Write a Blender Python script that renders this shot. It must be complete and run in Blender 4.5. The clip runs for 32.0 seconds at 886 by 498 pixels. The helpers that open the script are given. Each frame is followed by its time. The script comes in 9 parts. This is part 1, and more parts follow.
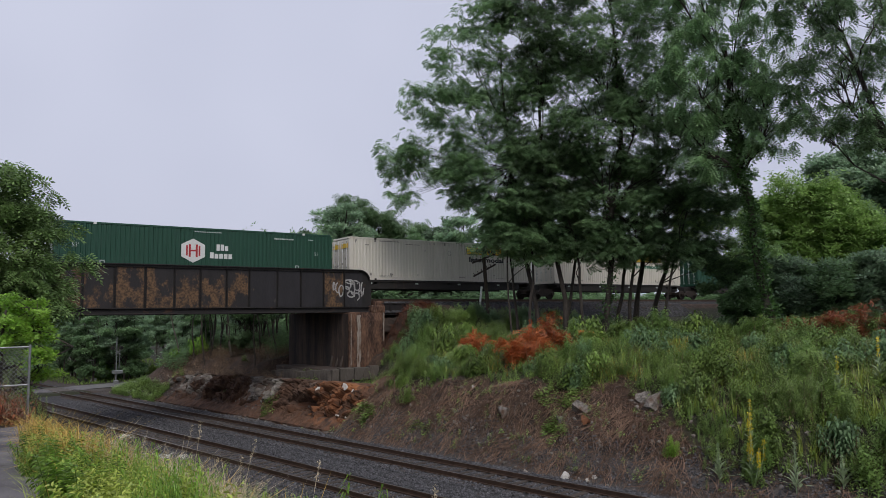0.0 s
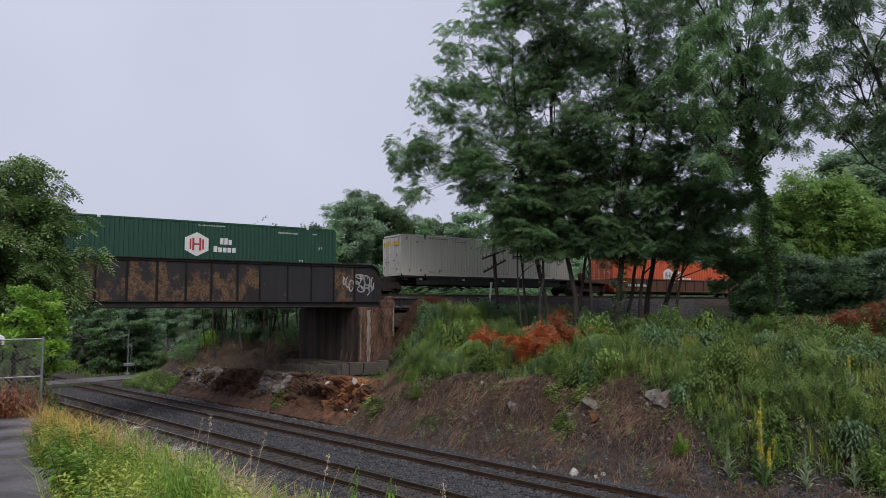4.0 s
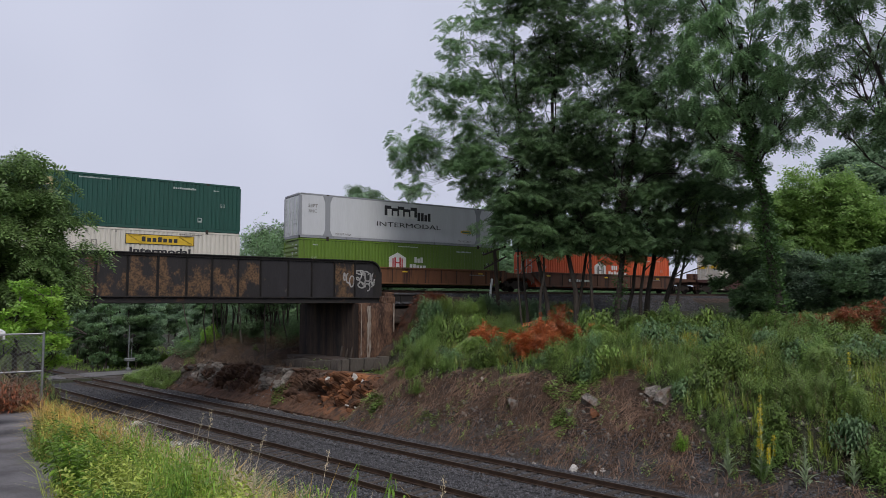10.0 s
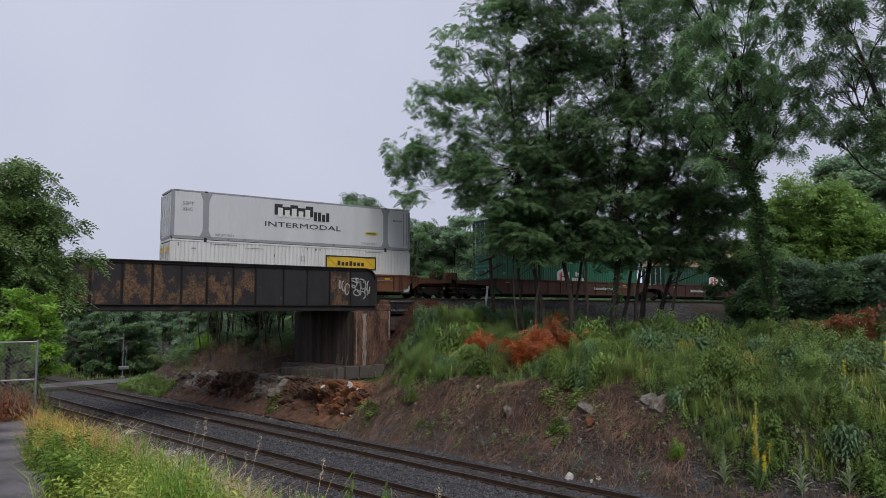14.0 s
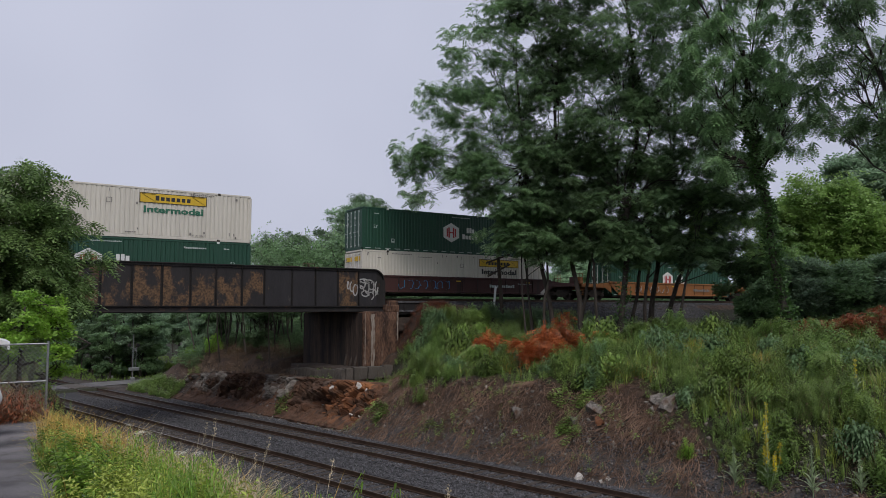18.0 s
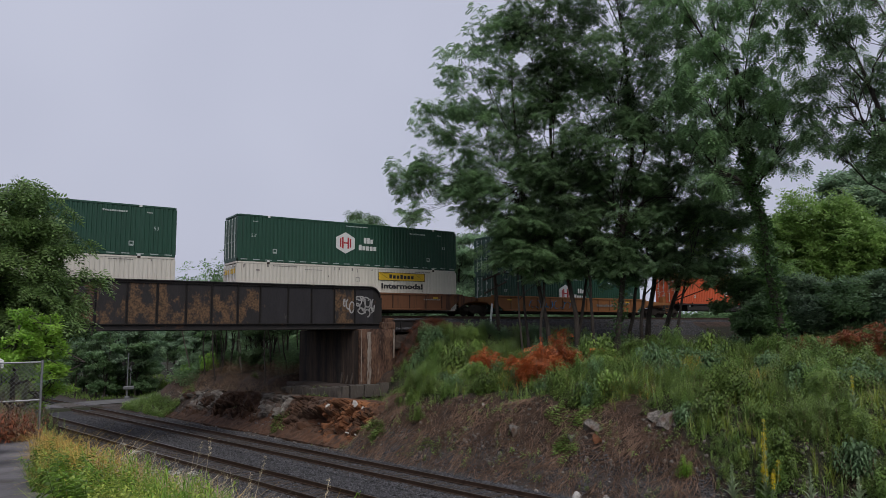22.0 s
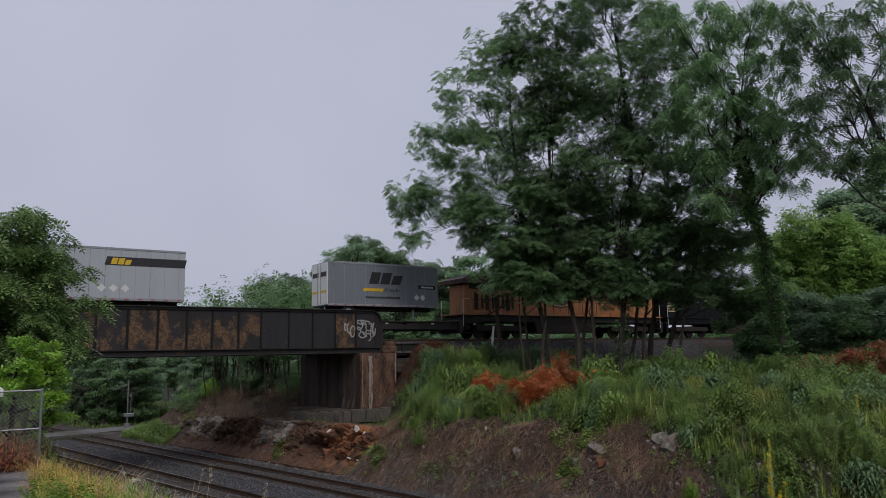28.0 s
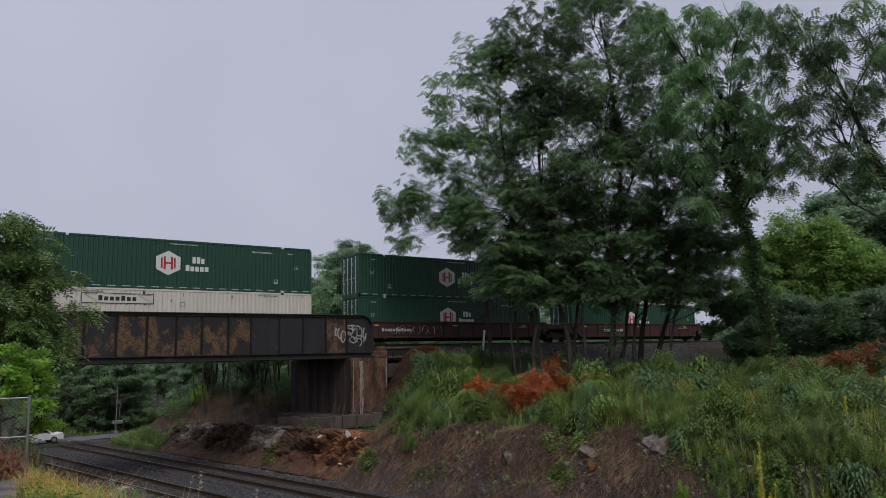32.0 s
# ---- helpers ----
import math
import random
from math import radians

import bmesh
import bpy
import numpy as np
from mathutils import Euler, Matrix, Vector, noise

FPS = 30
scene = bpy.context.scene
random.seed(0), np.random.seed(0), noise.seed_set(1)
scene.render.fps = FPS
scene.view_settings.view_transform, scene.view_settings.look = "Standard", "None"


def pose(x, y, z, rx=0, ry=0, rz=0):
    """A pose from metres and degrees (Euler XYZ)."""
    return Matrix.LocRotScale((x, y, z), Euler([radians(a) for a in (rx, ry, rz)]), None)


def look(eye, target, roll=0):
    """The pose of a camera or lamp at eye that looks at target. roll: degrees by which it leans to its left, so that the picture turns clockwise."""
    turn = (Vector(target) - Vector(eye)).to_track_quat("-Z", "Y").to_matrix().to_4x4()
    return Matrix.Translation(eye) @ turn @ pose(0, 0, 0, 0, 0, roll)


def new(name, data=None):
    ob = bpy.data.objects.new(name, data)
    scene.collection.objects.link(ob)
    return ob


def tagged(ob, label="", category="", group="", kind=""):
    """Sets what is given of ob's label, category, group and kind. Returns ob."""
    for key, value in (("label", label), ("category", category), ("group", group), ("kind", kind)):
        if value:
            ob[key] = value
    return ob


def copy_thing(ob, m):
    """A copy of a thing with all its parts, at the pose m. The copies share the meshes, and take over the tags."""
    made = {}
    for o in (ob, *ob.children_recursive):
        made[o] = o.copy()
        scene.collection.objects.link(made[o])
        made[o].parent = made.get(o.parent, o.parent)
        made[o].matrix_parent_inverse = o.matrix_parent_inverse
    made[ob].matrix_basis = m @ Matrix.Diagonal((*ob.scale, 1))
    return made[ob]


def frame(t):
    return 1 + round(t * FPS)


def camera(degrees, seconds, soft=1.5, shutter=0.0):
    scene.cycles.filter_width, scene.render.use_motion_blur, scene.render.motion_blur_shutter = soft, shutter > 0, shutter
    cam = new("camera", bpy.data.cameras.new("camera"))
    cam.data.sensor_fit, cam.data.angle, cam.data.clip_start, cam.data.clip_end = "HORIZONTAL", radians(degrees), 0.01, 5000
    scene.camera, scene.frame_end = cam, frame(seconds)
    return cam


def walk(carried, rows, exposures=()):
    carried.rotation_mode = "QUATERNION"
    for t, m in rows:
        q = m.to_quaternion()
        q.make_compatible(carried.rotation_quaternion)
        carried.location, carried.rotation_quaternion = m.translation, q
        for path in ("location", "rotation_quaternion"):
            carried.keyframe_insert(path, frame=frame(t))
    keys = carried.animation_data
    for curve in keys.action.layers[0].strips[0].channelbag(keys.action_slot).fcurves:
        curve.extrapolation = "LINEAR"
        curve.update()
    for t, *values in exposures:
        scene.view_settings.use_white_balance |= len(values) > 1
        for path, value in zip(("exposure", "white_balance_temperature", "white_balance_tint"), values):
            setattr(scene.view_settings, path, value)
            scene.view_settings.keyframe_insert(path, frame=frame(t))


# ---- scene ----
EYE = (0.0, -43.86, 6.0)


def aim(yaw, pitch, lean):
    y, p = radians(yaw), radians(pitch)
    way = Vector((math.sin(y) * math.cos(p), math.cos(y) * math.cos(p), math.sin(p)))
    return look(EYE, Vector(EYE) + way, lean)


# seconds, heading east of north, tilt up, lean: a phone held in the hand
HELD = [
    (0, 34.72, 5.20, -0.72), (0.5, 34.54, 5.21, -0.68), (1, 34.33, 5.17, -0.56), (1.5, 34.15, 5.10, -0.53), 
    (2, 33.90, 5.08, -0.37), (2.5, 33.87, 4.98, -0.32), (3, 33.96, 4.94, -0.37), (3.5, 33.94, 4.91, -0.30), 
    (5.5, 33.78, 4.65, -0.16), (6, 33.73, 4.63, -0.03), (6.5, 33.76, 4.52, -0.14), (7, 33.62, 4.42, -0.09), 
    (7.5, 33.70, 4.37, -0.18), (8, 33.80, 4.39, -0.30), (8.5, 33.91, 4.42, -0.29), (9, 33.96, 4.48, -0.26), 
    (9.5, 33.76, 4.53, -0.12), (10, 33.85, 4.54, -0.08), (10.5, 33.94, 4.56, -0.03), (11, 34.05, 4.64, -0.03), 
    (11.5, 34.15, 4.70, -0.09), (12, 34.26, 4.77, -0.11), (12.5, 33.95, 4.86, -0.12), (13, 34.00, 4.97, -0.06), 
    (13.5, 34.09, 5.11, -0.10), (14, 34.21, 5.15, -0.12), (14.5, 34.33, 5.16, -0.13), (16.5, 34.44, 5.07, -0.24), 
    (17, 34.46, 5.10, -0.27), (17.5, 34.16, 5.19, -0.30), (18, 33.57, 5.19, -0.33), (18.5, 33.41, 5.14, -0.37), 
    (19, 33.20, 5.14, -0.49), (19.5, 33.28, 5.25, -0.63), (20, 33.43, 5.45, -0.61), (20.5, 33.56, 5.64, -0.40), 
    (21, 33.64, 5.86, -0.38), (21.5, 33.74, 6.18, -0.42), (22, 33.87, 6.57, -0.46), (22.5, 33.98, 6.86, -0.53), 
    (23, 34.12, 7.10, -0.47), (23.5, 34.24, 7.30, -0.49), (24, 34.37, 7.53, -0.58), (24.5, 34.49, 7.73, -0.76), 
    (25, 34.59, 7.91, -0.96), (25.5, 34.67, 8.14, -1.05), (27.5, 33.90, 8.44, -1.05), (28, 33.86, 8.39, -1.13), 
    (28.5, 33.96, 8.41, -1.17), (29, 34.07, 8.43, -1.27), (29.5, 34.17, 8.48, -1.32), (30, 34.18, 8.57, -1.32), 
    (30.5, 34.30, 8.59, -1.34), (31, 34.43, 8.66, -1.35), (31.5, 34.56, 8.73, -1.41), (32, 34.64, 8.73, -1.49),
]
cam = camera(63.64, 32.0, soft=0.6)
walk(cam, [(t, aim(yaw, pitch, lean)) for t, yaw, pitch, lean in HELD],
     exposures=[(0, 0.17), (7, 0.22), (12, 0.17), (17, 0.09), (19, 0.05), (22, -0.02), (25, -0.13), (32, -0.15)])

# ---- world and sun ----
def make_world():
    w = bpy.data.worlds.new("overcast_sky")
    scene.world = w
    w.use_nodes = True
    nt = w.node_tree
    nt.nodes.clear()
    out = nt.nodes.new("ShaderNodeOutputWorld")
    sky = nt.nodes.new("ShaderNodeTexSky")
    sky.sky_type, sky.sun_disc = "NISHITA", False
    sky.sun_elevation, sky.sun_rotation = radians(48), radians(200)
    sky.dust_density, sky.air_density = 6.0, 1.5
    b1 = nt.nodes.new("ShaderNodeBackground")
    b1.inputs["Strength"].default_value = 0.06
    nt.links.new(sky.outputs[0], b1.inputs[0])
    tc = nt.nodes.new("ShaderNodeTexCoord")
    noi = nt.nodes.new("ShaderNodeTexNoise")
    noi.inputs["Scale"].default_value, noi.inputs["Detail"].default_value = 1.6, 3.0
    ramp = nt.nodes.new("ShaderNodeValToRGB")
    ramp.color_ramp.elements[0].position, ramp.color_ramp.elements[0].color = 0.3, (0.485, 0.508, 0.64, 1)
    ramp.color_ramp.elements[1].position, ramp.color_ramp.elements[1].color = 0.75, (0.592, 0.615, 0.75, 1)
    nt.links.new(tc.outputs["Generated"], noi.inputs["Vector"])
    nt.links.new(noi.outputs[0], ramp.inputs[0])
    b2 = nt.nodes.new("ShaderNodeBackground")
    b2.inputs["Strength"].default_value = SKY_LEVEL
    nt.links.new(ramp.outputs[0], b2.inputs[0])
    mix = nt.nodes.new("ShaderNodeMixShader")
    mix.inputs[0].default_value = 0.9
    nt.links.new(b1.outputs[0], mix.inputs[1])
    nt.links.new(b2.outputs[0], mix.inputs[2])
    nt.links.new(mix.outputs[0], out.inputs[0])


SKY_LEVEL = 1.0
make_world()
sun_data = bpy.data.lights.new("sun", "SUN")
sun_data.energy, sun_data.angle, sun_data.color = 1.55, radians(30), (1.0, 0.97, 0.93)
sun = new("sun", sun_data)
sun.matrix_basis = look((0, 0, 60), (18, 44, 0))


# ---- mesh helpers ----
class MB:
    """Collects vertices and faces; faces carry a material slot."""

    def __init__(self):
        self.v, self.f, self.m = [], [], []

    def add(self, verts, faces, slot=0):
        n = len(self.v)
        self.v += [tuple(p) for p in verts]
        self.f += [tuple(n + i for i in q) for q in faces]
        self.m += [slot] * len(faces)

    def mesh(self, name, smooth=False):
        me = bpy.data.meshes.new(name)
        me.from_pydata(self.v, [], self.f)
        if any(self.m):
            me.polygons.foreach_set("material_index", self.m)
        if smooth:
            me.polygons.foreach_set("use_smooth", [True] * len(self.f))
        me.update()
        return me


def box(mb, c, s, bev=0.0, rot=None, slot=0):
    """A box round c with full sizes s; bev chamfers its edges."""
    hx, hy, hz = s[0] / 2, s[1] / 2, s[2] / 2
    if bev <= 0:
        vs = [(x, y, z) for x in (-hx, hx) for y in (-hy, hy) for z in (-hz, hz)]
        fs = [(0, 1, 3, 2), (4, 6, 7, 5), (0, 4, 5, 1), (2, 3, 7, 6), (0, 2, 6, 4), (1, 5, 7, 3)]
    else:
        b = min(bev, hx * 0.9, hy * 0.9, hz * 0.9)
        vs, idx = [], {}
        for sx in (-1, 1):
            for sy in (-1, 1):
                for sz in (-1, 1):
                    for ax in range(3):
                        p = [sx * (hx - b), sy * (hy - b), sz * (hz - b)]
                        p[ax] = (sx * hx, sy * hy, sz * hz)[ax]
                        idx[(sx, sy, sz, ax)] = len(vs)
                        vs.append(tuple(p))
        fs = []
        for ax in range(3):
            o = [a for a in range(3) if a != ax]
            for sg in (-1, 1):
                q = []
                for a, b2 in ((-1, -1), (1, -1), (1, 1), (-1, 1)):
                    k = [0, 0, 0]
                    k[ax], k[o[0]], k[o[1]] = sg, a, b2
                    q.append(idx[(*k, ax)])
                fs.append(tuple(q if (sg > 0) == (ax != 1) else q[::-1]))
            for a in (-1, 1):
                for b2 in (-1, 1):
                    q = []
                    for sg in (-1, 1):
                        k = [0, 0, 0]
                        k[ax], k[o[0]], k[o[1]] = sg, a, b2
                        q.append((idx[(*k, o[0])], idx[(*k, o[1])]))
                    r = (q[0][0], q[0][1], q[1][1], q[1][0])
                    fs.append(r)
        for sx in (-1, 1):
            for sy in (-1, 1):
                for sz in (-1, 1):
                    fs.append(tuple(idx[(sx, sy, sz, a)] for a in range(3)))
    if rot is not None:
        vs = [rot @ Vector(p) for p in vs]
    mb.add([(p[0] + c[0], p[1] + c[1], p[2] + c[2]) for p in vs], fs, slot)
    return mb


def boxes(*rows, bev=0.0):
    mb = MB()
    for c, s in rows:
        box(mb, c, s, bev)
    return mb


def bar(mb, a, b, w, d=None, slot=0):
    """A square bar from a to b."""
    a, b = Vector(a), Vector(b)
    q = (b - a).to_track_quat("Z", "Y").to_matrix()
    box(mb, (a + b) / 2, (w, d or w, (b - a).length), 0, q, slot)
    return mb


def tube(mb, pts, radii, n=6, cap=True, slot=0):
    """A round tube through pts with a radius at each."""
    pts = [Vector(p) for p in pts]
    k = len(pts)
    vs, fs = [], []
    for i, p in enumerate(pts):
        d = (pts[min(i + 1, k - 1)] - pts[max(i - 1, 0)]).normalized()
        x = d.cross(Vector((0.31, 0.17, 0.93)) if abs(d.z) < 0.85 else Vector((0.9, 0.3, 0.1))).normalized()
        y = d.cross(x)
        r = radii[i] if hasattr(radii, "__len__") else radii
        for j in range(n):
            t = 2 * math.pi * j / n
            vs.append(p + x * (r * math.cos(t)) + y * (r * math.sin(t)))
    for i in range(k - 1):
        for j in range(n):
            fs.append((i * n + j, i * n + (j + 1) % n, (i + 1) * n + (j + 1) % n, (i + 1) * n + j))
    if cap:
        fs += [tuple(range(n))[::-1], tuple((k - 1) * n + j for j in range(n))]
    mb.add(vs, fs, slot)
    return mb


def plate(mb, pts, y0, y1, slot=0):
    """An upright plate in the x-z plane, outline pts, from y0 to y1."""
    n = len(pts)
    vs = [(x, y0, z) for x, z in pts] + [(x, y1, z) for x, z in pts]
    fs = [tuple(range(n)), tuple(range(2 * n - 1, n - 1, -1))]
    fs += [(i, n + i, n + (i + 1) % n, (i + 1) % n) for i in range(n)]
    mb.add(vs, fs, slot)
    return mb


def cluster_mesh(name, tv, tf, rots, locs, scales=None, smooth=False):
    """Many copies of one small template (vertices tv, quads tf) as one mesh."""
    tv, tf = np.asarray(tv, float), np.asarray(tf, int)
    k, n, m = len(locs), len(tv), len(tf)
    v = np.einsum("kij,nj->kni", rots, tv)
    if scales is not None:
        v *= np.asarray(scales)[:, None, None]
    v += np.asarray(locs)[:, None, :]
    f = (tf[None] + (np.arange(k) * n)[:, None, None]).reshape(-1, tf.shape[1])
    me = bpy.data.meshes.new(name)
    me.vertices.add(k * n)
    me.vertices.foreach_set("co", v.reshape(-1).astype(np.float32))
    me.loops.add(f.size)
    me.loops.foreach_set("vertex_index", f.reshape(-1).astype(np.int32))
    me.polygons.add(len(f))
    me.polygons.foreach_set("loop_start", np.arange(0, f.size, tf.shape[1], dtype=np.int32))
    if smooth:
        me.polygons.foreach_set("use_smooth", np.ones(len(f), bool))
    me.update(calc_edges=True)
    return me


def turns(rng, k, tilt=1.0):
    """k random turns about z, each tipped by up to tilt radians."""
    a, b, c = rng.uniform(0, 2 * np.pi, k), rng.normal(0, tilt, k), rng.uniform(0, 2 * np.pi, k)
    ca, sa, cb, sb, cc, sc = np.cos(a), np.sin(a), np.cos(b), np.sin(b), np.cos(c), np.sin(c)
    rz = np.zeros((k, 3, 3)); rz[:, 0, 0] = ca; rz[:, 0, 1] = -sa; rz[:, 1, 0] = sa; rz[:, 1, 1] = ca; rz[:, 2, 2] = 1
    rx = np.zeros((k, 3, 3)); rx[:, 0, 0] = 1; rx[:, 1, 1] = cb; rx[:, 1, 2] = -sb; rx[:, 2, 1] = sb; rx[:, 2, 2] = cb
    ry = np.zeros((k, 3, 3)); ry[:, 0, 0] = cc; ry[:, 0, 1] = -sc; ry[:, 1, 0] = sc; ry[:, 1, 1] = cc; ry[:, 2, 2] = 1
    return rz @ rx @ ry


def put(name, data, mats, parent=None, label="", m=None):
    me = data.mesh(name) if isinstance(data, MB) else data
    if not me.materials:
        for mt in (mats if isinstance(mats, (list, tuple)) else [mats]):
            me.materials.append(mt)
    ob = new(name, me)
    if parent is not None:
        ob.parent = parent
    if m is not None:
        ob.matrix_basis = m
    if label:
        ob["label"] = label
    return ob


def part(name, data, mat, parent, label="", m=None):
    return put(name, data, mat, parent, label, m)


def thing(name, label, category, m=None, group="", kind=""):
    ob = new(name)
    ob.empty_display_size = 0.2
    if m is not None:
        ob.matrix_basis = m
    return tagged(ob, label, category, group, kind)


# ---- materials ----
def shader(name, c1, c2, rough=0.7, metal=0.0, scale=3.0, fine=25.0, bump=0.2, dirt=None, dirt_amount=0.0,
           stretch=(1, 1, 1), per_piece=0.0, spec=0.5, contrast=(0.35, 0.7), dirt_scale=1.3, translucent=0.0, bump_dist=0.02):
    """Two colours mixed by coarse and fine noise, stains of a third, fine relief."""
    mt = bpy.data.materials.new(name)
    mt.use_nodes = True
    nt = mt.node_tree
    N, L = nt.nodes, nt.links
    bs = N["Principled BSDF"]
    tc = N.new("ShaderNodeTexCoord")
    mp = N.new("ShaderNodeMapping")
    mp.inputs["Scale"].default_value = stretch
    L.new(tc.outputs["Object"], mp.inputs["Vector"])
    n1 = N.new("ShaderNodeTexNoise")
    n1.inputs["Scale"].default_value, n1.inputs["Detail"].default_value = scale, 6.0
    n2 = N.new("ShaderNodeTexNoise")
    n2.inputs["Scale"].default_value, n2.inputs["Detail"].default_value = fine, 3.0
    L.new(mp.outputs[0], n1.inputs["Vector"])
    L.new(mp.outputs[0], n2.inputs["Vector"])
    mixn = N.new("ShaderNodeMath")
    mixn.operation = "MULTIPLY_ADD"
    mixn.inputs[1].default_value = 0.4
    L.new(n2.outputs[0], mixn.inputs[0])
    sc = N.new("ShaderNodeMath")
    sc.operation = "MULTIPLY"
    sc.inputs[1].default_value = 0.6
    L.new(n1.outputs[0], sc.inputs[0])
    L.new(sc.outputs[0], mixn.inputs[2])
    ramp = N.new("ShaderNodeValToRGB")
    ramp.color_ramp.elements[0].position, ramp.color_ramp.elements[0].color = contrast[0], (*c1, 1)
    ramp.color_ramp.elements[1].position, ramp.color_ramp.elements[1].color = contrast[1], (*c2, 1)
    L.new(mixn.outputs[0], ramp.inputs[0])
    col = ramp.outputs[0]
    if dirt is not None:
        n3 = N.new("ShaderNodeTexNoise")
        n3.inputs["Scale"].default_value, n3.inputs["Detail"].default_value = dirt_scale, 8.0
        n3.inputs["Roughness"].default_value = 0.65
        L.new(mp.outputs[0], n3.inputs["Vector"])
        r3 = N.new("ShaderNodeValToRGB")
        lo = 0.68 - 0.35 * dirt_amount
        r3.color_ramp.elements[0].position, r3.color_ramp.elements[0].color = lo, (0, 0, 0, 1)
        r3.color_ramp.elements[1].position, r3.color_ramp.elements[1].color = min(lo + 0.14, 1), (1, 1, 1, 1)
        L.new(n3.outputs[0], r3.inputs[0])
        mx = N.new("ShaderNodeMix")
        mx.data_type = "RGBA"
        mx.inputs[7].default_value = (*dirt, 1)
        L.new(r3.outputs[0], mx.inputs[0])
        L.new(col, mx.inputs[6])
        col = mx.outputs[2]
    if per_piece > 0:
        oi = N.new("ShaderNodeObjectInfo")
        geo = N.new("ShaderNodeNewGeometry")
        ad = N.new("ShaderNodeMath")
        L.new(oi.outputs["Random"], ad.inputs[0])
        L.new(geo.outputs["Random Per Island"], ad.inputs[1])
        mr = N.new("ShaderNodeMapRange")
        mr.inputs[1].default_value, mr.inputs[2].default_value = 0.0, 2.0
        mr.inputs[3].default_value, mr.inputs[4].default_value = 1 - per_piece, 1 + per_piece
        L.new(ad.outputs[0], mr.inputs[0])
        hs = N.new("ShaderNodeHueSaturation")
        L.new(mr.outputs[0], hs.inputs["Value"])
        L.new(col, hs.inputs["Color"])
        col = hs.outputs[0]
    L.new(col, bs.inputs["Base Color"])
    bs.inputs["Roughness"].default_value, bs.inputs["Metallic"].default_value = rough, metal
    bs.inputs["Specular IOR Level"].default_value = spec
    if bump > 0:
        bp = N.new("ShaderNodeBump")
        bp.inputs["Strength"].default_value, bp.inputs["Distance"].default_value = bump, bump_dist
        L.new(mixn.outputs[0], bp.inputs["Height"])
        L.new(bp.outputs[0], bs.inputs["Normal"])
    if translucent > 0:
        tr = N.new("ShaderNodeBsdfTranslucent")
        L.new(col, tr.inputs[0])
        ms = N.new("ShaderNodeMixShader")
        ms.inputs[0].default_value = translucent
        L.new(bs.outputs[0], ms.inputs[1])
        L.new(tr.outputs[0], ms.inputs[2])
        L.new(ms.outputs[0], N["Material Output"].inputs[0])
    return mt


def paint(name, c, rough=0.45, dirt=(0.12, 0.09, 0.06), amount=0.25, stretch=(1, 1, 0.12), spread=0.85, dirt_scale=2.2):
    """Weathered vehicle paint with streaks that run down."""
    return shader(name, tuple(a * spread for a in c), c, rough, 0.0, 1.2, 14.0, 0.06, dirt, amount, stretch, dirt_scale=dirt_scale)


M = {}
M["hub_green"] = paint("green_container_paint", (0.012, 0.064, 0.037), 0.5, (0.03, 0.05, 0.04), 0.2)
M["mid_green"] = paint("mid_green_container_paint", (0.03, 0.16, 0.09), 0.5, (0.03, 0.05, 0.04), 0.2)
M["emp_green"] = paint("blue_green_container_paint", (0.012, 0.075, 0.055), 0.5, (0.03, 0.05, 0.04), 0.2)
M["lime"] = paint("lime_container_paint", (0.115, 0.2, 0.02), 0.5, (0.08, 0.09, 0.02), 0.2)
M["orange"] = paint("orange_container_paint", (0.6, 0.105, 0.035), 0.5, (0.3, 0.07, 0.03), 0.2)
M["cream"] = paint("cream_container_paint", (0.66, 0.62, 0.54), 0.5, (0.4, 0.32, 0.24), 0.12)
M["white"] = paint("white_container_paint", (0.68, 0.68, 0.66), 0.5, (0.45, 0.4, 0.34), 0.1)
M["rusty"] = paint("rusty_cream_paint", (0.66, 0.57, 0.43), 0.6, (0.42, 0.15, 0.035), 0.62, (1, 1, 0.05), 0.9, 1.1)
M["reefer"] = paint("smooth_white_panel", (0.62, 0.63, 0.65), 0.35, (0.4, 0.4, 0.4), 0.1)
M["silver"] = paint("silver_trailer_panel", (0.42, 0.44, 0.47), 0.4, (0.25, 0.25, 0.25), 0.15)
M["slate"] = paint("slate_trailer_panel", (0.19, 0.205, 0.235), 0.45, (0.11, 0.115, 0.125), 0.2)
M["grey_post"] = paint("grey_post_paint", (0.3, 0.31, 0.33), 0.5, (0.12, 0.12, 0.12), 0.3)
M["well_brown"] = paint("brown_car_paint", (0.105, 0.045, 0.025), 0.75, (0.03, 0.018, 0.013), 0.5)
M["well_rust"] = paint("rusted_car_paint", (0.17, 0.07, 0.03), 0.8, (0.05, 0.022, 0.015), 0.5)
M["well_yellow"] = paint("ochre_car_paint", (0.28, 0.11, 0.03), 0.7, (0.12, 0.05, 0.02), 0.4)
M["well_maroon"] = paint("maroon_car_paint", (0.06, 0.02, 0.017), 0.7, (0.02, 0.012, 0.01), 0.4)
M["spine"] = paint("black_car_paint", (0.022, 0.019, 0.017), 0.75, (0.05, 0.03, 0.02), 0.35)
M["iron"] = shader("dark_running_gear", (0.018, 0.014, 0.012), (0.05, 0.035, 0.025), 0.75, 0.3, 4.0, 30.0, 0.2)
M["loco_orange"] = paint("orange_yellow_loco_paint", (0.43, 0.185, 0.07), 0.6, (0.16, 0.075, 0.04), 0.5)
M["loco_wing"] = paint("sooty_brown_loco_paint", (0.085, 0.045, 0.03), 0.65, (0.03, 0.02, 0.016), 0.5)
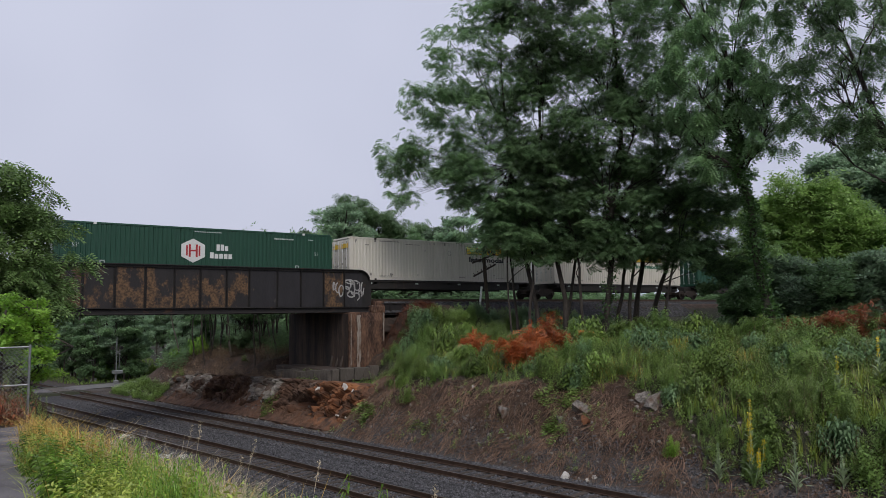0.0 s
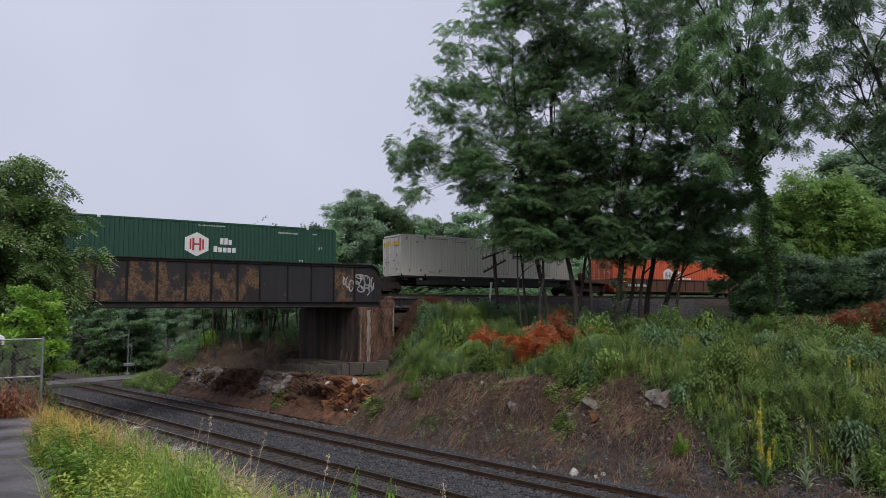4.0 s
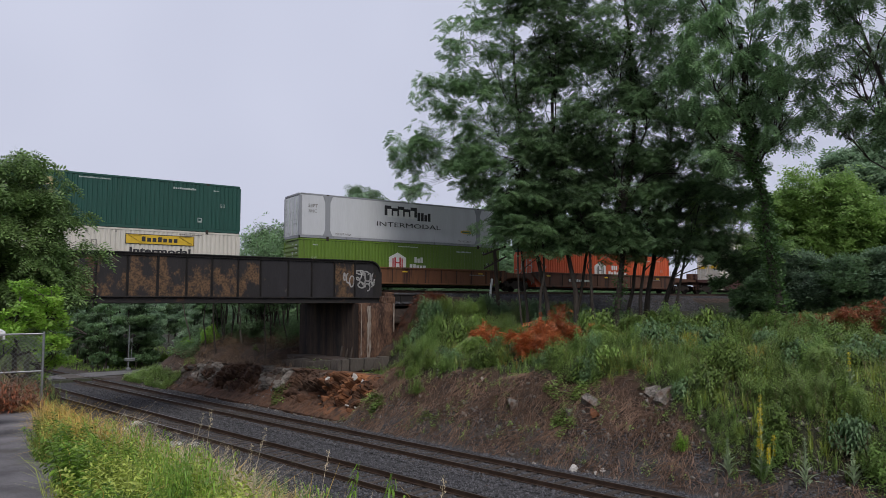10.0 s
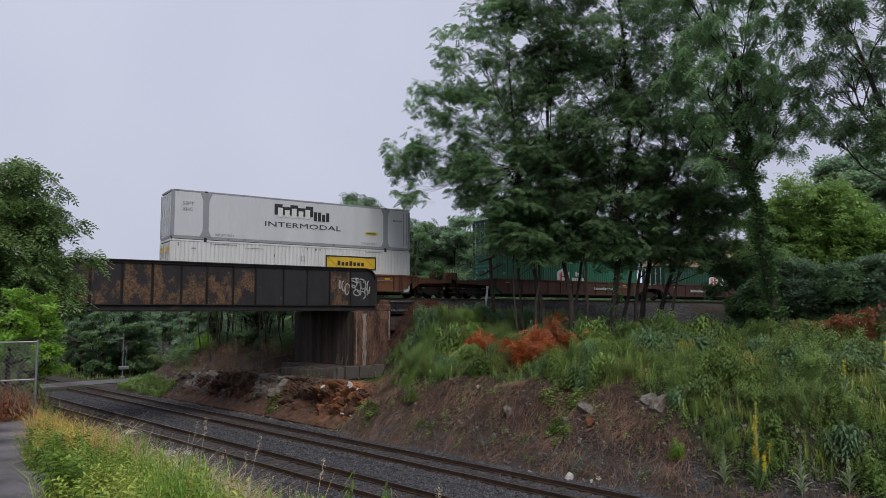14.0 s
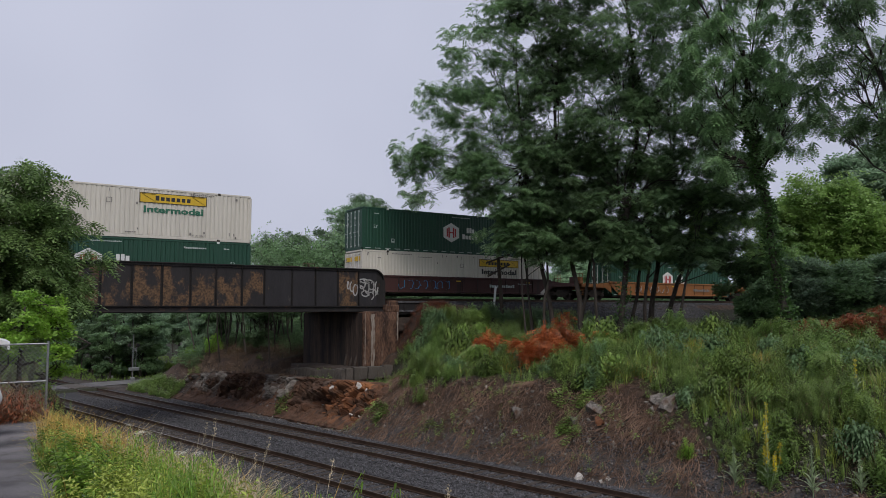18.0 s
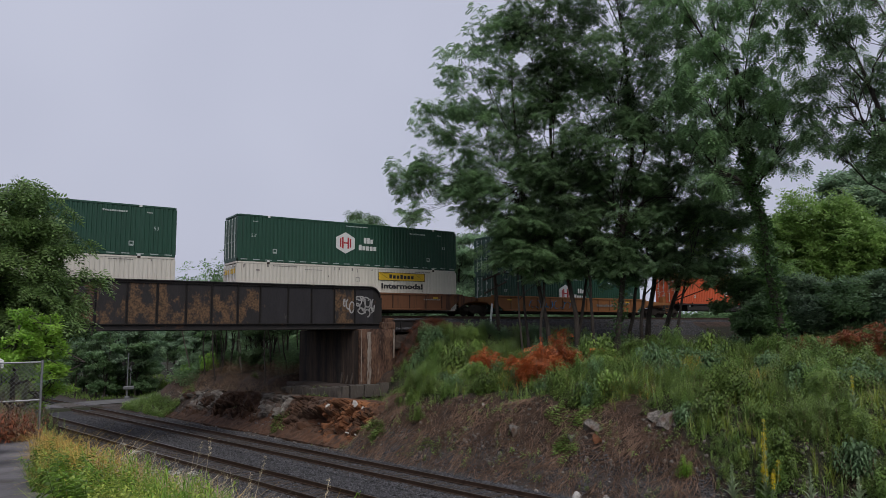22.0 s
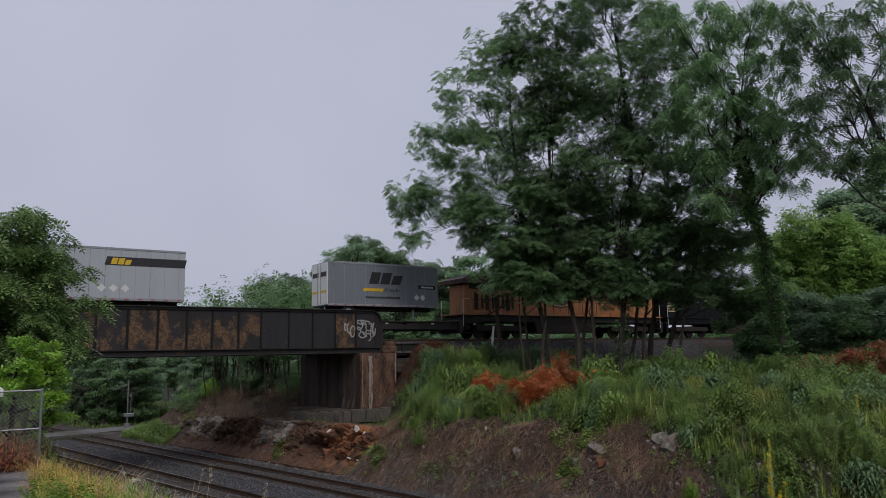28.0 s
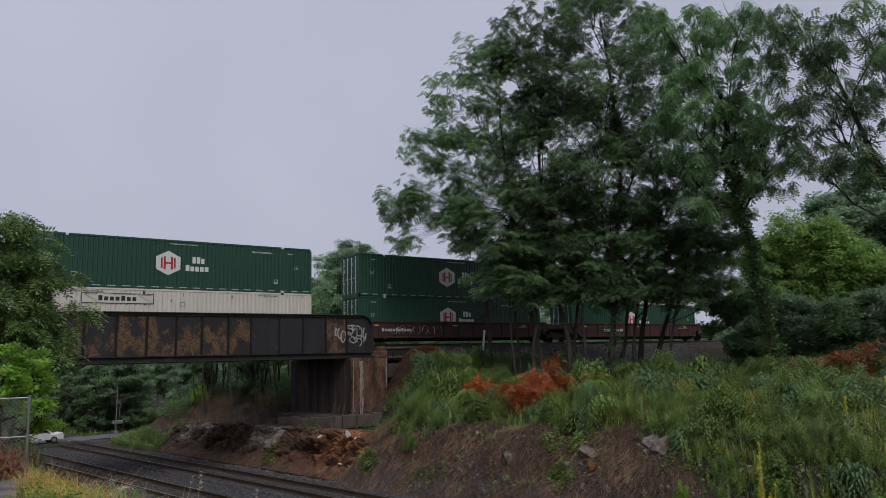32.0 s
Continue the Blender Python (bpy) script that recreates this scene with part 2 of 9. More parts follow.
M["flag_cream"] = paint("faded_cream_stripe", (0.42, 0.34, 0.27), 0.6, (0.2, 0.12, 0.08), 0.4)
M["flag_red"] = paint("faded_red_stripe", (0.2, 0.045, 0.03), 0.6, (0.1, 0.04, 0.03), 0.4)
M["loco_grey"] = paint("grey_loco_paint", (0.075, 0.075, 0.078), 0.55, (0.03, 0.03, 0.03), 0.3)
M["loco_black"] = shader("black_loco_paint", (0.003, 0.003, 0.004), (0.006, 0.006, 0.008), 0.5, 0.0, 1.2, 14.0, 0.05, (0.014, 0.012, 0.011), 0.3, (1, 1, 0.12), spec=0.22, dirt_scale=2.2)
M["letter_white"] = shader("white_lettering", (0.6, 0.6, 0.58), (0.72, 0.72, 0.7), 0.6, 0, 6, 40, 0.0)
M["letter_black"] = shader("black_lettering", (0.012, 0.012, 0.014), (0.03, 0.03, 0.032), 0.6, 0, 6, 40, 0.0)
M["letter_green"] = shader("green_lettering", (0.02, 0.12, 0.07), (0.03, 0.16, 0.09), 0.6, 0, 6, 40, 0.0)
M["letter_red"] = shader("red_lettering", (0.35, 0.02, 0.025), (0.45, 0.03, 0.03), 0.6, 0, 6, 40, 0.0)
M["letter_blue"] = shader("blue_lettering", (0.03, 0.25, 0.5), (0.04, 0.3, 0.6), 0.6, 0, 6, 40, 0.0)
M["navy"] = shader("navy_panel", (0.008, 0.02, 0.09), (0.015, 0.05, 0.17), 0.5, 0, 2, 12, 0.0)
M["yellow"] = shader("yellow_panel", (0.6, 0.38, 0.02), (0.72, 0.47, 0.03), 0.55, 0, 3, 30, 0.0)
M["marking"] = shader("faded_marking", (0.35, 0.4, 0.38), (0.5, 0.54, 0.5), 0.7, 0, 6, 40, 0.0)
M["grey_mark"] = shader("grey_marking", (0.12, 0.11, 0.1), (0.3, 0.28, 0.26), 0.7, 0, 6, 40, 0.0)
M["pale_yellow"] = shader("faded_gold_lettering", (0.4, 0.33, 0.16), (0.5, 0.42, 0.22), 0.6, 0, 6, 40, 0.0)
M["chalk"] = shader("white_spray_paint", (0.22, 0.21, 0.21), (0.55, 0.54, 0.53), 0.8, 0, 4, 30, 0.0)
M["glass"] = shader("dark_window_glass", (0.01, 0.012, 0.014), (0.02, 0.022, 0.025), 0.08, 0, 2, 9, 0.0)
M["tyre"] = shader("tyre_rubber", (0.014, 0.014, 0.014), (0.03, 0.03, 0.03), 0.85, 0, 6, 40, 0.2)
M["alloy"] = shader("wheel_metal", (0.35, 0.35, 0.36), (0.5, 0.5, 0.5), 0.4, 0.7, 5, 30, 0.05)

M["girder_dark"] = shader("girder_soot", (0.007, 0.006, 0.006), (0.022, 0.017, 0.016), 0.75, 0.0, 2.0, 18.0, 0.3, (0.09, 0.04, 0.02), 0.25)


def girder_paint(name, dark, rust, worn):
    """Black girder paint that has flaked to rust, most in the middle of each plate."""
    mt = shader(name, tuple(a * 0.45 for a in dark), dark, 0.72, 0.0, 2.0, 16.0, 0.35, (0.16, 0.13, 0.11), 0.06, (1, 1, 0.25), dirt_scale=2.6)
    N, L = mt.node_tree.nodes, mt.node_tree.links
    bs = N["Principled BSDF"]
    base = bs.inputs["Base Color"].links[0].from_socket
    tc = N.new("ShaderNodeTexCoord")
    sep = N.new("ShaderNodeSeparateXYZ")
    L.new(tc.outputs["Generated"], sep.inputs[0])

    def calc(op, a, b):
        nd = N.new("ShaderNodeMath")
        nd.operation = op
        for i, q in enumerate((a, b)):
            if isinstance(q, float):
                nd.inputs[i].default_value = q
            else:
                L.new(q, nd.inputs[i])
        return nd.outputs[0]
    ax = calc("ABSOLUTE", calc("SUBTRACT", sep.outputs[0], 0.5), 0.0)
    az = calc("ABSOLUTE", calc("SUBTRACT", sep.outputs[2], 0.42), 0.0)
    mid = calc("SUBTRACT", 0.5, calc("MAXIMUM", ax, az))
    noi = N.new("ShaderNodeTexNoise")
    noi.inputs["Scale"].default_value, noi.inputs["Detail"].default_value, noi.inputs["Roughness"].default_value = 1.25, 12.0, 0.66
    mpv = N.new("ShaderNodeMapping")
    mpv.inputs["Scale"].default_value = (1, 1, 0.7)
    L.new(tc.outputs["Object"], mpv.inputs["Vector"])
    L.new(mpv.outputs[0], noi.inputs["Vector"])
    sm = calc("ADD", noi.outputs[0], calc("ADD", calc("MULTIPLY", mid, 0.1), calc("MULTIPLY", calc("SUBTRACT", 0.55, sep.outputs[2]), 0.07)))
    rp = N.new("ShaderNodeValToRGB")
    rp.color_ramp.elements[0].position, rp.color_ramp.elements[0].color = worn, (0, 0, 0, 1)
    rp.color_ramp.elements[1].position, rp.color_ramp.elements[1].color = worn + 0.08, (1, 1, 1, 1)
    L.new(sm, rp.inputs[0])
    n2 = N.new("ShaderNodeTexNoise")
    n2.inputs["Scale"].default_value, n2.inputs["Detail"].default_value = 9.0, 6.0
    L.new(tc.outputs["Object"], n2.inputs["Vector"])
    r2 = N.new("ShaderNodeValToRGB")
    r2.color_ramp.elements[0].position, r2.color_ramp.elements[0].color = 0.38, (*(a * 0.35 for a in rust), 1)
    r2.color_ramp.elements[1].position, r2.color_ramp.elements[1].color = 0.62, (*rust, 1)
    L.new(n2.outputs[0], r2.inputs[0])
    mx = N.new("ShaderNodeMix")
    mx.data_type = "RGBA"
    L.new(rp.outputs[0], mx.inputs[0])
    L.new(base, mx.inputs[6])
    L.new(r2.outputs[0], mx.inputs[7])
    L.new(mx.outputs[2], bs.inputs["Base Color"])
    return mt


M["panel_worn"] = girder_paint("girder_flaked_paint", (0.024, 0.02, 0.021), (0.155, 0.086, 0.042), 0.485)
M["panel_dark"] = girder_paint("girder_sooty_paint", (0.026, 0.023, 0.027), (0.13, 0.085, 0.055), 0.66)
M["concrete"] = shader("stained_concrete", (0.03, 0.014, 0.009), (0.17, 0.09, 0.055), 0.9, 0.0, 1.9, 14.0, 0.7, (0.33, 0.27, 0.22), 0.22,
                       (1, 1, 0.3), contrast=(0.4, 0.64), dirt_scale=1.5, bump_dist=0.04)
M["lime_wash"] = shader("lime_run", (0.16, 0.125, 0.1), (0.42, 0.37, 0.32), 0.9, 0.0, 3.0, 24.0, 0.4, (0.12, 0.075, 0.05), 0.5, (1, 1, 0.2), dirt_scale=3.0)
M["concrete_dark"] = shader("wet_dark_concrete", (0.03, 0.022, 0.018), (0.065, 0.045, 0.035), 0.85, 0.0, 1.6, 18.0, 0.5, (0.12, 0.085, 0.06), 0.2, (1, 1, 0.2))
# near-black base holds the shade under the bridge; the brown streaks are stain
M["shaded_concrete"] = shader("shaded_streaked_concrete", (0.006, 0.005, 0.005), (0.075, 0.045, 0.03), 0.85, 0.0, 1.1, 16.0, 0.5, (0.14, 0.1, 0.075), 0.12,
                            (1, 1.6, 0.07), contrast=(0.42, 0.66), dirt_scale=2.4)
M["stone_wall"] = shader("weathered_ledge_stone", (0.035, 0.029, 0.025), (0.15, 0.13, 0.11), 0.9, 0.0, 2.5, 22.0, 0.6, (0.06, 0.05, 0.04), 0.35, (1, 1, 0.4), per_piece=0.25)
M["rail"] = shader("rusty_rail_steel", (0.065, 0.04, 0.03), (0.13, 0.085, 0.06), 0.6, 0.5, 3.0, 40.0, 0.15)
M["rail_top"] = shader("worn_rail_head", (0.16, 0.14, 0.13), (0.28, 0.26, 0.25), 0.3, 0.8, 3.0, 40.0, 0.05)
M["tie"] = shader("creosoted_timber", (0.03, 0.024, 0.02), (0.08, 0.06, 0.048), 0.9, 0.0, 3.0, 30.0, 0.5, (0.11, 0.09, 0.075), 0.3, (0.2, 3, 3), per_piece=0.3)
M["ballast"] = shader("ballast_bed", (0.01, 0.0095, 0.01), (0.06, 0.058, 0.062), 0.95, 0.0, 9.0, 26.0, 1.0, (0.075, 0.05, 0.038), 0.3, bump_dist=0.06, contrast=(0.4, 0.62))
M["stone"] = shader("ballast_stones", (0.018, 0.018, 0.02), (0.135, 0.132, 0.142), 0.85, 0.0, 5.0, 40.0, 0.4, per_piece=0.95)
M["rock"] = shader("limestone", (0.035, 0.029, 0.025), (0.33, 0.3, 0.265), 0.9, 0.0, 2.0, 14.0, 0.8, (0.075, 0.042, 0.026), 0.55, bump_dist=0.06, per_piece=0.2)
M["white_rock"] = shader("pale_limestone", (0.4, 0.37, 0.34), (0.62, 0.59, 0.55), 0.9, 0.0, 4.0, 25.0, 0.6, (0.25, 0.2, 0.16), 0.2)
M["orange_rock"] = shader("iron_stained_rock", (0.085, 0.032, 0.015), (0.27, 0.11, 0.045), 0.95, 0.0, 2.0, 12.0, 0.9, (0.08, 0.035, 0.02), 0.35, bump_dist=0.06, per_piece=0.3)
M["asphalt"] = shader("old_asphalt", (0.03, 0.028, 0.03), (0.22, 0.205, 0.21), 0.92, 0.0, 1.2, 95.0, 1.0, (0.07, 0.062, 0.056), 0.45, bump_dist=0.012, contrast=(0.36, 0.66), dirt_scale=3.0)
M["galv"] = shader("galvanised_steel", (0.22, 0.23, 0.235), (0.36, 0.37, 0.375), 0.45, 0.7, 6.0, 40.0, 0.1)
M["white_paint"] = shader("weathered_white_paint", (0.6, 0.6, 0.59), (0.78, 0.78, 0.77), 0.55, 0.0, 3.0, 30.0, 0.1, (0.4, 0.36, 0.3), 0.15)
M["pole"] = shader("old_pole_wood", (0.035, 0.026, 0.02), (0.085, 0.062, 0.048), 0.9, 0.0, 3.0, 30.0, 0.5, stretch=(3, 3, 0.3))
M["bark"] = shader("grey_brown_bark", (0.02, 0.016, 0.013), (0.075, 0.06, 0.05), 0.95, 0.0, 4.0, 26.0, 0.9, stretch=(1, 1, 0.3), bump_dist=0.04)
M["bark_pale"] = shader("pale_bark", (0.085, 0.07, 0.055), (0.2, 0.175, 0.15), 0.95, 0.0, 4.0, 26.0, 0.8, stretch=(1, 1, 0.3), bump_dist=0.03)
for key, nm, lo, hi in (("leaf", "locust_leaf", (0.11, 0.195, 0.092), (0.25, 0.385, 0.18)),
                        ("leaf_mid", "mid_green_leaf", (0.19, 0.33, 0.11), (0.38, 0.55, 0.19)),
                        ("leaf_light", "young_leaf", (0.13, 0.29, 0.03), (0.33, 0.5, 0.08)),
                        ("leaf_round", "glossy_leaf", (0.115, 0.2, 0.055), (0.25, 0.37, 0.105)),
                        # paler and bluer: distance haze mixed into the leaf colour
                        ("leaf_far", "hazed_wood_leaf", (0.165, 0.27, 0.16), (0.36, 0.49, 0.31)),
                        ("leaf_yellow", "yellow_green_leaf", (0.14, 0.3, 0.035), (0.36, 0.54, 0.09)),
                        ("weed", "weed_leaf", (0.105, 0.185, 0.04), (0.27, 0.375, 0.095)),
                        ("mullein", "felted_leaf", (0.24, 0.32, 0.18), (0.42, 0.5, 0.31)),
                        ("weed_pale", "grey_green_leaf", (0.115, 0.195, 0.05), (0.27, 0.37, 0.105)),
                        ("ivy", "ivy_leaf", (0.035, 0.085, 0.022), (0.09, 0.17, 0.05)),
                        ("dead_red", "withered_leaf", (0.34, 0.085, 0.028), (0.62, 0.2, 0.065)),
                        ("grass", "green_grass", (0.2, 0.28, 0.045), (0.45, 0.5, 0.11)),
                        ("straw", "dry_grass", (0.42, 0.29, 0.07), (0.7, 0.49, 0.16)),
                        ("stalk", "bleached_stalk", (0.4, 0.33, 0.22), (0.62, 0.53, 0.38)),
                        ("dead_brown", "dead_brown_leaf", (0.14, 0.04, 0.02), (0.34, 0.12, 0.055)),
                        ("brush", "dry_brush", (0.075, 0.05, 0.032), (0.3, 0.21, 0.135)),
                        ("root", "dead_stems", (0.028, 0.016, 0.011), (0.27, 0.175, 0.125)),
                        ("yellow_bloom", "yellow_petals", (0.6, 0.48, 0.02), (0.8, 0.66, 0.05)),
                        ("white_bloom", "white_petals", (0.5, 0.52, 0.45), (0.7, 0.7, 0.62))):
    M[key] = shader(nm, lo, hi, 0.42, 0.0, 0.6, 5.0, 0.0, per_piece=0.7, spec=0.12 if key in ("root", "brush", "straw", "stalk") else 0.42, contrast=(0.3, 0.7),
                    translucent=0.0 if key in ("root", "brush") else 0.45 if key.startswith("leaf") else 0.3)
# ---- the lie of the land ----
# u runs across the lower tracks, v along them, both from the viewer; the upper track runs along x at y = 0
CU, SU = math.cos(radians(10.75)), math.sin(radians(10.75))
UPPER = 7.08          # railhead of the upper track; the lower railheads are at 0
TRACK_N, TRACK_F = 16.38, 20.76


def to_uv(x, y):
    return CU * x + SU * (y - EYE[1]), -SU * x + CU * (y - EYE[1])


def to_xy(u, v):
    return CU * u - SU * v, SU * u + CU * v + EYE[1]


def ease(a, b, t):
    t = np.clip((t - a) / (b - a), 0, 1)
    return t * t * (3 - 2 * t)


def waves(x, y, seed, size):
    """Smooth uneven relief between -1 and 1."""
    r = np.random.RandomState(seed)
    z = np.zeros(np.shape(x))
    amp = 0
    for k in range(9):
        a, f, p = r.uniform(0, 6.28), r.uniform(0.6, 2.4) / size, r.uniform(0, 6.28)
        w = 1 / (0.5 + f * size)
        z = z + w * np.sin(f * (x * np.cos(a) + y * np.sin(a)) * 2.2 + p + 1.3 * np.sin(f * 1.7 * (x * np.sin(a) - y * np.cos(a)) + p))
        amp += w
    return z / amp * 1.8


def height(x, y):
    x, y = np.asarray(x, float), np.asarray(y, float)
    u, v = to_uv(x, y)
    beyond = ease(57, 63, v)
    # right side of the cutting
    back = 0.75 * ease(30, 32, v) * (1 - ease(53.5, 57, v)) * ease(22.6, 23.4, u) * (1 - ease(25.9, 27.4, u))
    right = np.interp(u - back, [22.3, 23.0, 24.0, 25.9, 28, 32, 40, 60, 200], [-0.35, -0.1, 0.9, 2.45, 3.15, 3.85, 4.45, 5.0, 6.0])
    rough = waves(x, y, 3, 1.6) * 0.28 + waves(x, y, 5, 5.0) * 0.3
    right = right + rough * ease(22.8, 25, u) * (1 - 0.6 * ease(27, 31, u))
    right = right * (1 - beyond) + (-0.15 + 0.9 * ease(27, 45, u) * ease(71, 85, v)) * beyond
    # left side: the bank on which the viewer stands
    crest = np.clip(2.1 + 0.1 * np.clip(v, -20, 25) + 0.2 * np.clip(v - 25, 0, 40), 1.5, 9.2)
    top = 4.36 - 0.012 * np.clip(v, 0, 40)
    d = u - crest
    left = np.where(d < 0, top, top - np.interp(d, [0, 1.2, 4.6, 6.5, 12], [0, 0.75, 3.9, 4.5, 4.7]))
    left = np.maximum(left, -0.35)
    left = left + waves(x, y, 8, 2.5) * 0.08 * ease(0.3, 1.5, d)
    left = left * (1 - beyond) - 0.15 * beyond
    z = np.where(u > 18.5, right, left)
    bed = ease(13.6, 14.6, u) * (1 - ease(22.2, 23.0, u))
    z = np.where((u > 13.6) & (u < 23.0), z * (1 - bed) + (-0.42) * bed, z)
    # the road bed at the level crossing
    z = np.where((v > 63.4) & (v < 70.2), np.maximum(z, -0.04), z)
    # bank of the upper track on either side of the span
    e = 6.62 - np.clip(np.abs(y) - 3.4, 0, None) * 0.55
    side = np.where(x > 12, ease(22.3, 26.5, x + 0.25 * np.abs(y)), 1 - ease(1.0, 4.5, x))
    e = e - (1 - side) * 5.0
    z = np.maximum(z, np.where((x > 22) | (x < 4.5), e, -9))
    # level footing cut into the bank before the abutment
    off = np.maximum(np.maximum(26.3 - u, x - 21.8), np.maximum(-3.9 - y, y - 3.6))
    z = np.where(x < 30, np.minimum(z, 2.15 + np.clip(off, 0, None) * 1.5), z)
    # broken ground below the slab wall
    front = ease(17.6, 18.4, x) * (1 - ease(21.8, 23.2, x)) * ease(-9.5, -7.0, y) * (1 - ease(-4.1, -3.9, y))
    flank = ease(24.2, 25.0, u) * (1 - ease(26.2, 26.4, u)) * ease(33.0, 35.0, v) * (1 - ease(43.0, 45.5, v))
    cut = np.maximum(front, flank)
    z = z - cut * np.clip(z - 1.75, 0, None) * 0.85
    # dark hollow under the overhanging rock
    z = z - 0.55 * np.exp(-((u - 24.35) / 0.45) ** 2 - ((v - 35.9) / 1.5) ** 2)
    far = ease(150, 400, np.hypot(x, y))
    return np.maximum(z * (1 - far) + 1.0 * far, np.where((np.abs(x) > 100), 6.62 - np.clip(np.abs(y) - 3.4, 0, None) * 0.55, -9))


def hz(x, y):
    return float(height(x, y))


def ground_shader():
    mt = shader("bank_earth", (0.01, 0.0065, 0.005), (0.1, 0.058, 0.036), 0.95, 0.0, 1.6, 26.0, 1.0, (0.18, 0.125, 0.09), 0.3, bump_dist=0.12, dirt_scale=6.0)
    nt = mt.node_tree
    N, L = nt.nodes, nt.links
    bs = N["Principled BSDF"]
    col = bs.inputs["Base Color"].links[0].from_socket
    for attr, lo, hi, sc in (("green", (0.016, 0.02, 0.009), (0.055, 0.058, 0.022), 5.0), ("clay", (0.09, 0.034, 0.016), (0.27, 0.11, 0.048), 2.5), ("gravel", (0.03, 0.028, 0.027), (0.13, 0.124, 0.12), 14.0)):
        at = N.new("ShaderNodeAttribute")
        at.attribute_name = attr
        no = N.new("ShaderNodeTexNoise")
        no.inputs["Scale"].default_value, no.inputs["Detail"].default_value = sc, 6.0
        rp = N.new("ShaderNodeValToRGB")
        rp.color_ramp.elements[0].position, rp.color_ramp.elements[0].color = 0.35, (*lo, 1)
        rp.color_ramp.elements[1].position, rp.color_ramp.elements[1].color = 0.68, (*hi, 1)
        L.new(no.outputs[0], rp.inputs[0])
        ad = N.new("ShaderNodeMath")
        ad.operation = "MULTIPLY_ADD"
        ad.inputs[1].default_value = 0.9
        ad.inputs[2].default_value = -0.45
        L.new(no.outputs[0], ad.inputs[0])
        sm = N.new("ShaderNodeMath")
        sm.operation = "ADD"
        sm.use_clamp = True
        L.new(ad.outputs[0], sm.inputs[0])
        L.new(at.outputs["Fac"], sm.inputs[1])
        mu = N.new("ShaderNodeMath")
        mu.operation = "MULTIPLY"
        L.new(sm.outputs[0], mu.inputs[0])
        L.new(at.outputs["Fac"], mu.inputs[1])
        mx = N.new("ShaderNodeMix")
        mx.data_type = "RGBA"
        L.new(mu.outputs[0], mx.inputs[0])
        L.new(col, mx.inputs[6])
        L.new(rp.outputs[0], mx.inputs[7])
        col = mx.outputs[2]
    L.new(col, bs.inputs["Base Color"])
    return mt


def spread(lo, hi, step, ends):
    mid = list(np.arange(lo, hi, step))
    a, b, s = [], [], step
    x = lo
    while x > -ends:
        s *= 1.22
        x -= s
        a.append(x)
    x, s = hi, step
    while x < ends:
        b.append(x)
        s *= 1.22
        x += s
    return np.array(a[::-1] + mid + b)


def bare_mask(x, y):
    """1 where the cutting shows bare earth and dead stems, 0 where it is grown over."""
    u, v = to_uv(x, y)
    edge = 26.3 + 0.9 * waves(x, y, 21, 4.0) - 1.9 * ease(17, 9.5, v) - 0.5 * ease(28, 36, v) * (1 - ease(40, 44, v)) + 1.5 * ease(39, 44, v)
    m = ease(22.6, 23.2, u) * (1 - ease(edge - 0.5, edge + 0.6, u))
    return m * (1 - ease(57, 61, v))


def make_ground():
    xs, ys = spread(-3, 44, 0.36, 900), spread(-43, 32, 0.4, 900)
    X, Y = np.meshgrid(xs, ys)
    Z = height(X, Y)
    ny, nx = X.shape
    v = np.stack([X, Y, Z], -1).reshape(-1, 3)
    i = np.arange((ny - 1) * nx).reshape(ny - 1, nx)[:, :-1].reshape(-1)
    f = np.stack([i, i + 1, i + nx + 1, i + nx], 1)
    me = cluster_mesh("ground", v, f, np.eye(3)[None], np.zeros((1, 3)), smooth=True)
    u, w = to_uv(X, Y)
    bare = bare_mask(X, Y)
    clay = ease(24.5, 25.2, u) * (1 - ease(26.0, 26.6, u)) * ease(31.0, 32.2, w) * (1 - ease(34.6, 36.2, w))
    clay = np.maximum(clay, 0.85 * ease(22.8, 23.5, u) * (1 - ease(25.0, 26.3, u)) * ease(28.5, 32, w) * (1 - ease(40, 52, w)))
    gravel = ease(22.0, 22.6, u) * (1 - ease(23.3, 24.6, u)) * 0.8
    gravel = np.maximum(gravel, (np.abs(Y) < 3.3) * (Z > 6.0) * 1.0)
    green = np.clip(1 - bare - (np.abs(Y) < 4.2), 0, 1) * (1 - 0.6 * ease(44, 50, w) * (1 - ease(57, 62, w))) * (1 - gravel)
    for nm, a in (("green", green), ("clay", clay), ("gravel", gravel)):
        at = me.attributes.new(nm, "FLOAT", "POINT")
        at.data.foreach_set("value", a.reshape(-1).astype(np.float32))
    tagged(put("ground", me, ground_shader()), "earth bank of a railway cutting, bare brown below and overgrown above", "ground", kind="structure")


make_ground()


# ---- tracks ----
def rail_profile(mb, a, b, base, slot_head=1):
    """A rail from a to b (x, y), top at base; foot, web and head."""
    a, b = Vector((*a, 0)), Vector((*b, 0))
    q = (b - a).to_track_quat("X", "Z").to_matrix()
    ln = (b - a).length
    mid = (a + b) / 2
    for dz, w, h, sl in ((-0.163, 0.15, 0.026, 0), (-0.098, 0.022, 0.115, 0), (-0.021, 0.074, 0.04, 0), (0.0, 0.05, 0.006, 1)):
        box(mb, (mid.x, mid.y, base + dz), (ln, w, h), 0, q, sl)


